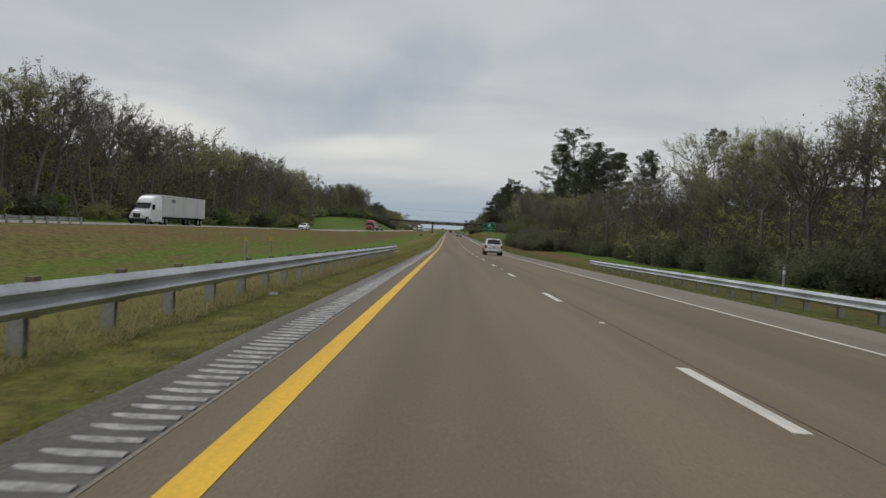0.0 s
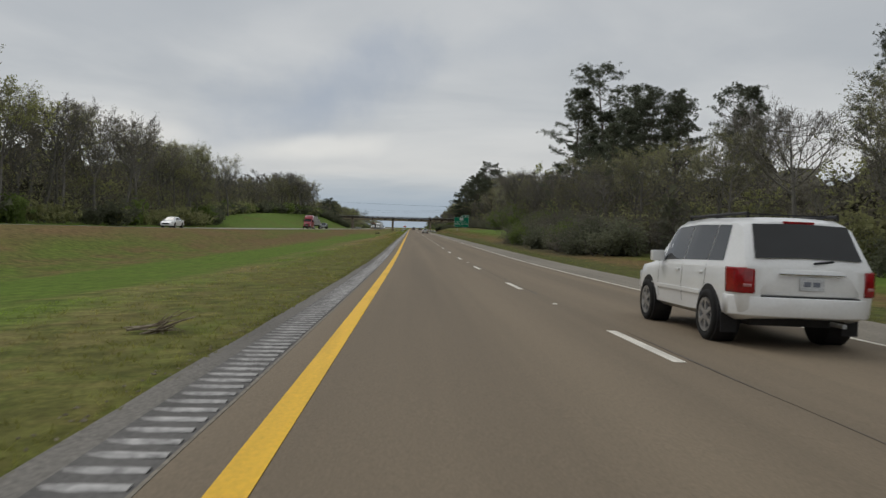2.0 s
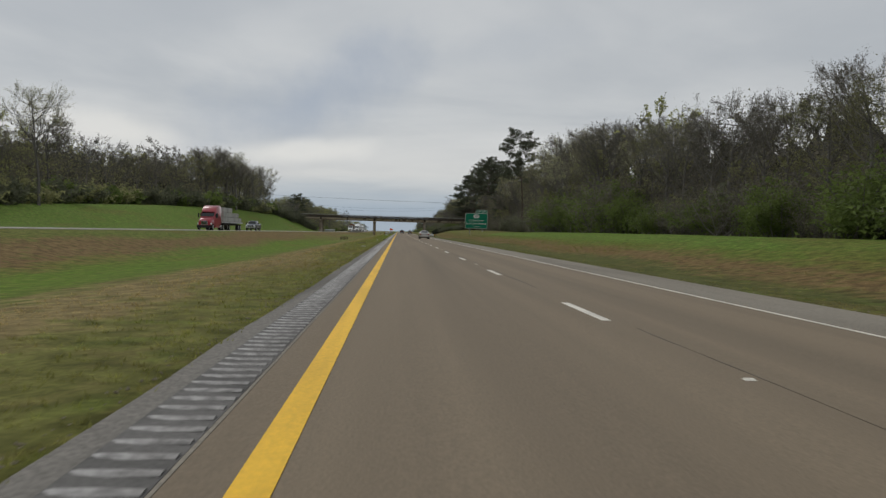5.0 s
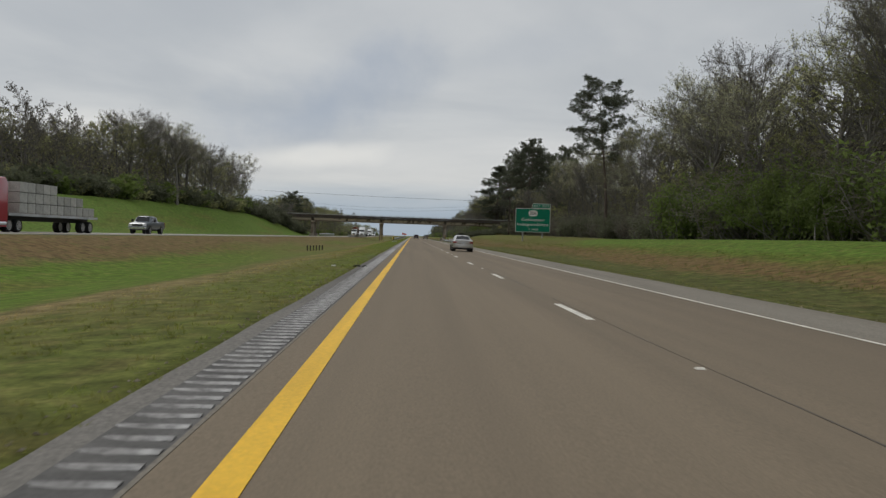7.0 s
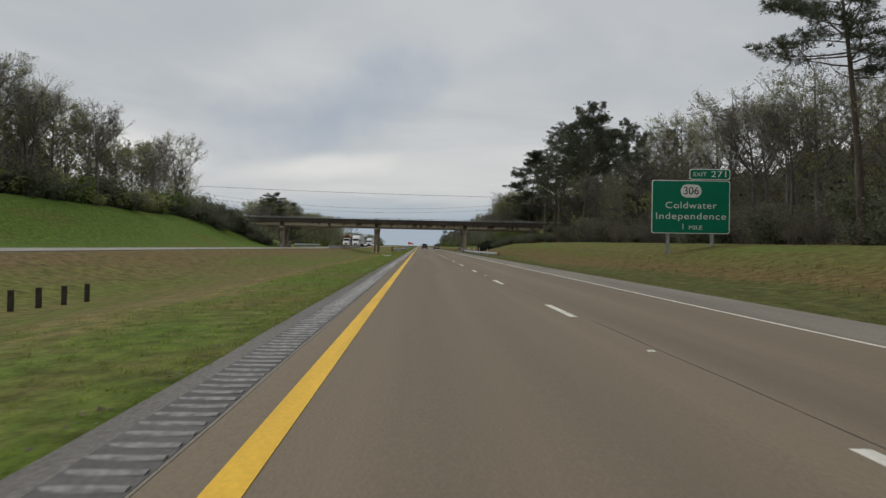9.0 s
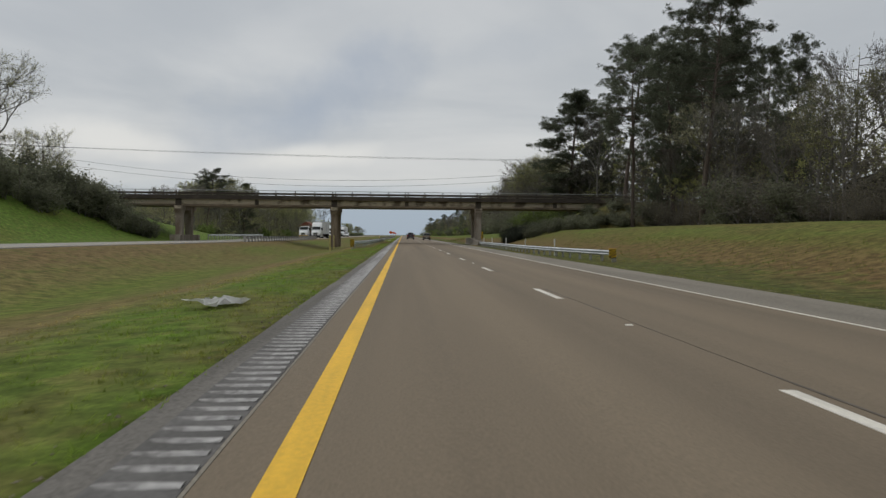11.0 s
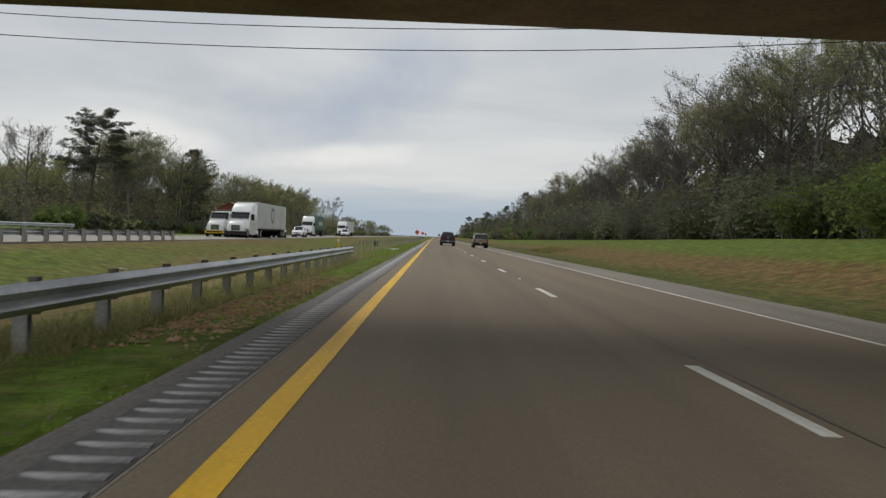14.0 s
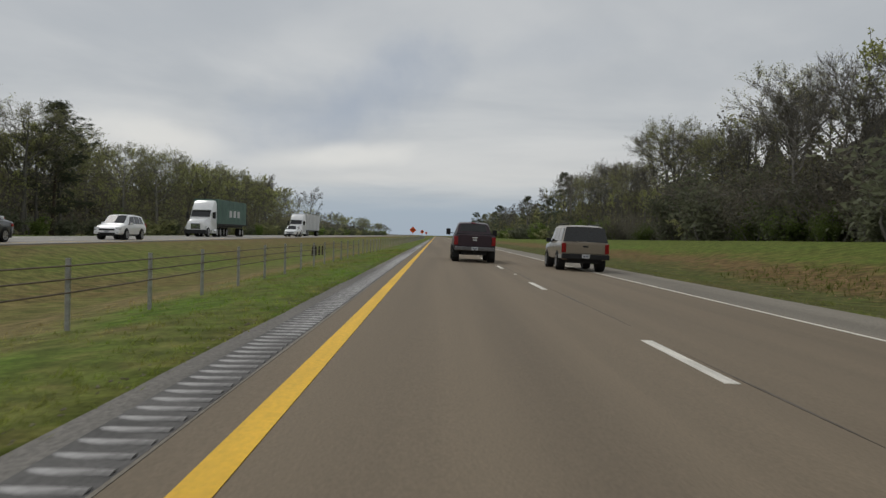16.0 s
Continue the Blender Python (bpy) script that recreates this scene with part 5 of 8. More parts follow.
bush_row(CLOSE_R, 1, 138, 196, 3.0, 3.0, False, [3, 3, 1], 2.2, 4.6)
SCRUB = Mass()


def scrub_row(edge, side, ya, yb, step, depth, mix, lo, hi, jit=2.0):
    y = ya
    while y < yb:
        yy = y + tree_rng.uniform(-0.5, 0.5) * step
        k = tree_rng.choice(mix)
        x = lerp_table(edge, yy) + side * (depth + tree_rng.uniform(-0.5, jit))
        SCRUB.add(FARBUSH[k], x, yy, tree_rng.uniform(lo, hi) / (4.0, 4.4, 5.0)[k], tree_rng.uniform(0.9, 1.5))
        y += step


scrub_row(EDGE_R, 1, 720, 1300, 9, -1, [0, 1, 2], 3.0, 5.0)
scrub_row(EDGE_L, -1, 20, 520, 4.0, -2.5, [1, 2, 2, 0], 2.5, 5.0)
scrub_row(EDGE_L, -1, 340, 505, 2.6, 0, [1, 2, 1], 3.0, 6.0, 5)
scrub_row(EDGE_L, -1, 250, 345, 4.0, -1, [0, 0, 1], 3.0, 4.5)
scrub_row(EDGE_L, -1, 535, 1250, 8, -1, [1, 2, 0], 3.0, 5.5)
scrub_row(EDGE_R, 1, -20, 340, 5, 3, [1, 2, 2], 3.0, 6.0, 4)
scrub_row(EDGE_R, 1, 528, 740, 5, 3, [1, 2, 2], 3.0, 6.0, 4)
for x, y, h, i, w in ((12.8, 508.5, 1.6, 1, 1.3), (14.2, 507.0, 1.9, 1, 1.4), (16, 506, 2.0, 1, 1.4), (15.5, 503.5, 1.7, 1, 1.3), (18.5, 504, 1.9, 1, 1.4), (27, 503.5, 1.8, 1, 1.4), (23.5, 505.5, 1.7, 1, 1.4), (20, 505, 1.8, 1, 1.6), (22.5, 503, 1.9, 1, 1.6), (25, 501, 2.1, 1, 1.6), (18, 506.5, 1.8, 1, 1.3), (29, 501, 2.0, 1, 1.4), (20, 501.5, 2.2, 1, 1.4),
                      (14.8, 500, 1.9, 1, 1.4), (17.2, 499, 2.1, 1, 1.4), (22.2, 499.5, 2.1, 1, 1.5), (26.5, 498.5, 2.2, 1, 1.5),
                      (-50.5, 521, 3.6, 1, 1.4), (-47.5, 505.5, 3.0, 1, 1.4), (-50, 502, 3.4, 1, 1.4), (-52.5, 499, 3.2, 1, 1.4), (-55, 503, 3.6, 1, 1.4), (-44.5, 506.5, 2.6, 1, 1.3), (-58, 500, 3.4, 1, 1.4), (-46.5, 500, 2.6, 1, 1.4), (-44, 498, 4.0, 1, 1.5), (-47, 494, 4.4, 1, 1.5), (-41.5, 502, 3.0, 1, 1.4), (-50, 490, 5.0, 1, 1.5), (-53, 488, 5.0, 1, 1.5)):
    bush(x, y, h, i, False, w)


# bushes on the foot of the bridge embankment, the bridge's shade in their leaf colour
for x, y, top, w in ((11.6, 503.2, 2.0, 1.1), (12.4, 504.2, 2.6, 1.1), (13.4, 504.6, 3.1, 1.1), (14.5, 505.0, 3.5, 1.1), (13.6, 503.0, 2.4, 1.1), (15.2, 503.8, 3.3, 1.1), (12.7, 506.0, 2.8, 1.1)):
    plant("bush", SHADED_BUSH, x, y, (top - ground_z(x, y)) / 3.0, "dense bush below the bridge with shade in its leaf colour", "bush", "embankment evergreens", w)
for x, y, h, i, w in ((20.5, 534, 4.5, 2, 1.3), (23, 531, 4.8, 2, 1.3), (25, 538, 5.5, 2, 1.3), (22, 543, 5.0, 0, 1.3), (24, 549, 5.5, 2, 1.3), (27, 533, 5.5, 2, 1.2), (23.5, 556, 4.5, 0, 1.3), (24, 563, 5.2, 2, 1.3)):
    bush(x, y, h, i, False, w)

for x, y, h in ((-37.5, 501.5, 2.2), (-39.5, 499.5, 3.0), (-41.8, 501, 3.6), (-43.5, 497, 3.6), (-45.5, 500.5, 4.0), (-47.5, 496.5, 4.2), (-49.5, 499, 4.4), (-51.5, 495.5, 4.2), (-53.5, 498, 4.6), (-55.5, 494.5, 4.4), (-57.5, 497, 4.8), (-40.5, 503.5, 3.2), (-44.5, 503.5, 4.0), (-48.5, 503.5, 4.2), (-38.5, 504.5, 2.4),
                (-44, 485, 3.6), (-47, 481, 4.0), (-50, 477, 4.2), (-46.5, 489, 3.8), (-52, 483, 4.4), (-55, 479, 4.4), (-53, 472, 4.2), (-57, 486, 4.6), (-49, 487, 4.2)):
    bush(x, y, h, 1, False, 1.35)
for x, y, h, i in ((-67, 537, 18, 4), (-71, 547, 16, 0), (-62, 531, 11, 0), (-75, 540, 18, 4)):
    broad(x, y, h, i, False, 1.15)
for x, y, h, k in [(tree_rng.uniform(32, 60), tree_rng.choice((tree_rng.uniform(474, 503), tree_rng.uniform(521, 540))), tree_rng.uniform(8, 14), tree_rng.choice((0, 1, 0, 2))) for _ in range(46)] + \
        [(tree_rng.uniform(36, 75), tree_rng.uniform(522, 560), tree_rng.uniform(12, 16), tree_rng.choice((0, 1, 3))) for _ in range(30)]:
    FOREST.add(LOW[k], x, y, h / 19, tree_rng.uniform(1.1, 1.5))
FOREST.link("far_woods", "dense budding woodland behind the front trees", "woodland")
SCRUB.link("far_scrub", "low scrub and bushes along the wood's edge", "undergrowth")


def tangle(name, edge, tall, side, ya, yb, near, deep, top, count, size, seed, material, label, power=1.2, stems=0):
    """Twigs, stems and buds filling the depth of a wood."""
    g = np.random.default_rng(seed)
    y = g.uniform(ya, yb, count)
    e = np.interp(y, [q[0] for q in edge], [q[1] for q in edge])
    x = e + side * g.uniform(near, deep, count)
    keep = ~((np.abs(y - 512.5) < 16) & (np.abs(x) < 75))
    x, y = x[keep], y[keep]
    n = len(x)
    z0 = np.array([ground_z(float(a), float(b), False) for a, b in zip(x, y)])
    crest = np.interp(y, [q[0] for q in tall], [q[1] for q in tall])
    z = z0 + g.uniform(0, 1, n) ** power * top * crest * g.uniform(0.7, 1.1, n)
    c = np.stack((x, y, z), 1)
    u = g.normal(size=(n, 3))
    u /= np.linalg.norm(u, axis=1, keepdims=True)
    v = np.cross(u, g.normal(size=(n, 3)))
    v /= np.linalg.norm(v, axis=1, keepdims=True)
    r = size * g.uniform(0.6, 1.4, (n, 1))
    thin = np.where(g.random((n, 1)) < stems, 0.06, 0.8)
    longer = np.where(thin < 0.1, 3.0, 1.0)
    u = np.where(thin < 0.1, u * (0.5, 0.5, 1.6), u)
    tri = np.stack((c - u * r * longer - v * r * thin, c - u * r * longer + v * r * thin, c + u * r * 1.2 * longer), 1).reshape(-1, 3)
    ob = new(name, bulk_mesh(name, tri, np.arange(3 * n), np.full(n, 3), material))
    tagged(ob, label, "woodland", kind="stuff")


tangle("woodland_tangle", EDGE_R, TALL_R, 1, -40, 745, 0, 12, 0.7, 110000, 0.10, 71, M_LEAF_BROWN, "tangle of fine brown stems and buds inside the wood", stems=0.7)
tangle("woodland_tangle", EDGE_R, TALL_R, 1, -40, 745, 2, 14, 0.85, 80000, 0.10, 74, M_LEAF_OLIVE, "haze of olive buds inside the wood", 0.9, stems=0.2)
tangle("woodland_veil", EDGE_R, TALL_R, 1, -40, 745, -1.0, 4, 0.75, 45000, 0.06, 78, M_LEAF_BROWN, "russet buds and fine stems along the wood's edge", 1.3, stems=0.6)
tangle("woodland_veil", EDGE_R, TALL_R, 1, -40, 745, -1.0, 3, 0.7, 45000, 0.075, 79, M_LEAF_BROWN, "brown buds and fine stems along the wood's edge", 1.3, stems=0.6)
tangle("woodland_veil", EDGE_L, TALL_L, -1, 0, 900, -1.0, 4, 0.7, 45000, 0.12, 80, M_LEAF_OLIVE, "olive buds and fine stems along the far wood's edge", 1.3, stems=0.4)
tangle("woodland_depth", EDGE_R, TALL_R, 1, -40, 745, 8, 22, 0.6, 90000, 0.22, 72, M_LEAF_BROWN, "dim depth of the wood", 1.1)
tangle("woodland_tangle", EDGE_L, TALL_L, -1, 0, 900, 0, 14, 0.6, 55000, 0.15, 75, M_LEAF_BROWN, "tangle of brown stems and buds beyond the oncoming lanes", stems=0.6)
tangle("woodland_tangle", EDGE_L, TALL_L, -1, 0, 900, 2, 16, 0.8, 45000, 0.15, 76, M_LEAF_OLIVE, "haze of olive buds beyond the oncoming lanes", 0.9, stems=0.2)
tangle("woodland_depth", EDGE_L, TALL_L, -1, 0, 1000, 8, 24, 0.7, 75000, 0.3, 73, M_LEAF_BROWN, "dim depth of the wood beyond the oncoming lanes", 1.1)
tangle("woodland_depth", EDGE_R, TALL_R, 1, 745, 1400, 4, 34, 0.75, 12000, 0.8, 77, M_LEAF_OLIVE, "far woodland along the road")


def interior_sheet(name, edge, tall, side, ya, yb, deep, top, seed, material, label):
    """Lumpy, ragged-topped sheet added deep in a wood, standing for its dim interior."""
    ys = np.arange(ya, yb, 1.6)
    verts, faces, rows = [], [], 9
    for i, y in enumerate(ys):
        y = float(y)
        x0 = lerp_table(edge, y) + side * deep
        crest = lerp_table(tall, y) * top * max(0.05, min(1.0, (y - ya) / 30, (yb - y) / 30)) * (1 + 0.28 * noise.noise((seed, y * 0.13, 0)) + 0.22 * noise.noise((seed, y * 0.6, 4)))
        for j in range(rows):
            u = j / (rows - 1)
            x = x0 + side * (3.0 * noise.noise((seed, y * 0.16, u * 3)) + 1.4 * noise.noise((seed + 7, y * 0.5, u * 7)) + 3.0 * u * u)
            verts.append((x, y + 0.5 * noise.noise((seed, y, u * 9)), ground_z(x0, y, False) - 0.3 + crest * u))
        if i:
            k = i * rows
            faces += [(k + j, k + j + 1, k - rows + j + 1, k - rows + j) for j in range(rows - 1)]
    tagged(mesh_ob(name, verts, faces, material), label, "woodland", kind="stuff")


interior_sheet("deep_thicket", EDGE_R, TALL_R, 1, -40, 490, 14, 0.72, 1.5, M_WOOD_INTERIOR, "brown stand-in sheet for the dim wood interior behind the front trees")
interior_sheet("deep_thicket", EDGE_R, TALL_R, 1, 536, 1300, 13, 0.72, 2.5, M_WOOD_INTERIOR, "brown stand-in sheet for the dim wood interior behind the front trees")
interior_sheet("deep_thicket", EDGE_L, TALL_L, -1, 0, 488, 14, 0.70, 3.5, M_WOOD_INTERIOR, "brown stand-in sheet for the dim wood interior beyond the oncoming lanes")
interior_sheet("deep_thicket", EDGE_L, TALL_L, -1, 545, 1300, 22, 0.62, 4.5, M_WOOD_INTERIOR, "brown stand-in sheet for the dim wood interior beyond the oncoming lanes")


def grass_tufts(name, x0, x1, ya, yb, count, seed, material, label, power=1.7, lo=0.04, hi=0.13, thick=0.07, blades=4):
    """Blades in tufts on the verge from x0 (pavement) to x1."""
    g = np.random.default_rng(seed)
    y = g.uniform(ya, yb, count)
    x = x0 + (x1 - x0) * g.uniform(0, 1, count) ** power
    ok = np.array([noise.noise((float(a) * 0.5, float(b) * 0.22, seed)) > -0.35 for a, b in zip(x, y)])
    x, y = x[ok], y[ok]
    n = len(x)
    z = np.array([ground_z(float(a), float(b)) for a, b in zip(x, y)])
    out = []
    for k in range(blades):
        a = g.uniform(0, 6.283, n)
        lean = g.uniform(0.3, 1.6, n)
        h = g.uniform(lo, hi, n)
        w = 0.003 + h * thick
        base = np.stack((x + g.normal(0, 0.03, n), y + g.normal(0, 0.03, n), z - 0.01), 1)
        side = np.stack((-np.sin(a), np.cos(a), np.zeros(n)), 1) * w[:, None]
        tip = base + np.stack((np.cos(a) * lean * h, np.sin(a) * lean * h, h), 1)
        out.append(np.stack((base - side, base + side, tip), 1))
    tri = np.concatenate(out).reshape(-1, 3)
    ob = new(name, bulk_mesh(name, tri, np.arange(len(tri)), np.full(len(tri) // 3, 3), material))
    tagged(ob, label, "grass", kind="stuff")


grass_tufts("grass_tufts", PAVE_L + 0.07, -9.5, 2, 640, 48000, 81, M_GRASS_BLADE, "short patchy roadside grass beside the inner shoulder", 1.6, 0.025, 0.075)
grass_tufts("grass_tufts", PAVE_R - 0.07, 12.0, 8, 640, 34000, 83, M_GRASS_BLADE, "short patchy roadside grass beside the outer shoulder", 1.6, 0.025, 0.075)
grass_tufts("tussocks", PAVE_L - 0.02, -8.2, 20, 640, 5200, 89, M_GRASS_BLADE, "rough tussocks of verge grass beside the inner shoulder", 1.5, 0.03, 0.075, 0.09, 8)
grass_tufts("tall_weeds", -5.9, -7.6, 0, 58, 3600, 85, M_BLADE_DRY, "tall dry weeds under the guard rail", 1.0, 0.10, 0.30, 0.018, 5)
grass_tufts("tall_weeds", -6.1, -7.8, 470, 545, 4200, 86, M_BLADE_DRY, "tall dry weeds under the guard rail by the bridge", 1.0, 0.10, 0.30, 0.018, 5)
grass_tufts("bank_weeds", 9.5, 13.0, 586, 608, 500, 87, M_BLADE_GREEN, "dark green weeds on the brown bank", 1.0, 0.08, 0.26, 0.05)
grass_tufts("bank_weeds", 10.5, 15.0, 230, 470, 3500, 88, M_BLADE_GREEN, "dark green weeds on the brown bank", 1.0, 0.05, 0.16, 0.05)

# ---- signs ----
def text_mesh(body, size, loc, parent, material, label="", spacing=1.0, width=None):
    cu = bpy.data.curves.new("lettering", "FONT")
    cu.body, cu.size, cu.align_x, cu.align_y, cu.extrude, cu.space_character = body, size, "CENTER", "CENTER", 0.006, spacing
    tmp = bpy.data.objects.new("lettering_tmp", cu)
    me = bpy.data.meshes.new_from_object(tmp)
    bpy.data.objects.remove(tmp)
    me.materials.clear()
    me.materials.append(material)
    ob = new("lettering", me)
    ob.parent = parent
    ob.location, ob.rotation_euler = loc, (radians(90), 0, 0)
    if width:
        w = max(v.co.x for v in me.vertices) - min(v.co.x for v in me.vertices)
        ob.scale = (width / w, 1, 1)
    if label:
        tagged(ob, label)
    return ob


def rounded_panel(w, h, r, y0, y1):
    bm = bmesh.new()
    ring = []
    for cx, cz, a0 in ((w / 2 - r, h / 2 - r, 0), (-w / 2 + r, h / 2 - r, 90), (-w / 2 + r, -h / 2 + r, 180), (w / 2 - r, -h / 2 + r, 270)):
        for j in range(5):
            a = radians(a0 + 22.5 * j)
            ring.append((cx + r * math.cos(a), cz + r * math.sin(a)))
    f = [bm.verts.new((x, y0, z)) for x, z in ring]
    b = [bm.verts.new((x, y1, z)) for x, z in ring]
    bm.faces.new(f)
    bm.faces.new(b[::-1])
    n = len(ring)
    for i in range(n):
        bm.faces.new((f[i], b[i], b[(i + 1) % n], f[(i + 1) % n]))
    bmesh.ops.recalc_face_normals(bm, faces=bm.faces)
    return bm


def exit_sign():
    root = new("exit_sign")
    tagged(root, "large green motorway exit sign with white lettering on two posts", "road sign")
    root.location = (16.75, 378, 4.35)
    root.rotation_euler = (0, 0, radians(-1.5))
    W, H = 5.65, 3.85

    def panel(name, w, h, x, z, y, m):
        ob = part(name, rounded_panel(w, h, 0.16, -0.02 + y, 0.02 + y), m, root)
        ob.location = (x, 0, z)
        return ob

    panel("panel_border", W, H, 0, -0.05, 0.0, M_SIGNWHITE)
    panel("panel", W - 0.12, H - 0.12, 0, -0.05, -0.012, M_SIGNGREEN)
    panel("tab_border", 2.95, 0.78, 1.35, 2.32, 0.0, M_SIGNWHITE)
    panel("tab", 2.83, 0.66, 1.35, 2.32, -0.012, M_SIGNGREEN)
    bm = rounded_panel(1.5, 0.95, 0.45, -0.05, -0.03)
    o = part("route_shield", bm, M_SIGNWHITE, root, "white oval route shield")
    o.location = (0, 0, 1.1)
    text_mesh("306", 0.78, (0, -0.052, 1.1), root, M_BLACK, "black route number")
    text_mesh("Coldwater", 0.66, (0, -0.034, 0.05), root, M_SIGNWHITE, width=3.7, spacing=1.1)
    text_mesh("Independence", 0.66, (0, -0.034, -0.73), root, M_SIGNWHITE, width=5.05, spacing=1.1)
    text_mesh("1", 0.62, (-0.55, -0.034, -1.5), root, M_SIGNWHITE)
    text_mesh("MILE", 0.42, (0.35, -0.034, -1.54), root, M_SIGNWHITE, width=0.95)
    text_mesh("EXIT", 0.42, (0.62, -0.034, 2.30), root, M_SIGNWHITE, width=0.95)
    text_mesh("271", 0.62, (2.05, -0.034, 2.32), root, M_SIGNWHITE, width=1.1)
    for x in (-1.6, 1.6):
        g = ground_z(16.75 + x, 378) - 4.35
        bm = bmesh.new()
        for a in ((x - 0.1, x + 0.1, 0.03, 0.05), (x - 0.1, x + 0.1, 0.23, 0.25), (x - 0.01, x + 0.01, 0.05, 0.23)):
            box(bm, *a, g - 0.4, 1.7)
        part("post", bm, M_POST, root)
    for z in (-1.5, -0.3, 1.2):
        part("stringer", boxed(-2.7, 2.7, 0.021, 0.03, z - 0.05, z + 0.05), M_POST, root)


exit_sign()


def hazard_marker(x, y, z, lean, w=0.3, h=0.9, rz=0.0, post_to=0.0):
    """A yellow panel with black diagonal bars; lean: +1 bars fall to the left."""
    root = new("hazard_marker")
    tagged(root, "yellow object marker panel with black diagonal bars", "road sign", "object markers")
    root.location, root.rotation_euler = (x, y, z), (0, 0, rz)
    part("panel", boxed(-w / 2, w / 2, -0.01, 0.01, -h / 2, h / 2, bevel=0.004), M_HAZARD, root)
    n = int((h + w) / 0.2) + 1
    for i in range(n):
        c = -(h + w) / 2 + 0.2 * i
        pts = []
        for t in (0, 1):
            for u in (-w / 2, w / 2):
                pts.append((u, c + lean * u + t * 0.1))
        poly = [(u, max(-h / 2, min(h / 2, zz))) for u, zz in (pts[0], pts[1], pts[3], pts[2])]
        if max(p[1] for p in poly) - min(p[1] for p in poly) < 0.03:
            continue
        bm = bmesh.new()
        f = [bm.verts.new((u, -0.014, zz)) for u, zz in poly]
        b = [bm.verts.new((u, -0.011, zz)) for u, zz in poly]
        bm.faces.new(f)
        for a in range(4):
            bm.faces.new((f[a], b[a], b[(a + 1) % 4], f[(a + 1) % 4]))
        part("bar", bm, M_BLACK, root)
    if post_to:
        part("post", boxed(-0.03, 0.03, 0.012, 0.05, -post_to, h / 2 - 0.1), M_POST, root)
    return root


hazard_marker(-7.86, 468.2, 0.50, -1, 0.40, 0.74, post_to=0.75)
hazard_marker(8.95, 438.2, 0.22, 1, 0.42, 0.56, post_to=0.75)
hazard_marker(7.72, 500.4, 1.27, 1, 0.30, 0.98, post_to=1.7)


M_YELLOWPOST = mat("faded_yellow_plastic", (0.62, 0.52, 0.20), rough=0.6, second=(0.45, 0.38, 0.18), scale=3, fine=14)


def post_marker(x, y, h, m, label, r=0.05, band=None):
    root = new("marker_post")
    tagged(root, label, "post", "roadside posts")
    root.location = (x, y, ground_z(x, y))
    bm = bmesh.new()
    cyl(bm, (0, 0, -0.3), (0, 0, h), r, r * 0.9, 10)
    cyl(bm, (0, 0, h), (0, 0, h + 0.03), r * 0.9, r * 0.5, 10)
    part("shaft", bm, m, root)
    bm = bmesh.new()
    cyl(bm, (0, 0, h * 0.8), (0, 0, h * 0.92), r * 1.06, n=10)
    part("band", bm, band or M_SIGNWHITE, root)


for x, y, top in ((-11.76, 488.1, 1.28), (-12.95, 507.4, 1.2)):
    post_marker(x, y, top - ground_z(x, y), M_YELLOWPOST, "faded yellow plastic marker post behind the guard rail", 0.085, M_YELLOWPOST)
post_marker(-7.4, 540, 1.15, M_HAZARD, "yellow plastic marker post at the end of the guard rail", 0.06)
for x, y in ((8.6, 453.7), (8.2, 465.7), (8.0, 477.7), (7.85, 489.7), (8.0, 500.8)):
    post_marker(x, y, 0.95 - ground_z(x, y), M_SIGNWHITE, "pale thin marker post on the verge")
for x, y in ((-9.0, 26), (-9.0, 29.5)):
    post_marker(x, y, 1.3, M_POST, "pale grey marker post with a yellow band in the median", 0.04, M_HAZARD)
post_marker(9.8, 30, 1.2, M_POST, "grey marker post behind the guard rail")


post_rng = random.Random(41)


def stub_posts(cx, cy, n, dx, dy, h, label):
    for i in range(n):
        x, y = cx + dx * i, cy + dy * i
        root = new("timber_post")
        tagged(root, label, "post", "timber posts in the median")
        root.location = (x, y, ground_z(x, y))
        root.rotation_euler = (0, post_rng.uniform(-0.04, 0.04), post_rng.uniform(-0.2, 0.2))
        part("shaft", boxed(-0.07, 0.07, -0.07, 0.07, -0.3, h, bevel=0.018), M_DARKPOST, root)


stub_posts(-14.9, 342.0, 6, 0.2, 1.25, 0.62, "short dark weathered timber post in the median grass")
stub_posts(-13.2, 640, 4, 0.05, 1.6, 0.8, "short dark weathered timber post in the far median")


def work_sign(x, y, size, z):
    root = new("work_zone_sign")
    tagged(root, "orange diamond work-zone sign on a stand", "road sign", "work-zone signs")
    root.location = (x, y, z)
    bm = rounded_panel(size, size, 0.08, -0.01, 0.01)
    bmesh.ops.rotate(bm, verts=bm.verts, matrix=Matrix.Rotation(radians(45), 3, "Y"))
    part("panel", bm, M_ORANGE, root)
    bar = boxed(-size * 0.35, size * 0.35, -0.016, -0.012, 0.08, 0.2)
    part("lettering_bar", bar, M_BLACK, root)
    part("lettering_bar", boxed(-size * 0.3, size * 0.3, -0.016, -0.012, -0.2, -0.08), M_BLACK, root)
    part("post", boxed(-0.05, 0.05, 0.012, 0.1, ground_z(x, y) - z - 0.3, size * 0.6), M_POST, root)


work_sign(-8.6, 770, 1.25, 2.5)
work_sign(-8.9, 912, 1.25, 2.7)
work_sign(-9.0, 1060, 1.25, 2.6)

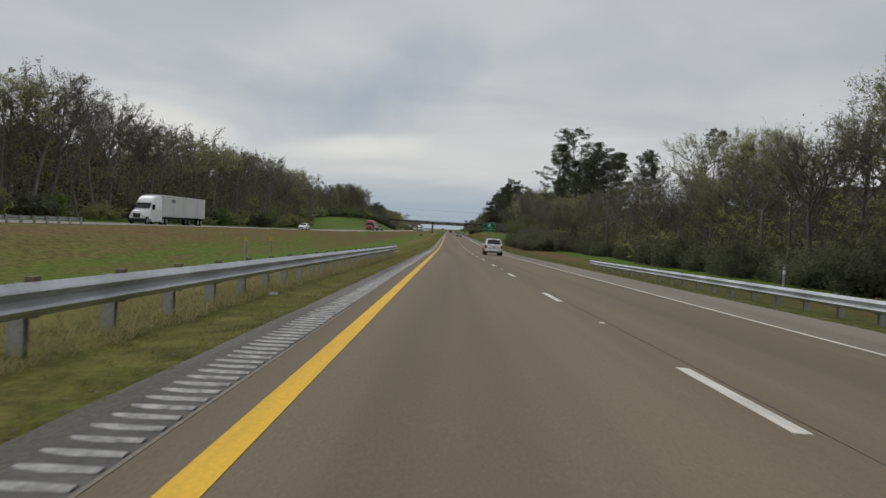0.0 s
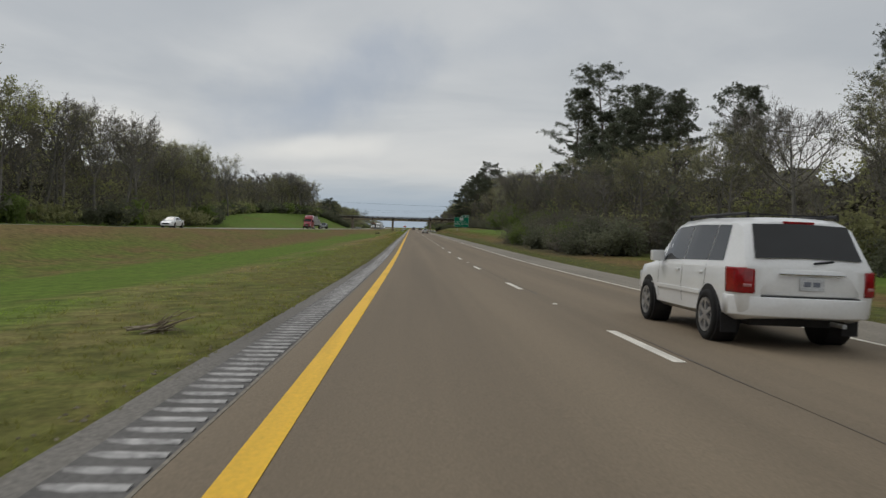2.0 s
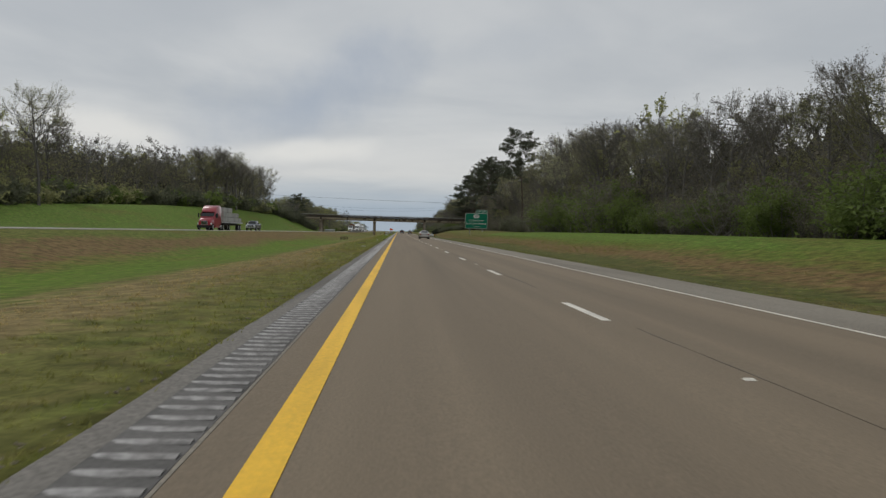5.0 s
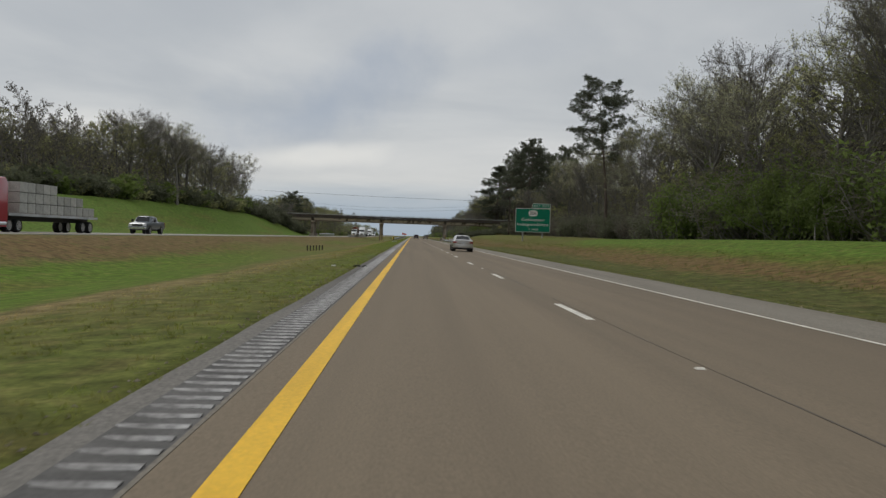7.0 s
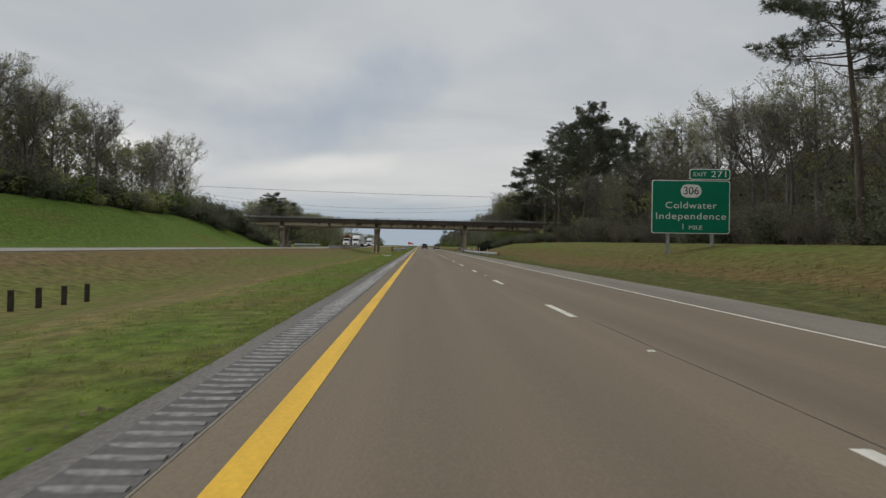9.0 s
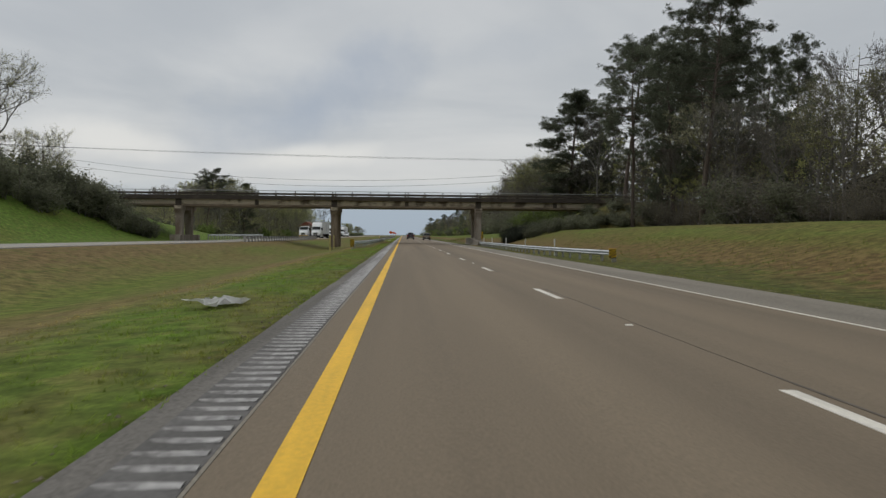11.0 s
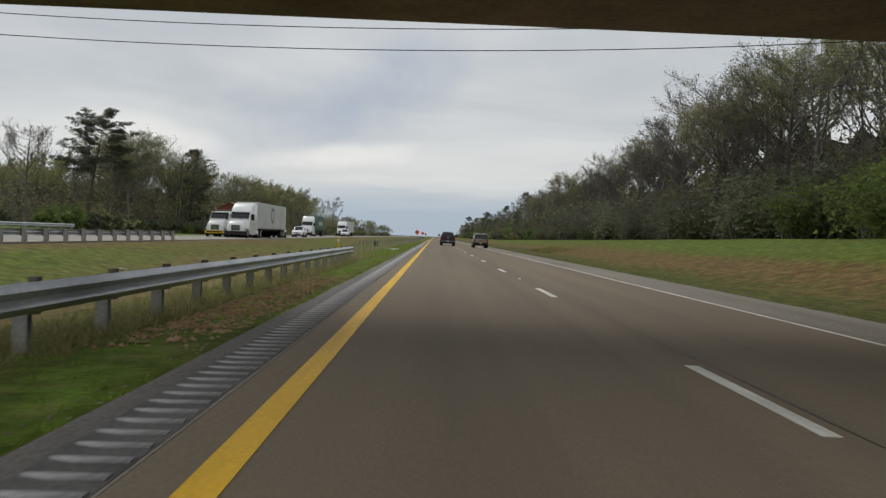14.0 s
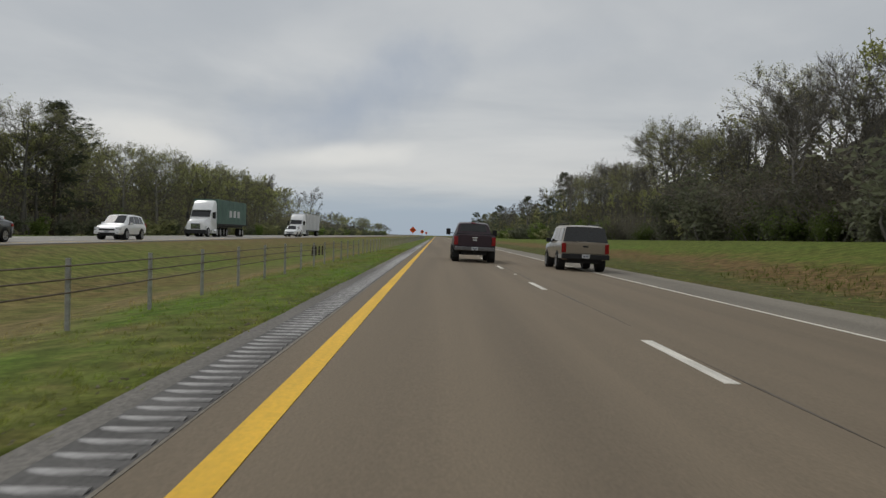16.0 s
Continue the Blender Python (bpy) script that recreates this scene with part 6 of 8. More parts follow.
# ---- litter on the verge ----
def scrap(label, x, y, w, l, m, curl=0.05, seed=1, z=None):
    """A crumpled sheet lying on the grass."""
    rng = random.Random(seed)
    bm = bmesh.new()
    n = 6
    grid = [[bm.verts.new((w * (i / n - 0.5) + rng.gauss(0, w * 0.03), l * (j / n - 0.5) + rng.gauss(0, l * 0.03), curl * rng.random())) for j in range(n + 1)] for i in range(n + 1)]
    for i in range(n):
        for j in range(n):
            if (i in (0, n - 1) or j in (0, n - 1)) and rng.random() < 0.3:
                continue
            bm.faces.new((grid[i][j], grid[i + 1][j], grid[i + 1][j + 1], grid[i][j + 1]))
    bmesh.ops.solidify(bm, geom=bm.faces, thickness=0.01)
    ob = part("litter_scrap", bm, m)
    tagged(ob, label, "litter", "roadside litter")
    ob.location = (x, y, (ground_z(x, y) if z is None else z) + 0.012)
    ob.rotation_euler = (0, 0, rng.uniform(0, 3))
    return ob


scrap("crumpled white plastic sheet on the grass", -6.25, 407.0, 0.8, 1.0, M_SIGNWHITE, 0.16, 3)
scrap("grey broken panel beside the plastic sheet", -6.55, 407.8, 0.25, 1.0, M_POST, 0.1, 4)
scrap("pale tan broken board on the verge", -6.5, 253.8, 0.22, 0.8, M_GRAVELBIT, 0.12, 5)
scrap("small white paper scrap in the grass", -5.55, 235.8, 0.22, 0.2, M_SIGNWHITE, 0.06, 6)
scrap("small white paper scrap by the shoulder", -5.7, 279.2, 0.13, 0.16, M_SIGNWHITE, 0.06, 7)
scrap("small white cup under the guard rail", -5.8, 15.7, 0.14, 0.16, M_SIGNWHITE, 0.08, 8)
scrap("crumpled white plastic bag under the guard rail", -7.0, 482.3, 0.42, 0.42, M_SIGNWHITE, 0.3, 9)
scrap("small white scrap behind the guard rail", -7.66, 480.9, 0.16, 0.16, M_SIGNWHITE, 0.12, 13)
scrap("black strip of tyre rubber on the shoulder", -4.7, 278.4, 0.12, 0.5, M_BLACK, 0.06, 10, road_z(278.4) + 0.095)


def branch_pile(x, y, size, count, seed):
    """Broken dead branches lying across one another."""
    rng = random.Random(seed)
    wood = Shape()
    for i in range(count):
        a = rng.gauss(0.3, 0.5)
        d = Vector((math.cos(a), math.sin(a), rng.uniform(0, 0.25)))
        p = Vector((rng.gauss(0, 0.12), rng.gauss(0, 0.12), 0.02 + 0.02 * i)) * size - d * size * 0.45
        st = bend(rng, p, d, size * rng.uniform(0.6, 1.1), 4, 0.12)
        r = size * rng.uniform(0.012, 0.03)
        wood.tube(st, [r, r * 0.95, r * 0.85, r * 0.7, r * 0.4], 6)
        fork = bend(rng, st[2], tilted(rng, d, 0.4, 0.8), size * 0.35, 2, 0.1)
        wood.tube(fork, [r * 0.6, r * 0.45, r * 0.2], 5)
    ob = new("dead_branch", wood.mesh("dead_branch", M_DEADWOOD))
    tagged(ob, "broken pale brown dead branches lying on the verge", "branch", "dead branches")
    ob.location = (x, y, ground_z(x, y))


branch_pile(-5.95, 81.1, 0.62, 11, 11)
branch_pile(-5.6, 67.3, 0.4, 5, 12)
for x, y, w, l, k in ((-5.95, 568.1, 0.4, 0.55, 21), (-7.04, 572.9, 0.14, 0.18, 22), (-6.71, 572.7, 0.12, 0.16, 23), (-6.06, 565.6, 0.3, 0.3, 24), (-7.34, 546.3, 0.4, 0.9, 25), (-15.4, 533.5, 0.3, 0.3, 26)):
    scrap("white plastic litter lying in the verge grass", x, y, w, l, M_SIGNWHITE, 0.1, k)


def mulch(x0, x1, ya, yb, count, seed, label, name="bark_litter", m=None, lo=0.018, hi=0.05, even=False):
    """Loose brown bark and clods on the verge."""
    rng = random.Random(seed)
    verts, faces = [], []
    for _ in range(count):
        y = ya + (yb - ya) * (rng.random() if even else rng.betavariate(1.6, 1.6))
        x = x0 + (x1 - x0) * rng.random() ** 0.8
        z = ground_z(x, y)
        a, r = rng.uniform(0, 3.14), rng.uniform(lo, hi)
        c, q = math.cos(a), math.sin(a)
        k = len(verts)
        for dx, dy, dz in ((-1.4, 0, 0.2), (0, -0.7, 0.1), (1.4, 0, 0.3), (0, 0.7, 0.2), (0, 0, 0.9), (0, 0, -0.4)):
            dx, dy, dz = dx * rng.uniform(0.7, 1.3), dy * rng.uniform(0.7, 1.3), dz * rng.uniform(0.6, 1.3)
            verts.append((x + (dx * c - dy * q) * r, y + (dx * q + dy * c) * r, z + dz * r))
        for i in range(4):
            faces += [(k + i, k + (i + 1) % 4, k + 4), (k + (i + 1) % 4, k + i, k + 5)]
    ob = mesh_ob(name, verts, faces, m or M_MULCH)
    tagged(ob, label, "litter", kind="stuff")


mulch(-4.95, -6.1, 509, 523, 1500, 31, "brown bark and leaf litter heaped beside the shoulder")
mulch(9.0, 12.5, 588, 604, 140, 32, "brown clods of earth on the bank")
mulch(6.3, 7.2, 494, 503, 250, 33, "dark debris beside the concrete barrier")
mulch(-4.86, -5.12, 5, 640, 5200, 34, "pale gravel along the ragged edge of the inner shoulder", "gravel", M_GRAVELBIT, 0.008, 0.024, True)
mulch(5.84, 6.2, 10, 640, 4200, 35, "pale gravel along the ragged edge of the outer shoulder", "gravel", M_GRAVELBIT, 0.008, 0.024, True)

# ---- vehicles ----
def paint(name, col, rough=0.32, metal=0.0):
    return mat(name, col, rough=rough, metal=metal, var=0.08, scale=1.2, fine=25, fine_amount=0.03, coat=0.6, spec=0.5)


P_WHITE = paint("paint_white", (0.86, 0.87, 0.87))
P_SILVER = paint("paint_silver", (0.50, 0.495, 0.475), 0.32, 0.3)
P_DARK = mat("paint_black_cherry", (0.052, 0.032, 0.042), rough=0.35, var=0.1, scale=1.2, fine=25, fine_amount=0.03, coat=0.15, spec=0.3)
P_PEWTER = paint("paint_slate", (0.075, 0.092, 0.108), 0.3, 0.3)
P_TAN = paint("paint_tan", (0.30, 0.255, 0.20), 0.35, 0.2)
P_GREY = paint("paint_graphite", (0.05, 0.052, 0.055))
P_RED = paint("paint_red", (0.33, 0.02, 0.035))
P_GREENBOX = mat("container_green", (0.12, 0.20, 0.17), rough=0.6, var=0.25, scale=1.5, fine=10, stretch=(1, 1, 0.4))
P_TRAILER = mat("trailer_white", (0.66, 0.67, 0.68), rough=0.5, var=0.14, scale=0.8, fine=8, stretch=(1, 1, 0.3), fine_amount=0.05)
M_GLASS = mat("tinted_glass", (0.012, 0.014, 0.016), rough=0.05, var=0.2, scale=1, fine=5, spec=0.5)
M_TYRE = mat("tyre_rubber", (0.018, 0.018, 0.018), rough=0.85, var=0.3, scale=6, fine=30, bump=0.3)
M_RIM = mat("alloy_rim", (0.55, 0.55, 0.56), rough=0.35, metal=0.8, var=0.2, scale=5, fine=30)
M_LAMP_RED = mat("lamp_red", (0.32, 0.010, 0.014), rough=0.15, var=0.3, scale=8, fine=30, spec=0.6)
M_LAMP_CLEAR = mat("lamp_clear", (0.75, 0.76, 0.78), rough=0.15, var=0.2, scale=8, fine=30, spec=0.6)
M_CHROME = mat("chrome", (0.7, 0.71, 0.72), rough=0.15, metal=1.0, var=0.1, scale=4, fine=20, fine_amount=0.05)
M_DARKCHROME = mat("dark_chrome", (0.20, 0.20, 0.21), rough=0.3, metal=0.85, var=0.2, scale=4, fine=20, fine_amount=0.05)
M_LAMP_PINK = mat("lamp_pale_red", (0.50, 0.22, 0.22), rough=0.15, var=0.2, scale=8, fine=30, spec=0.6)
M_TRIM = mat("black_trim", (0.025, 0.025, 0.027), rough=0.6, var=0.25, scale=6, fine=40)
M_PLATE = mat("plate_white", (0.6, 0.62, 0.64), rough=0.4, var=0.1, scale=10, fine=40)
M_PLATEBAR = mat("plate_bars", (0.2, 0.22, 0.27), rough=0.5, var=0.1, scale=10, fine=40)
M_BLOCKS = mat("precast_concrete", (0.42, 0.42, 0.40), rough=0.9, var=0.25, scale=2, fine=12, bump=0.2, hue=0.15)
M_DECKWOOD = mat("deck_timber", (0.24, 0.19, 0.14), rough=0.85, var=0.3, scale=3, fine=25)
M_BRICKRED = mat("red_brown_roof", (0.22, 0.08, 0.05), rough=0.8, var=0.3, scale=2, fine=12)

WHEELS = {}


def wheel_meshes(r, w, spokes):
    key = (r, w, spokes)
    if key in WHEELS:
        return WHEELS[key]
    bm = bmesh.new()
    prof = [(-w * 0.36, r * 0.66), (-w * 0.5, r * 0.74), (-w * 0.5, r * 0.9), (-w * 0.4, r * 0.985), (-w * 0.15, r), (w * 0.15, r), (w * 0.4, r * 0.985), (w * 0.5, r * 0.9), (w * 0.5, r * 0.74), (w * 0.36, r * 0.66)]
    n = 28
    rings = [[bm.verts.new((x, q * math.cos(2 * math.pi * j / n), q * math.sin(2 * math.pi * j / n))) for x, q in prof] for j in range(n)]
    for j in range(n):
        a, b = rings[j], rings[(j + 1) % n]
        for i in range(len(prof) - 1):
            bm.faces.new((a[i], a[i + 1], b[i + 1], b[i]))
    bmesh.ops.recalc_face_normals(bm, faces=bm.faces)
    tyre = bpy.data.meshes.new("tyre")
    bm.to_mesh(tyre)
    bm.free()
    tyre.materials.append(M_TYRE)
    tyre.polygons.foreach_set("use_smooth", [True] * len(tyre.polygons))
    bm = bmesh.new()
    cyl(bm, (-w * 0.30, 0, 0), (w * 0.30, 0, 0), r * 0.62, n=24)
    cyl(bm, (-w * 0.47, 0, 0), (w * 0.47, 0, 0), r * 0.17, n=12)
    for s in (-1, 1):
        for j in range(spokes):
            a = 2 * math.pi * j / spokes
            vs = box(bm, s * w * 0.30, s * w * 0.46, -r * 0.085, r * 0.085, r * 0.1, r * 0.64)
            bmesh.ops.rotate(bm, verts=vs, cent=(0, 0, 0), matrix=Matrix.Rotation(a, 3, "X"))
        m = 24
        o = [[bm.verts.new((s * x, q * math.cos(2 * math.pi * j / m), q * math.sin(2 * math.pi * j / m))) for x, q in ((w * 0.36, r * 0.68), (w * 0.48, r * 0.67), (w * 0.46, r * 0.58), (w * 0.3, r * 0.56))] for j in range(m)]
        for j in range(m):
            for i in range(3):
                bm.faces.new((o[j][i], o[j][i + 1], o[(j + 1) % m][i + 1], o[(j + 1) % m][i]))
    rim = bpy.data.meshes.new("rim")
    bm.to_mesh(rim)
    bm.free()
    rim.materials.append(M_RIM)
    WHEELS[key] = (tyre, rim)
    return WHEELS[key]


def add_wheel(root, x, y, r, w=0.22, spokes=6, z=None):
    tyre, rim = wheel_meshes(r, w, spokes)
    t = share("wheel", tyre, root, (x, y, r if z is None else z))
    o = new("rim", rim)
    o.parent = t
    tagged(o, "pale alloy wheel rim")
    return t


class Car:
    """A lofted body. Stations run from the tail (y = 0) to the nose: y, bottom, belt height, belt half width, roof height, roof half width, widest half width."""

    def __init__(self, name, label, category, stations, body_mat, group=""):
        self.st, self.body_mat = stations, body_mat
        self.root = new(name)
        tagged(self.root, label, category, group)

    def ring(self, y):
        st = self.st
        y = max(st[0][0], min(st[-1][0], y))
        for a, b in zip(st, st[1:]):
            if y <= b[0]:
                t = (y - a[0]) / (b[0] - a[0])
                return [p + (q - p) * t for p, q in zip(a, b)]
        return list(st[-1])

    def points(self, s):
        y, zb, zt, wb, zr, wr, wm = s
        m = zb + (zt - zb) * 0.52
        return [(0, zb + 0.02), (wm - 0.16, zb), (wm - 0.035, zb + 0.07), (wm, m), (wm * 0.35 + wb * 0.65 + 0.004, zt - 0.05), (wb, zt), (wr + 0.015, zr - 0.07 if zr - zt > 0.12 else zr - 0.01), (wr - 0.09, zr), (wr * 0.5, zr + 0.018), (0, zr + 0.024)]

    def build(self, refine=0.22):
        bm = bmesh.new()
        ys = []
        for a, b in zip(self.st, self.st[1:]):
            n = max(1, int((b[0] - a[0]) / refine))
            ys += [a[0] + (b[0] - a[0]) * i / n for i in range(n)]
        ys.append(self.st[-1][0])
        rows = []
        for y in ys:
            pts = self.points(self.ring(y))
            right = [bm.verts.new((x, y, z)) for x, z in pts]
            left = [bm.verts.new((-x, y, z)) for x, z in pts[1:-1]]
            rows.append(right + left[::-1])
        n = len(rows[0])
        for r, t in zip(rows, rows[1:]):
            for i in range(n):
                bm.faces.new((r[i], r[(i + 1) % n], t[(i + 1) % n], t[i]))
        bm.faces.new(rows[0])
        bm.faces.new(rows[-1][::-1])
        bmesh.ops.recalc_face_normals(bm, faces=bm.faces)
        ob = part("body", bm, self.body_mat, self.root, smooth=True)
        ob.data.set_sharp_from_angle(angle=radians(38))
        self.body = ob
        return self

    def side(self, y, u, s, out=0.006):
        p = self.points(self.ring(y))
        (xa, za), (xb, zb) = p[5], p[6]
        return (s * (xa + (xb - xa) * u + out), y, za + (zb - za) * u)

    def side_window(self, y0b, y0t, y1b, y1t, lo=0.08, hi=0.95):
        for s in (-1, 1):
            bm = bmesh.new()
            rows = []
            for i in range(5):
                a = i / 4
                rows.append([bm.verts.new(self.side((y0b + (y0t - y0b) * u) * (1 - a) + (y1b + (y1t - y1b) * u) * a, lo + (hi - lo) * u, s)) for u in (0, 0.5, 1)])
            for r, t in zip(rows, rows[1:]):
                for q in (0, 1):
                    bm.faces.new((r[q], r[q + 1], t[q + 1], t[q]))
            part("side_window", bm, M_GLASS, self.root)

    def end_window(self, name, ya, yb, lo=0.1, hi=0.92, spread=0.96, out=0.008):
        """Glass on the slope between the station at ya (belt) and the one at yb (roof)."""
        a, b = self.ring(ya), self.ring(yb)
        s = -1 if yb > ya else 1
        bm = bmesh.new()
        rows = []
        for i in range(4):
            u = lo + (hi - lo) * i / 3
            c = [p + (q - p) * u for p, q in zip(a, b)]
            row = []
            for j in range(7):
                v = (j / 6 * 2 - 1) * spread
                hw = c[5] - 0.09 + 0.02
                row.append(bm.verts.new((v * hw, c[0] + s * out, c[4] + 0.02 * (1 - abs(v)) + out)))
            rows.append(row)
        for r, t in zip(rows, rows[1:]):
            for q in range(6):
                bm.faces.new((r[q], r[q + 1], t[q + 1], t[q]))
        part(name, bm, M_GLASS, self.root)

    def wheels(self, ys, r, track, w=0.22, spokes=6):
        for y in ys:
            for s in (-1, 1):
                wm = self.ring(y)[6]
                add_wheel(self.root, s * (wm - w / 2 + 0.045), y, r, w, spokes)
                bm = bmesh.new()
                cyl(bm, (s * (wm - 0.30), y, r + 0.03), (s * (wm + 0.003), y, r + 0.03), r * 1.14, n=28)
                part("wheel_arch", bm, M_TRIM, self.root, "dark wheel arch")

    def tail(self, x):
        """How far forward of the tail the widest line of the body lies at half width x."""
        for a, b in zip(self.st, self.st[1:]):
            if b[6] >= abs(x) > a[6]:
                return a[0] + (b[0] - a[0]) * (abs(x) - a[6]) / (b[6] - a[6])
        return self.st[0][0]

    def wrap(self, name, x0, x1, z0, z1, off, thick, m, label="", lean=0.0, parent=None, n=12):
        """A panel that follows the rounded tail, off metres behind it."""
        bm = bmesh.new()
        rows = []
        e = min(0.02, (z1 - z0) * 0.2)
        for i in range(n + 1):
            x = x0 + (x1 - x0) * i / n
            y = self.tail(x) - off
            k = 1 + off * 0.8 if abs(x) > 0.7 else 1
            rows.append([bm.verts.new(p) for p in ((x * k, y + thick, z0), (x * k, y + e * 0.6, z0), (x * k, y, z0 + e), (x * k, y + lean, z1 - e), (x * k, y + lean + e * 0.6, z1), (x * k, y + thick + lean, z1))])
        for r, t in zip(rows, rows[1:]):
            for q in range(6):
                bm.faces.new((r[q], r[(q + 1) % 6], t[(q + 1) % 6], t[q]))
        bm.faces.new(rows[0])
        bm.faces.new(rows[-1][::-1])
        bmesh.ops.recalc_face_normals(bm, faces=bm.faces)
        return part(name, bm, m, parent or self.root, label, True)

    def add(self, name, bm, m, label="", smooth=False):
        return part(name, bm, m, self.root, label, smooth)

    def seam(self, y, lo=0.12, hi=0.98, w=0.004):
        """A narrow shut line down both flanks."""
        for s in (-1, 1):
            bm = bmesh.new()
            rows = []
            for i in range(9):
                u = lo + (hi - lo) * i / 8
                pts = self.points(self.ring(y))[2:6]
                z = pts[0][1] + (pts[-1][1] - pts[0][1]) * u
                for (xa, za), (xb, zb) in zip(pts, pts[1:]):
                    if za <= z <= zb + 1e-6:
                        x = xa + (xb - xa) * (z - za) / max(zb - za, 1e-6)
                        rows.append([bm.verts.new((s * (x + d), y + e, z)) for d, e in ((-0.004, -w), (0.0025, -w), (0.0025, w), (-0.004, w))])
                        break
            for r, t in zip(rows, rows[1:]):
                for q in range(4):
                    bm.faces.new((r[q], r[(q + 1) % 4], t[(q + 1) % 4], t[q]))
            self.add("door_gap", bm, M_TRIM)

    def mirrors(self, y, z, x, m, sx=0.2, sy=0.12, sz=0.15):
        for s in (-1, 1):
            bm = boxed(min(s * x, s * (x + sx)), max(s * x, s * (x + sx)), y - sy / 2, y + sy / 2, z, z + sz, bevel=0.03)
            self.add("mirror", bm, m, "door mirror")

    def plate(self, z, y=-0.012, w=0.31, h=0.16, face=-1):
        p = self.add("licence_plate", boxed(-w / 2, w / 2, min(y, y + 0.008), max(y, y + 0.008), z, z + h), M_PLATE)
        yy = y - 0.003 if face < 0 else y + 0.009
        for a, b in ((-0.11, -0.02), (0.01, 0.1)):
            part("plate_bar", boxed(a, b, yy, yy + 0.002, z + 0.05, z + 0.11), M_PLATEBAR, p)

    def put(self, x, y, heading=0.0, z=None, tilt=True):
        zz = (road_z(y) - FALL * x) if z is None else z
        self.root.location = (x, y, zz)
        self.root.rotation_euler = (math.atan((road_z(y + 4) - road_z(y)) / 4) if tilt else 0, math.atan(FALL) if tilt else 0, heading)
        return self


def curved(x0, x1, z0, z1, w, y0, depth, thick, power=4.0, n=10, lean=0.0):
    """A panel that wraps round the tail of a car: y = y0 + depth * (|x| / w) ** power."""
    bm = bmesh.new()
    rows = []
    for i in range(n + 1):
        x = x0 + (x1 - x0) * i / n
        y = y0 + depth * (abs(x) / w) ** power
        e = min(0.02, (z1 - z0) * 0.2)
        rows.append([bm.verts.new(p) for p in ((x, y + thick, z0), (x, y + e * 0.6, z0), (x, y, z0 + e), (x, y + lean, z1 - e), (x, y + lean + e * 0.6, z1), (x, y + thick + lean, z1))])
    for r, t in zip(rows, rows[1:]):
        for q in range(6):
            bm.faces.new((r[q], r[(q + 1) % 6], t[(q + 1) % 6], t[q]))
    bm.faces.new(rows[0])
    bm.faces.new(rows[-1][::-1])
    bmesh.ops.recalc_face_normals(bm, faces=bm.faces)
    return bm


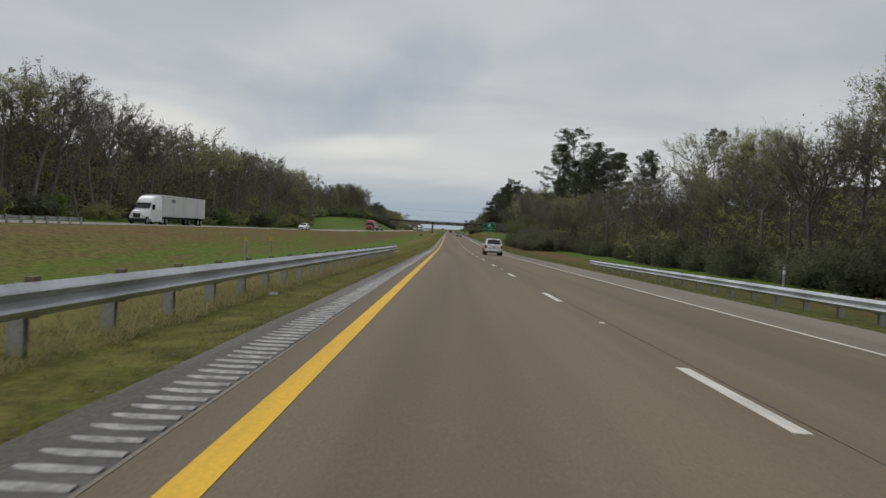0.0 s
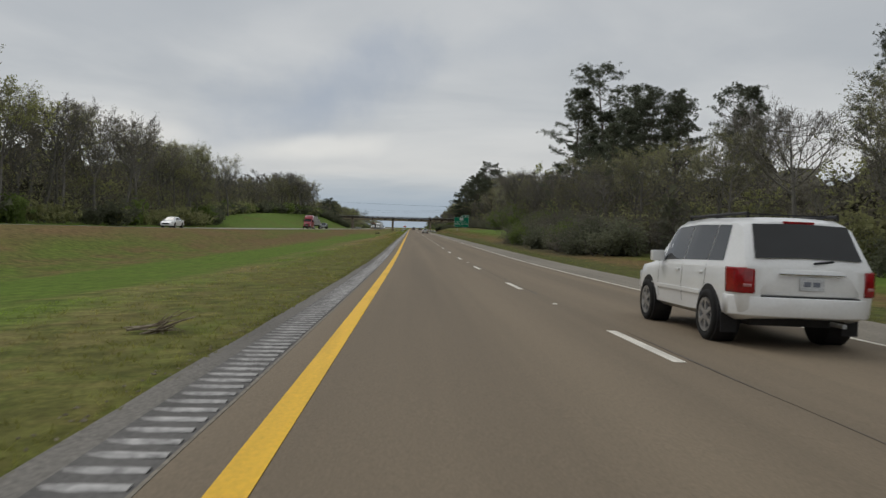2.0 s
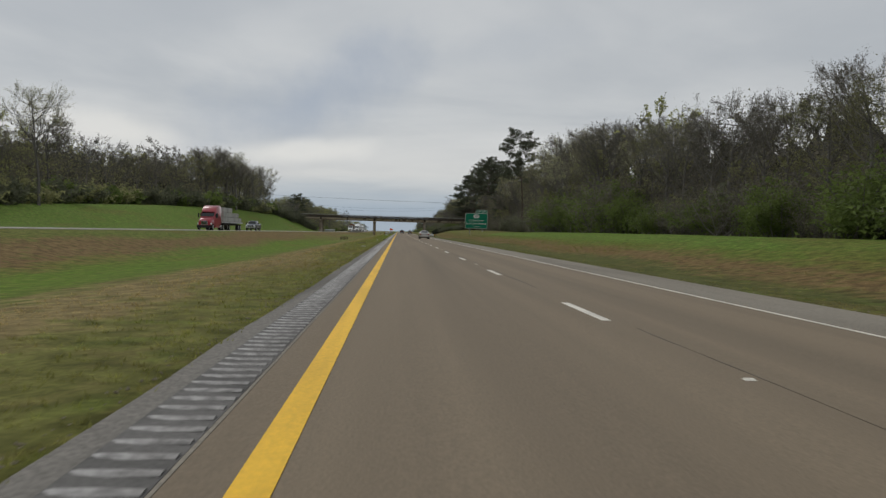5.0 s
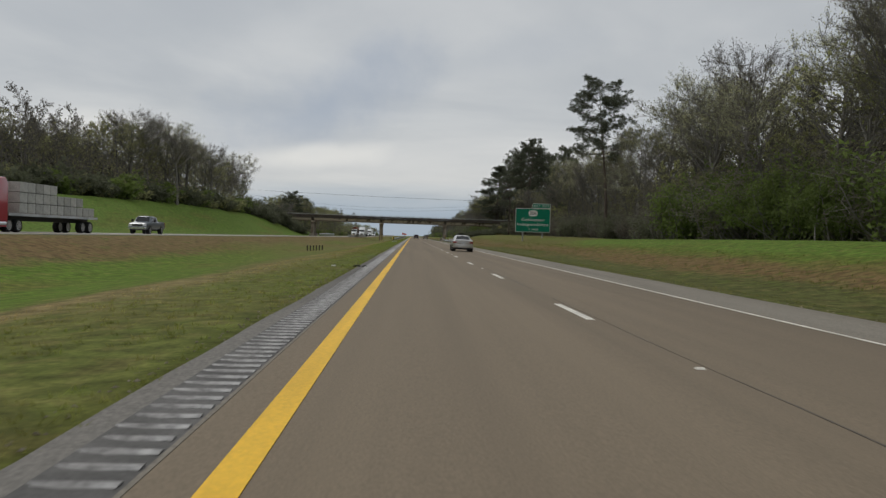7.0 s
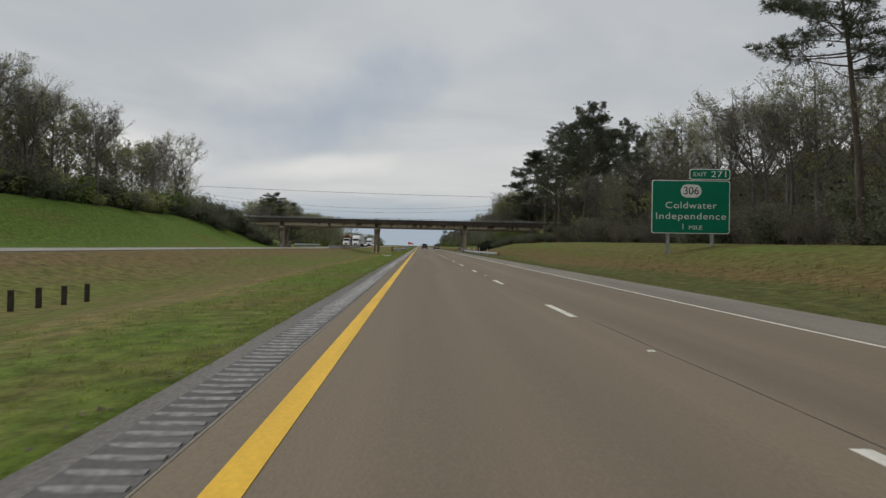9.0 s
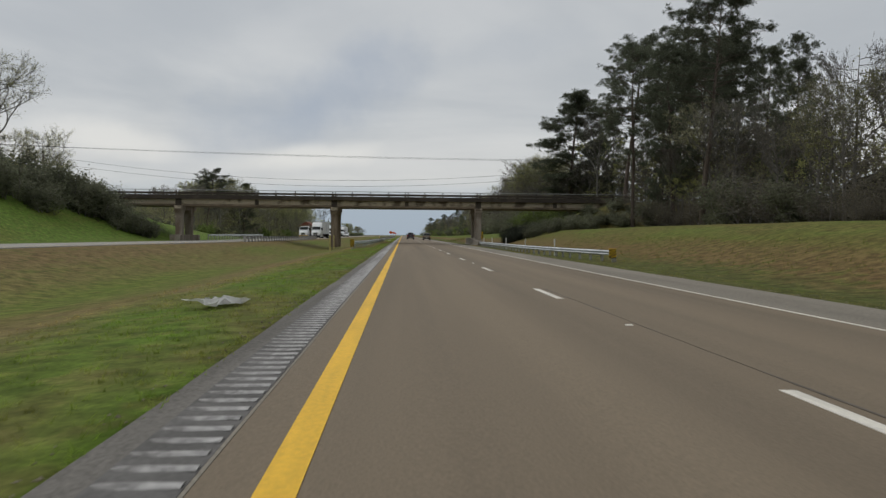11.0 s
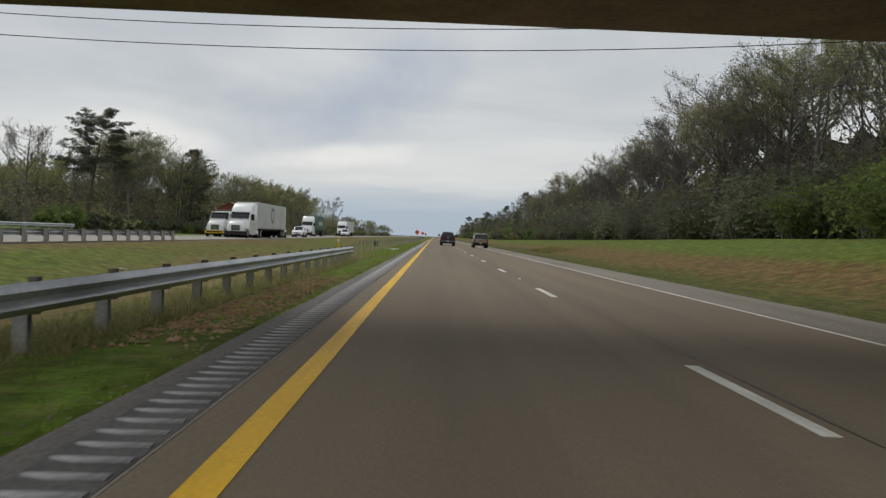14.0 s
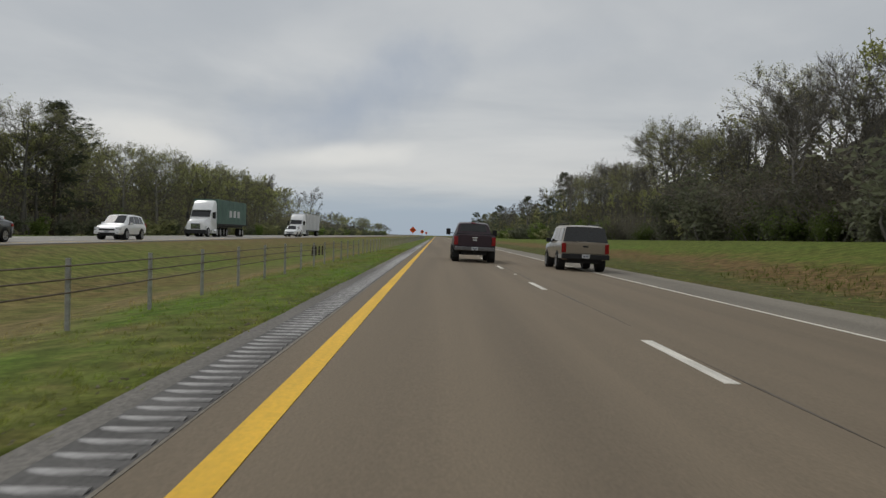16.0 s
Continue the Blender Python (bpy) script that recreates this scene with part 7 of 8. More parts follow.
def white_suv():
    st = [(0.02, 0.50, 0.99, 0.66, 1.02, 0.66, 0.68), (0.05, 0.44, 1.02, 0.79, 1.06, 0.78, 0.81), (0.12, 0.40, 1.04, 0.845, 1.18, 0.78, 0.875), (0.40, 0.34, 1.05, 0.875, 1.60, 0.70, 0.912), (0.62, 0.33, 1.05, 0.88, 1.665, 0.69, 0.915),
          (1.9, 0.30, 1.03, 0.885, 1.69, 0.70, 0.915), (2.75, 0.30, 1.01, 0.885, 1.66, 0.69, 0.915), (2.95, 0.30, 1.00, 0.885, 1.61, 0.68, 0.915), (3.62, 0.30, 0.98, 0.87, 1.03, 0.78, 0.91),
          (4.2, 0.32, 0.93, 0.84, 0.96, 0.75, 0.89), (4.55, 0.36, 0.80, 0.76, 0.84, 0.68, 0.82), (4.69, 0.42, 0.66, 0.62, 0.68, 0.55, 0.66)]
    c = Car("suv_white", "white mid-size SUV with a roof rack in the outer lane", "car", st, P_WHITE).build()
    c.root.name = "suv"
    c.end_window("rear_window", 0.05, 0.40, 0.12, 0.93, 0.98, 0.02)
    c.end_window("windshield", 3.55, 2.95, 0.06, 0.95)
    c.side_window(0.62, 0.74, 1.14, 1.14)
    c.side_window(1.17, 1.17, 2.07, 2.07)
    c.side_window(2.10, 2.10, 3.35, 2.92)
    c.wheels((0.98, 3.7), 0.345, 0.80)
    c.add("rear_bumper", curved(-0.925, 0.925, 0.42, 0.665, 0.925, -0.09, 0.36, 0.2, 5), P_WHITE, smooth=True)
    c.add("tailgate", curved(-0.63, 0.63, 0.68, 1.02, 0.9, -0.025, 0.12, 0.1, 3, lean=0.03), P_WHITE, smooth=True)
    c.add("bumper_gap", boxed(-0.62, 0.62, -0.03, 0.02, 0.664, 0.682), M_TRIM, "dark shut line under the tailgate")
    c.add("grab_strip", boxed(-0.42, 0.42, -0.05, -0.01, 0.945, 0.97, bevel=0.008), M_CHROME)
    c.add("underbody", boxed(-0.62, 0.62, 0.30, 4.4, 0.28, 0.42), M_TRIM)
    for s in (-1, 1):
        t = c.wrap("tail_light", *sorted((s * 0.70, s * 0.908)), 0.70, 1.02, 0.02, 0.05, M_LAMP_RED, "red tail light cluster", 0.02)
        c.wrap("lens", *sorted((s * 0.73, s * 0.82)), 0.78, 0.82, 0.024, 0.03, M_LAMP_PINK, "", 0.0, t)
        c.add("mud_flap", boxed(min(s * 0.70, s * 0.92), max(s * 0.70, s * 0.92), 0.50, 0.52, 0.16, 0.45), M_TRIM)
        bm = bmesh.new()
        cyl(bm, (s * 0.60, 0.55, 1.725), (s * 0.60, 2.6, 1.725), 0.022, n=8)
        for y in (0.55, 1.55, 2.6):
            cyl(bm, (s * 0.60, y, 1.67), (s * 0.60, y, 1.725), 0.022, n=8)
        c.add("roof_rail", bm, M_TRIM, "dark roof rack rail")
        c.add("headlight", boxed(min(s * 0.5, s * 0.8), max(s * 0.5, s * 0.8), 4.35, 4.6, 0.68, 0.82, bevel=0.04), M_LAMP_CLEAR)
        for y in (1.22, 2.2):
            c.add("door_handle", boxed(min(s * 0.885, s * 0.925), max(s * 0.885, s * 0.925), y, y + 0.16, 0.90, 0.93, bevel=0.008), P_WHITE)
        c.add("side_moulding", boxed(min(s * 0.91, s * 0.93), max(s * 0.91, s * 0.93), 1.3, 3.2, 0.60, 0.66, bevel=0.008), P_WHITE)
    for y in (0.8, 2.3):
        c.add("cross_bar", boxed(-0.6, 0.6, y, y + 0.05, 1.72, 1.74, bevel=0.005), M_TRIM)
    c.add("brake_lamp", boxed(-0.2, 0.2, 0.37, 0.42, 1.60, 1.63), M_LAMP_RED)
    bm = bmesh.new()
    cyl(bm, (0.05, 0.03, 1.10), (0.32, 0.08, 1.13), 0.014, n=6)
    c.add("wiper", bm, M_TRIM)
    for y in (1.16, 2.09, 3.2):
        c.seam(y)
    c.plate(0.76, -0.042)
    c.mirrors(3.05, 1.02, 0.88, P_WHITE, 0.2, 0.14, 0.17)
    bm = bmesh.new()
    cyl(bm, (0.45, -0.02, 0.33), (0.45, 0.6, 0.33), 0.03, n=10)
    c.add("exhaust_pipe", bm, M_STEEL)
    return c


white_suv().put(2.07, 81.0)


def silver_sedan(m, name_label, dark=False):
    st = [(0.02, 0.50, 0.88, 0.58, 0.93, 0.55, 0.62), (0.05, 0.42, 0.93, 0.72, 0.97, 0.66, 0.76), (0.13, 0.36, 0.96, 0.80, 1.00, 0.73, 0.85), (0.30, 0.31, 0.985, 0.835, 1.02, 0.75, 0.895), (0.55, 0.28, 1.00, 0.85, 1.045, 0.76, 0.915), (1.25, 0.24, 1.00, 0.87, 1.40, 0.60, 0.918), (1.7, 0.22, 0.98, 0.875, 1.45, 0.61, 0.918),
          (2.4, 0.21, 0.96, 0.88, 1.462, 0.62, 0.918), (2.85, 0.21, 0.94, 0.88, 1.41, 0.61, 0.918), (3.75, 0.21, 0.90, 0.85, 0.95, 0.74, 0.915), (4.35, 0.22, 0.80, 0.80, 0.83, 0.70, 0.90), (4.7, 0.25, 0.68, 0.68, 0.70, 0.6, 0.80), (4.82, 0.32, 0.58, 0.5, 0.6, 0.45, 0.60)]
    c = Car("sedan", name_label, "car", st, m).build()
    c.end_window("rear_window", 0.55, 1.25, 0.08, 0.93)
    c.end_window("windshield", 3.72, 2.85, 0.05, 0.95)
    c.side_window(0.98, 1.25, 1.95, 1.95, 0.14, 0.9)
    c.side_window(2.03, 2.03, 3.3, 2.8, 0.1, 0.9)
    c.wheels((1.02, 3.82), 0.325, 0.81)
    c.add("rear_bumper", curved(-0.915, 0.915, 0.35, 0.66, 0.915, -0.075, 0.42, 0.2, 4), m, smooth=True)
    c.add("boot_lid", curved(-0.6, 0.6, 0.68, 0.95, 0.9, -0.02, 0.16, 0.1, 3, lean=0.02), m, smooth=True)
    c.add("lower_valance", boxed(-0.66, 0.66, -0.03, 0.2, 0.25, 0.37, bevel=0.03), M_TRIM, "black lower valance")
    c.add("chrome_strip", curved(-0.7, 0.7, 0.425, 0.445, 0.915, -0.085, 0.42, 0.02, 4), M_CHROME)
    c.add("boot_lip", boxed(-0.70, 0.70, -0.03, 0.10, 0.965, 1.0, bevel=0.015), m)
    c.add("boot_gap", boxed(-0.56, 0.56, -0.03, 0.0, 0.875, 0.89), M_CHROME, "chrome strip over the plate")
    c.add("underbody", boxed(-0.75, 0.75, 0.1, 4.5, 0.2, 0.34), M_TRIM)
    for s in (-1, 1):
        t = c.wrap("tail_light", *sorted((s * 0.62, s * 0.908)), 0.75, 0.90, 0.022, 0.05, M_LAMP_RED, "wide red tail light", 0.02)
        c.wrap("lens", *sorted((s * 0.53, s * 0.618)), 0.79, 0.86, 0.03, 0.03, M_LAMP_PINK, "", 0.0, t)
        c.add("headlight", boxed(min(s * 0.5, s * 0.84), max(s * 0.5, s * 0.84), 4.3, 4.66, 0.60, 0.74, bevel=0.05), M_LAMP_CLEAR)
        for y in (1.25, 2.25):
            c.add("door_handle", boxed(min(s * 0.88, s * 0.925), max(s * 0.88, s * 0.925), y, y + 0.17, 0.82, 0.85, bevel=0.008), M_CHROME)
        bm = bmesh.new()
        cyl(bm, c.side(0.95, 0.02, s, 0.012), c.side(3.3, 0.02, s, 0.012), 0.012, n=6)
        c.add("window_trim", bm, M_CHROME, "thin chrome window strip")
    c.add("grille", boxed(-0.45, 0.45, 4.7, 4.83, 0.42, 0.62, bevel=0.03), M_TRIM)
    for y in (1.99, 3.1):
        c.seam(y)
    c.plate(0.70, -0.03)
    c.mirrors(2.95, 0.95, 0.87, m, 0.2, 0.12, 0.13)
    bm = bmesh.new()
    cyl(bm, (0, 1.3, 1.43), (0, 1.18, 1.53), 0.025, 0.008, n=8)
    c.add("antenna", bm, M_TRIM, "shark-fin aerial")
    return c


silver_sedan(P_SILVER, "silver saloon car driving in the outer lane below the exit sign").put(1.72, 320.6)


def pickup(m, label, cherry=False, light_bar=False):
    st = [(0.0, 0.62, 1.22, 0.92, 1.24, 0.88, 0.95), (0.05, 0.56, 1.30, 0.955, 1.32, 0.90, 0.99), (1.9, 0.52, 1.30, 0.965, 1.325, 0.90, 1.0), (1.95, 0.50, 1.30, 0.965, 1.34, 0.80, 1.0), (2.16, 0.48, 1.30, 0.965, 1.86, 0.72, 1.0), (2.6, 0.46, 1.29, 0.965, 1.93, 0.74, 1.0),
          (3.6, 0.46, 1.27, 0.965, 1.94, 0.74, 1.0), (3.95, 0.46, 1.26, 0.965, 1.88, 0.73, 1.0), (4.55, 0.46, 1.24, 0.95, 1.28, 0.85, 1.0), (5.6, 0.48, 1.16, 0.92, 1.19, 0.84, 0.98), (5.85, 0.54, 1.0, 0.86, 1.02, 0.8, 0.92)]
    c = Car("pickup_truck", label, "pickup truck", st, m).build()
    c.end_window("rear_window", 1.97, 2.16, 0.16, 0.9, 0.92)
    c.end_window("windshield", 4.53, 3.95, 0.06, 0.95)
    c.side_window(2.3, 2.36, 3.02, 3.02)
    c.side_window(3.1, 3.1, 4.25, 3.9)
    c.wheels((1.15, 4.85), 0.40, 0.86, 0.28, 6)
    c.add("bed_cover", boxed(-0.86, 0.86, 0.05, 1.9, 1.33, 1.37, bevel=0.015), M_TRIM, "black bed cover")
    c.add("tailgate", boxed(-0.78, 0.78, -0.03, 0.04, 0.76, 1.29, bevel=0.02), m)
    c.add("tailgate_handle", boxed(-0.13, 0.13, -0.045, -0.025, 1.14, 1.2, bevel=0.01), M_CHROME)
    c.add("badge", boxed(-0.11, 0.11, -0.042, -0.028, 1.02, 1.09, bevel=0.02), M_CHROME, "oval metal badge")
    b = c.add("rear_bumper", boxed(-0.95, 0.95, -0.20, 0.02, 0.56, 0.74, bevel=0.03), M_DARKCHROME, "dark chrome step bumper")
    part("step_pad", boxed(-0.3, 0.3, -0.205, 0.0, 0.742, 0.752), M_TRIM, b)
    bm = bmesh.new()
    box(bm, -0.04, 0.04, -0.28, 0.1, 0.46, 0.52)
    cyl(bm, (0, -0.26, 0.5), (0, -0.26, 0.62), 0.03, n=10)
    c.add("tow_hitch", bm, M_TRIM)
    c.add("underbody", boxed(-0.6, 0.6, 0.1, 5.5, 0.38, 0.56), M_TRIM)
    bm = bmesh.new()
    cyl(bm, (-0.7, 1.15, 0.4), (0.7, 1.15, 0.4), 0.07, n=10)
    c.add("axle", bm, M_TRIM)
    for s in (-1, 1):
        c.add("tail_light", boxed(min(s * 0.79, s * 0.985), max(s * 0.79, s * 0.985), -0.02, 0.10, 0.82, 1.22, bevel=0.025), M_LAMP_RED, "tall red tail light")
        c.add("headlight", boxed(min(s * 0.6, s * 0.92), max(s * 0.6, s * 0.92), 5.6, 5.88, 0.82, 1.05, bevel=0.04), M_LAMP_CLEAR)
        c.add("mirror_arm", boxed(min(s * 0.95, s * 1.15), max(s * 0.95, s * 1.15), 3.98, 4.02, 1.36, 1.40), M_TRIM)
        c.add("mirror", boxed(min(s * 1.10, s * 1.32), max(s * 1.10, s * 1.32), 3.92, 4.04, 1.28, 1.60, bevel=0.03), M_TRIM, "tall black towing mirror")
        c.add("mud_flap", boxed(min(s * 0.72, s * 1.0), max(s * 0.72, s * 1.0), 0.66, 0.68, 0.22, 0.56), M_TRIM)
    c.add("front_bumper", boxed(-0.96, 0.96, 5.75, 5.98, 0.50, 0.74, bevel=0.05), M_CHROME)
    g = c.add("grille", boxed(-0.58, 0.58, 5.78, 5.90, 0.78, 1.06, bevel=0.03), M_CHROME)
    part("grille_mesh", boxed(-0.5, 0.5, 5.89, 5.905, 0.82, 1.02), M_TRIM, g)
    c.add("brake_lamp", boxed(-0.14, 0.14, 2.1, 2.16, 1.89, 1.92), M_LAMP_RED)
    if light_bar:
        c.add("light_bar", boxed(-0.25, 0.25, 3.2, 3.4, 1.97, 2.1, bevel=0.03), M_HAZARD, "amber roof beacon")
    for y in (3.06, 4.2):
        c.seam(y)
    c.plate(0.58, -0.21)
    return c


pickup(P_DARK, "black cherry crew-cab pickup with a covered bed and towing mirrors").put(-0.86, 609.9)


def tan_suv():
    st = [(0.0, 0.58, 1.12, 0.86, 1.14, 0.82, 0.93), (0.05, 0.52, 1.14, 0.94, 1.16, 0.88, 0.97), (0.22, 0.46, 1.15, 0.95, 1.80, 0.76, 0.975), (0.5, 0.44, 1.15, 0.95, 1.86, 0.78, 0.975), (2.6, 0.42, 1.13, 0.95, 1.88, 0.78, 0.975),
          (3.1, 0.42, 1.12, 0.95, 1.82, 0.77, 0.975), (3.75, 0.42, 1.11, 0.94, 1.15, 0.85, 0.97), (4.85, 0.44, 1.05, 0.90, 1.08, 0.82, 0.95), (5.05, 0.5, 0.9, 0.84, 0.92, 0.78, 0.9)]
    c = Car("suv", "older two-tone tan SUV with dark rear glass in the outer lane", "car", st, P_TAN).build()
    c.end_window("rear_window", 0.05, 0.22, 0.04, 0.98, 1.13)
    c.end_window("windshield", 3.72, 3.1, 0.06, 0.95)
    c.side_window(0.35, 0.42, 1.35, 1.35)
    c.side_window(1.43, 1.43, 2.2, 2.2)
    c.side_window(2.28, 2.28, 3.45, 3.06)
    c.wheels((1.15, 4.2), 0.37, 0.83, 0.26, 5)
    c.add("rear_bumper", boxed(-0.96, 0.96, -0.16, 0.06, 0.50, 0.70, bevel=0.03), M_TRIM, "dark rear bumper")
    c.add("lower_cladding", boxed(-0.975, 0.975, 0.06, 1.0, 0.5, 0.66, bevel=0.02), M_POST)
    c.add("tailgate", boxed(-0.76, 0.76, -0.025, 0.04, 0.72, 1.12, bevel=0.02), P_TAN)
    c.add("tailgate_handle", boxed(-0.11, 0.11, -0.04, -0.02, 0.98, 1.05, bevel=0.012), M_TRIM)
    c.add("underbody", boxed(-0.7, 0.7, 0.1, 4.8, 0.34, 0.5), M_TRIM)
    bm = bmesh.new()
    cyl(bm, (-0.7, 1.15, 0.37), (0.7, 1.15, 0.37), 0.07, n=10)
    c.add("axle", bm, M_TRIM)
    for s in (-1, 1):
        c.add("tail_light", boxed(min(s * 0.79, s * 0.965), max(s * 0.79, s * 0.965), -0.015, 0.1, 0.74, 1.14, bevel=0.025), M_LAMP_RED, "tall red tail light")
        c.add("headlight", boxed(min(s * 0.6, s * 0.9), max(s * 0.6, s * 0.9), 4.9, 5.07, 0.8, 0.95, bevel=0.03), M_LAMP_CLEAR)
        bm = bmesh.new()
        cyl(bm, (s * 0.66, 0.5, 1.93), (s * 0.66, 2.7, 1.93), 0.02, n=8)
        for y in (0.5, 1.6, 2.7):
            cyl(bm, (s * 0.66, y, 1.85), (s * 0.66, y, 1.93), 0.02, n=8)
        c.add("roof_rail", bm, M_TRIM)
    for y in (1.39, 2.24, 3.4):
        c.seam(y)
    c.plate(0.54, -0.17)
    c.mirrors(3.2, 1.14, 0.94, M_TRIM, 0.22, 0.12, 0.18)
    return c


tan_suv().put(3.38, 604.6)


def opp_lane(y, lane):
    """Middle of an oncoming lane (0: beside the median, 1: outer), its height and the heading of traffic in it."""
    sl = math.atan((opp_edge(y + 3) - opp_edge(y - 3)) / 6)
    return opp_edge(y) - (3.05, 6.75)[lane], opp_z(y) + 0.004, math.pi - sl


def oncoming(c, y_front, lane, length):
    x, z, h = opp_lane(y_front + length / 2, lane)
    c.root.location = (x, y_front + length, z)
    c.root.rotation_euler = (0, 0, h)
    return c


def small_suv(m, label):
    st = [(0.0, 0.46, 0.98, 0.80, 1.0, 0.76, 0.84), (0.06, 0.40, 1.01, 0.85, 1.04, 0.80, 0.90), (0.35, 0.34, 1.03, 0.87, 1.60, 0.68, 0.91), (1.8, 0.30, 1.02, 0.875, 1.68, 0.69, 0.91), (2.6, 0.30, 1.0, 0.875, 1.64, 0.68, 0.91), (3.5, 0.30, 0.97, 0.86, 1.02, 0.76, 0.905),
          (4.1, 0.32, 0.90, 0.83, 0.93, 0.74, 0.88), (4.4, 0.36, 0.74, 0.74, 0.78, 0.66, 0.82), (4.55, 0.42, 0.62, 0.62, 0.64, 0.55, 0.66)]
    c = Car("suv", label, "car", st, m).build()
    c.end_window("rear_window", 0.06, 0.35)
    c.end_window("windshield", 3.45, 2.6, 0.05, 0.95)
    c.side_window(0.5, 0.6, 1.05, 1.05)
    c.side_window(1.13, 1.13, 1.95, 1.95)
    c.side_window(2.03, 2.03, 3.2, 2.6)
    c.wheels((0.9, 3.55), 0.35, 0.8)
    c.add("front_bumper", boxed(-0.84, 0.84, 4.3, 4.58, 0.36, 0.6, bevel=0.06), m)
    c.add("grille", boxed(-0.5, 0.5, 4.46, 4.6, 0.60, 0.72, bevel=0.03), M_TRIM)
    c.add("lower_grille", boxed(-0.55, 0.55, 4.5, 4.6, 0.36, 0.46, bevel=0.02), M_TRIM)
    c.add("underbody", boxed(-0.7, 0.7, 0.1, 4.3, 0.24, 0.4), M_TRIM)
    for s in (-1, 1):
        c.add("headlight", boxed(min(s * 0.52, s * 0.84), max(s * 0.52, s * 0.84), 4.15, 4.5, 0.66, 0.82, bevel=0.05), M_LAMP_CLEAR)
        c.add("fog_lamp", boxed(min(s * 0.62, s * 0.76), max(s * 0.62, s * 0.76), 4.5, 4.6, 0.42, 0.52, bevel=0.03), M_LAMP_CLEAR)
        c.add("tail_light", boxed(min(s * 0.7, s * 0.89), max(s * 0.7, s * 0.89), -0.02, 0.15, 0.8, 1.1, bevel=0.03), M_LAMP_RED)
    c.mirrors(2.85, 1.0, 0.87, m)
    c.plate(0.47, 4.585, face=1)
    return c


oncoming(small_suv(P_WHITE, "white compact SUV coming the other way"), 624.0, 0, 4.55)
oncoming(small_suv(P_WHITE, "white compact SUV far off in the oncoming lanes"), 688, 0, 4.55)
oncoming(silver_sedan(P_WHITE, "white saloon car coming the other way in front of the wood"), 178, 0, 4.82)
oncoming(silver_sedan(P_GREY, "dark grey saloon car coming the other way"), 606.5, 0, 4.82)
oncoming(pickup(P_WHITE, "white pickup with an amber roof beacon coming the other way", light_bar=True), 611, 1, 5.9)
oncoming(pickup(P_PEWTER, "slate grey pickup coming the other way below the green bank"), 335.5, 1, 5.9)


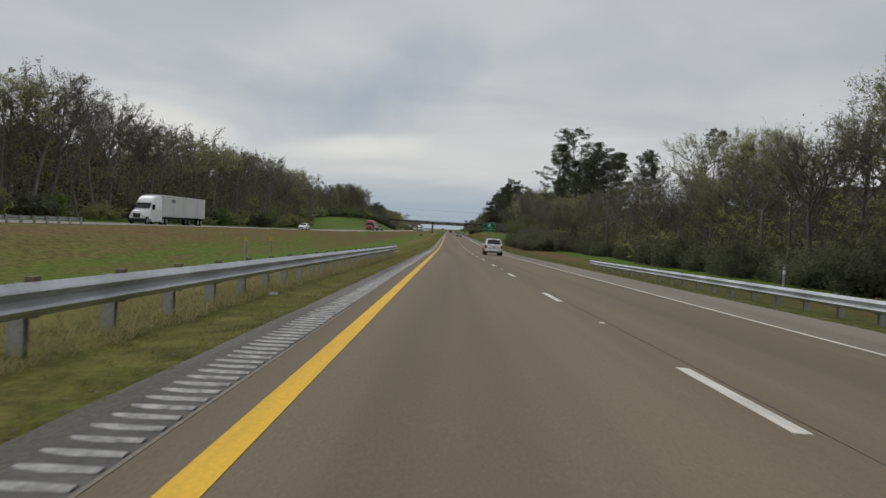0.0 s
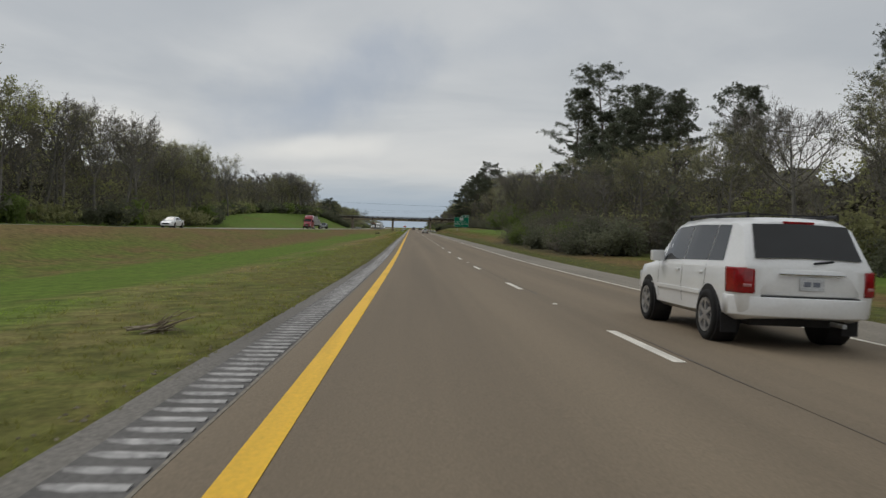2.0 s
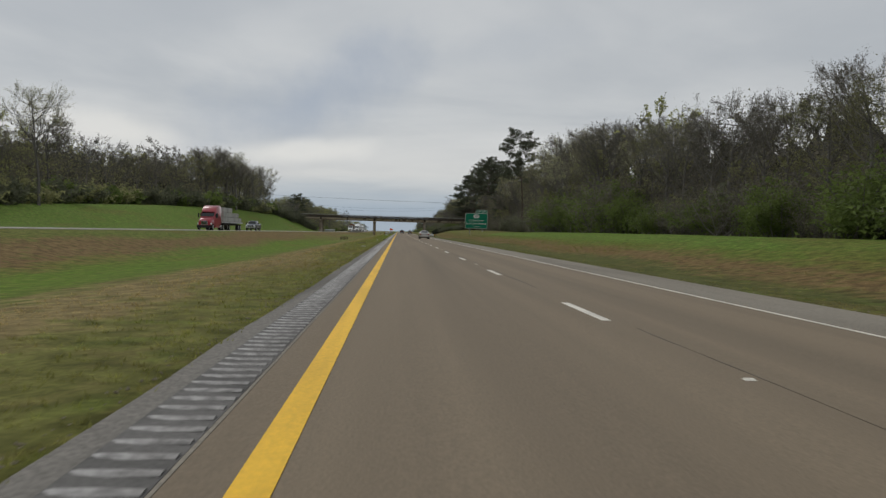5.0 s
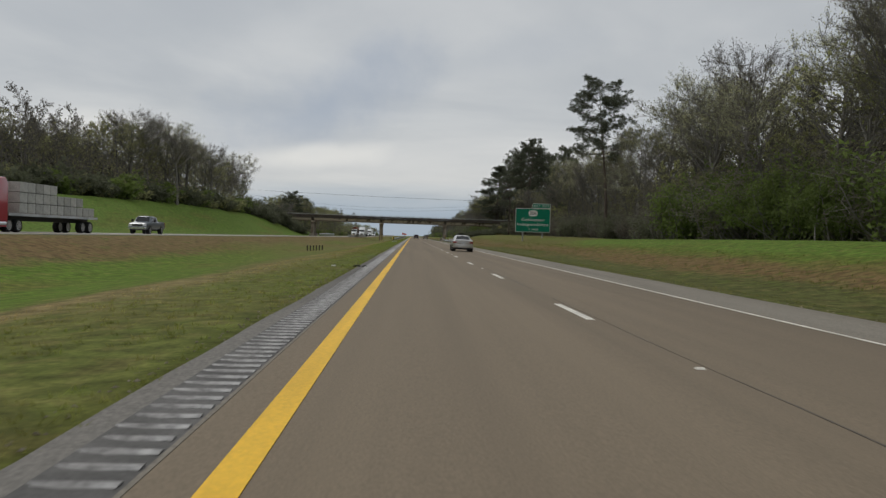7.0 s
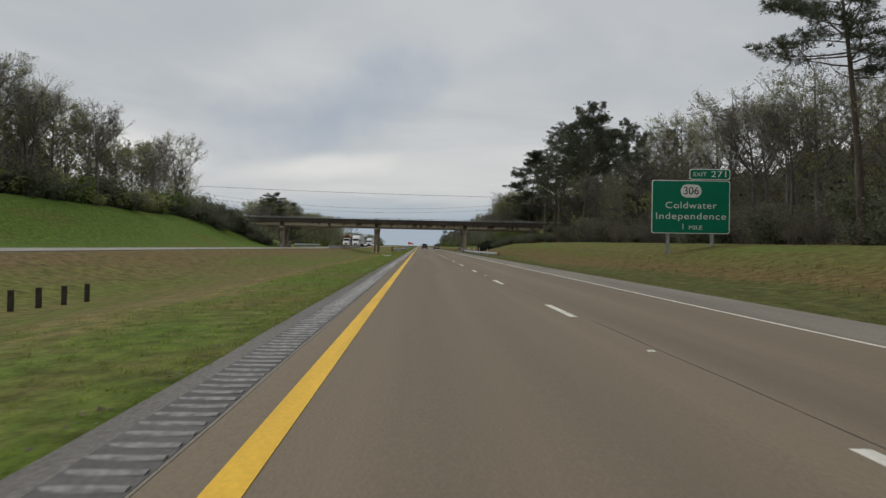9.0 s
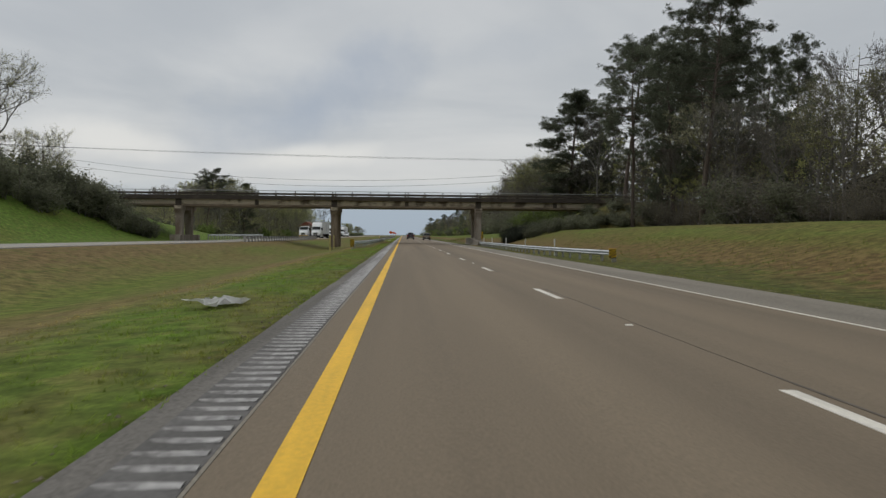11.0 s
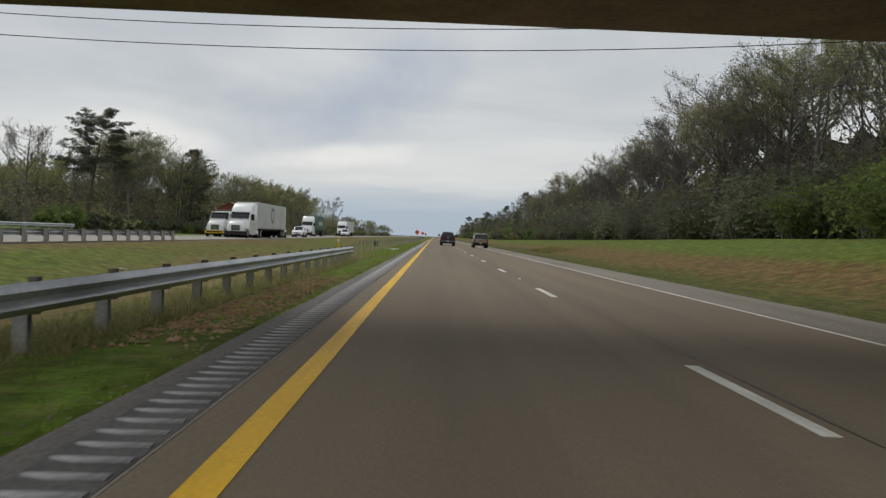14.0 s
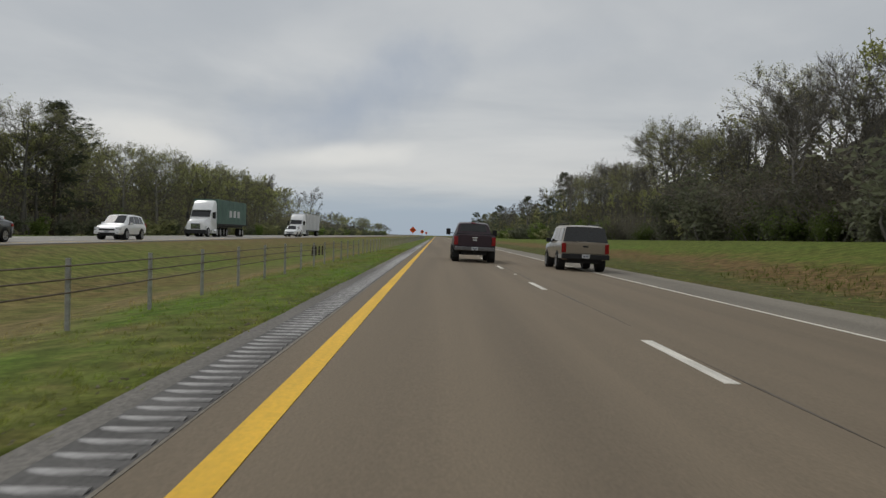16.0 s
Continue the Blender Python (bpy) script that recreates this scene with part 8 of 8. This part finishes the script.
# lorries
def lorry_cab(root, m, sleeper=2.0, y0=0.0, fairing=True):
    """A bonneted tractor unit; nose towards +y, its rear frame end at y0."""
    W = 1.22
    cab_a, cab_b = y0 + 2.1, y0 + 2.1 + sleeper + 1.6
    top = 3.95 if fairing else 3.0
    st = []
    # cab and sleeper
    bm = bmesh.new()
    rows = []
    for y, zt, w in ((cab_a, top - 0.12, W), (cab_a + 0.1, top, W), (cab_a + sleeper * 0.75, top - 0.05, W), (cab_b - 1.15, top - (0.45 if fairing else 0.05), W - 0.04), (cab_b - 0.62, 2.85, W - 0.06), (cab_b - 0.05, 2.05, W - 0.06), (cab_b, 1.9, W - 0.08)):
        pts = [(w, 0.75), (w, 1.6), (w, zt - 0.35), (w - 0.12, zt - 0.08), (w - 0.35, zt), (-w + 0.35, zt), (-w + 0.12, zt - 0.08), (-w, zt - 0.35), (-w, 1.6), (-w, 0.75)]
        rows.append([bm.verts.new((x, y, z)) for x, z in pts])
    for r, t in zip(rows, rows[1:]):
        for i in range(10):
            bm.faces.new((r[i], r[(i + 1) % 10], t[(i + 1) % 10], t[i]))
    bm.faces.new(rows[0])
    bm.faces.new(rows[-1][::-1])
    bmesh.ops.recalc_face_normals(bm, faces=bm.faces)
    cab = part("cab", bm, m, root, smooth=True)
    cab.data.set_sharp_from_angle(angle=radians(35))
    # bonnet
    bm = bmesh.new()
    rows = []
    for y, zt, w in ((cab_b - 0.05, 1.98, 1.05), (cab_b + 0.9, 1.85, 1.0), (cab_b + 1.35, 1.70, 0.92), (cab_b + 1.55, 1.45, 0.8)):
        pts = [(w + 0.12, 0.7), (w + 0.1, 1.15), (w, zt - 0.25), (w - 0.2, zt), (-w + 0.2, zt), (-w, zt - 0.25), (-w - 0.1, 1.15), (-w - 0.12, 0.7)]
        rows.append([bm.verts.new((x, y, z)) for x, z in pts])
    for r, t in zip(rows, rows[1:]):
        for i in range(8):
            bm.faces.new((r[i], r[(i + 1) % 8], t[(i + 1) % 8], t[i]))
    bm.faces.new(rows[0])
    bm.faces.new(rows[-1][::-1])
    bmesh.ops.recalc_face_normals(bm, faces=bm.faces)
    hood = part("bonnet", bm, m, root, smooth=True)
    hood.data.set_sharp_from_angle(angle=radians(35))
    nose = cab_b + 1.55
    g = part("grille", boxed(-0.5, 0.5, nose - 0.1, nose + 0.03, 0.78, 1.42, bevel=0.05), M_CHROME, root)
    for i in range(5):
        part("grille_slot", boxed(-0.43, 0.43, nose + 0.028, nose + 0.04, 0.84 + i * 0.115, 0.91 + i * 0.115), M_TRIM, g)
    part("front_bumper", boxed(-1.15, 1.15, nose - 0.25, nose + 0.12, 0.32, 0.74, bevel=0.08), M_TRIM, root, "dark front bumper")
    # windscreen and side windows
    bm = bmesh.new()
    vs = [bm.verts.new(p) for p in ((-1.0, cab_b - 0.06, 2.12), (1.0, cab_b - 0.06, 2.12), (0.98, cab_b - 0.60, 2.80), (-0.98, cab_b - 0.60, 2.80))]
    for v in vs:
        v.co.y += 0.03
        v.co.z += 0.02
    bm.faces.new(vs)
    part("windscreen", bm, M_GLASS, root)
    part("sun_visor", boxed(-1.0, 1.0, cab_b - 0.62, cab_b - 0.42, 2.83, 2.93, bevel=0.02), m, root)
    for s in (-1, 1):
        part("side_window", boxed(min(s * (W - 0.06), s * (W + 0.006)), max(s * (W - 0.06), s * (W + 0.006)), cab_b - 1.3, cab_b - 0.5, 2.0, 2.62, bevel=0.02), M_GLASS, root)
        part("headlight", boxed(min(s * 0.72, s * 1.08), max(s * 0.72, s * 1.08), nose - 0.3, nose - 0.02, 0.85, 1.1, bevel=0.06), M_LAMP_CLEAR, root)
        part("mirror", boxed(min(s * (W + 0.12), s * (W + 0.34)), max(s * (W + 0.12), s * (W + 0.34)), cab_b - 0.4, cab_b - 0.25, 1.95, 2.65, bevel=0.04), M_TRIM, root)
        part("mirror_arm", boxed(min(s * (W - 0.1), s * (W + 0.14)), max(s * (W - 0.1), s * (W + 0.14)), cab_b - 0.36, cab_b - 0.3, 2.3, 2.34), M_TRIM, root)
        part("side_skirt", boxed(min(s * 0.9, s * W), max(s * 0.9, s * W), y0 + 2.2, cab_b - 0.3, 0.38, 0.78, bevel=0.04), m, root)
        bm = bmesh.new()
        cyl(bm, (s * 0.95, y0 + 2.25, 0.62), (s * 0.95, y0 + 3.3, 0.62), 0.3, n=16)
        part("fuel_tank", bm, M_CHROME, root)
        if not fairing:
            bm = bmesh.new()
            cyl(bm, (s * 1.0, cab_a - 0.15, 0.9), (s * 1.0, cab_a - 0.15, 3.5), 0.08, n=12)
            part("exhaust_stack", bm, M_CHROME, root)
        add_wheel(root, s * 1.03, nose - 0.75, 0.5, 0.28, 8)
        for y in (y0 + 0.5, y0 + 1.8):
            add_wheel(root, s * 0.95, y, 0.5, 0.5, 8)
    part("chassis", boxed(-0.45, 0.45, y0 - 0.2, nose - 0.4, 0.6, 0.9, bevel=0.03), M_TRIM, root)
    part("axle_guard", boxed(-1.0, 1.0, y0 + 0.1, y0 + 2.2, 0.45, 0.62), M_TRIM, root)
    return nose


def box_trailer(root, y1, length, m, ribs=True, container=False, floor=1.1, top=4.08):
    y0 = y1 - length
    b = part("trailer_box", boxed(-1.29, 1.29, y0, y1, floor, top, bevel=0.04), m, root)
    for s in (-1, 1):
        n = int(length / (0.6 if container else 1.22))
        for i in range(n + 1):
            y = y0 + 0.05 + (length - 0.1) * i / n
            w = 0.14 if container else 0.03
            part("side_rib", boxed(min(s * 1.29, s * (1.31 if container else 1.3)), max(s * 1.29, s * (1.31 if container else 1.3)), y - w / 2, y + w / 2, floor + 0.15, top - 0.12), m, b)
        part("side_rail", boxed(min(s * 1.28, s * 1.312), max(s * 1.28, s * 1.312), y0, y1, floor - 0.02, floor + 0.14), M_STEEL if not container else M_TRIM, b)
        for y in (y0 + 1.2, y0 + 2.5):
            add_wheel(root, s * 0.97, y, 0.5, 0.5, 8)
        part("landing_leg", boxed(min(s * 0.6, s * 0.72), max(s * 0.6, s * 0.72), y1 - 3.4, y1 - 3.25, 0.25, floor), M_TRIM, root)
    part("trailer_frame", boxed(-0.9, 0.9, y0 + 0.2, y1 - 0.2, floor - 0.25, floor - 0.02), M_TRIM, root)
    return b


def lorry(label, m_cab, sleeper, kind, trailer_len, y_front, lane, m_box=None):
    root = new("lorry")
    tagged(root, label, "lorry")
    L = trailer_len
    y0 = L - 2.6
    nose = lorry_cab(root, m_cab, sleeper, y0, fairing=kind != "shed")
    if kind == "box":
        b = box_trailer(root, L - 0.4, L - 0.4, m_box or P_TRAILER)
        return root, nose, b
    if kind == "container":
        b = box_trailer(root, L - 0.4, L - 0.4, P_GREENBOX, container=True, floor=1.3, top=4.1)
        for s in (-1, 1):
            for y in (3.2, 5.0, 6.8):
                part("marking_bar", boxed(min(s * 1.31, s * 1.316), max(s * 1.31, s * 1.316), y, y + 1.1, 2.2, 3.0), P_TRAILER, b, "pale lettering bar")
        return root, nose, b
    deck = part("flatbed_deck", boxed(-1.29, 1.29, 0, L - 0.5, 1.25, 1.42, bevel=0.02), M_DECKWOOD, root)
    part("trailer_frame", boxed(-0.5, 0.5, 0.2, L - 0.6, 0.85, 1.25), M_TRIM, root)
    for s in (-1, 1):
        for y in (1.2, 2.6):
            add_wheel(root, s * 0.97, y, 0.5, 0.5, 8)
        part("side_rail", boxed(min(s * 1.29, s * 1.31), max(s * 1.29, s * 1.31), 0, L - 0.5, 1.2, 1.4), M_STEEL, deck)
    return root, nose, deck


def place_lorry(root, nose, y_front, lane):
    x, z, h = opp_lane(y_front + nose / 2, lane)
    # heading is turned about the tail, so step the tail back along it
    root.location = (x + math.sin(h - math.pi) * 0 + (opp_lane(y_front + nose, lane)[0] - x), y_front + nose, opp_z(y_front + nose) + 0.004)
    root.rotation_euler = (math.atan((opp_z(y_front) - opp_z(y_front + nose)) / nose), 0, h)


r, nose, b = lorry("white sleeper-cab lorry with a long white box trailer", P_WHITE, 2.0, "box", 16.3, 0, 1)
for s in (-1, 1):
    part("marking_bar", boxed(min(s * 1.30, s * 1.306), max(s * 1.30, s * 1.306), 11.6, 13.0, 3.1, 3.6), M_PLATEBAR, b, "small grey lettering bar")
place_lorry(r, nose, 104, 1)
r, nose, b = lorry("white lorry whose box trailer bears a dark round emblem", P_WHITE, 2.0, "box", 16.3, 0, 0)
for s in (-1, 1):
    bm = bmesh.new()
    cyl(bm, (s * 1.28, 8.3, 2.75), (s * 1.306, 8.3, 2.75), 0.95, n=28)
    part("emblem", bm, M_PLATEBAR, b, "dark round emblem")
    bm = bmesh.new()
    cyl(bm, (s * 1.28, 8.3, 2.75), (s * 1.309, 8.3, 2.75), 0.6, n=28)
    part("emblem_centre", bm, P_TRAILER, b)
place_lorry(r, nose, 587, 0)
r, nose, b = lorry("white day-cab lorry hauling a weathered green container", P_WHITE, 0.4, "container", 13.2, 0, 1)
place_lorry(r, nose, 655, 1)
r, nose, b = lorry("white sleeper-cab lorry with a box trailer far off", P_WHITE, 2.0, "box", 16.3, 0, 1)
place_lorry(r, nose, 712, 1)
# red lorry, and its load of precast blocks
r, nose, deck = lorry("red sleeper-cab lorry with a flatbed trailer", P_RED, 2.0, "flat", 15.0, 0, 1)
place_lorry(r, nose, 302.5, 1)
bpy.context.view_layer.update()
base = r.matrix_basis.copy()
bm = boxed(-0.58, 0.58, -0.52, 0.52, 0, 0.74, bevel=0.03)
blk = bpy.data.meshes.new("block")
bm.to_mesh(blk)
bm.free()
blk.materials.append(M_BLOCKS)
block_rng = random.Random(9)
for i, tall in enumerate((1, 1, 2, 2, 2, 2, 3, 3, 3, 3, 3)):
    for x in (-0.62, 0.62):
        for k in range(tall):
            o = new("concrete_block", blk)
            tagged(o, "grey precast concrete block stacked on the flatbed", "block", "blocks on the flatbed")
            o.matrix_basis = base @ pose(x + block_rng.uniform(-0.02, 0.02), 1.0 + i * 1.13, 1.422 + 0.78 * k, 0, 0, block_rng.uniform(-2, 2))
# oversize load: half a gabled shed on a low trailer
r, nose, deck = lorry("white conventional lorry with an oversize-load banner", P_WHITE, 0.4, "shed", 12.0, 0, 1)
place_lorry(r, nose, 592, 1)
part("banner", boxed(-1.1, 1.1, nose + 0.13, nose + 0.15, 0.42, 0.72), M_HAZARD, r, "yellow oversize-load banner")
part("banner_bar", boxed(-0.9, 0.9, nose + 0.152, nose + 0.156, 0.5, 0.64), M_BLACK, r)
shed = new("portable_shed")
tagged(shed, "brown gable-roofed portable shed carried on the lorry", "shed")
shed.matrix_basis = r.matrix_basis.copy()
part("wall", boxed(-1.7, 1.7, 0.3, 9.0, 1.43, 3.3, bevel=0.02), M_DECKWOOD, shed)
bm = bmesh.new()
for y in (0.1, 9.2):
    [bm.verts.new(p) for p in ((-2.0, y, 3.15), (0, y, 4.25), (2.0, y, 3.15), (2.0, y, 3.05), (0, y, 4.12), (-2.0, y, 3.05))]
bm.verts.ensure_lookup_table()
v = bm.verts
for i in range(6):
    bm.faces.new((v[i], v[(i + 1) % 6], v[6 + (i + 1) % 6], v[6 + i]))
bm.faces.new([v[i] for i in (0, 1, 4, 5)])
bm.faces.new([v[i] for i in (1, 2, 3, 4)])
bm.faces.new([v[6 + i] for i in (0, 1, 4, 5)])
bm.faces.new([v[6 + i] for i in (1, 2, 3, 4)])
part("roof", bm, M_BRICKRED, shed, "red-brown gable roof")
for y in (0.3, 8.94):
    bm = bmesh.new()
    a = [bm.verts.new(p) for p in ((-1.7, y, 3.302), (1.7, y, 3.302), (0, y, 4.1))]
    b = [bm.verts.new(p) for p in ((-1.7, y + 0.06, 3.302), (1.7, y + 0.06, 3.302), (0, y + 0.06, 4.1))]
    bm.faces.new(a)
    bm.faces.new(b[::-1])
    for i in range(3):
        bm.faces.new((a[i], b[i], b[(i + 1) % 3], a[(i + 1) % 3]))
    part("gable", bm, M_BRICKRED, shed)
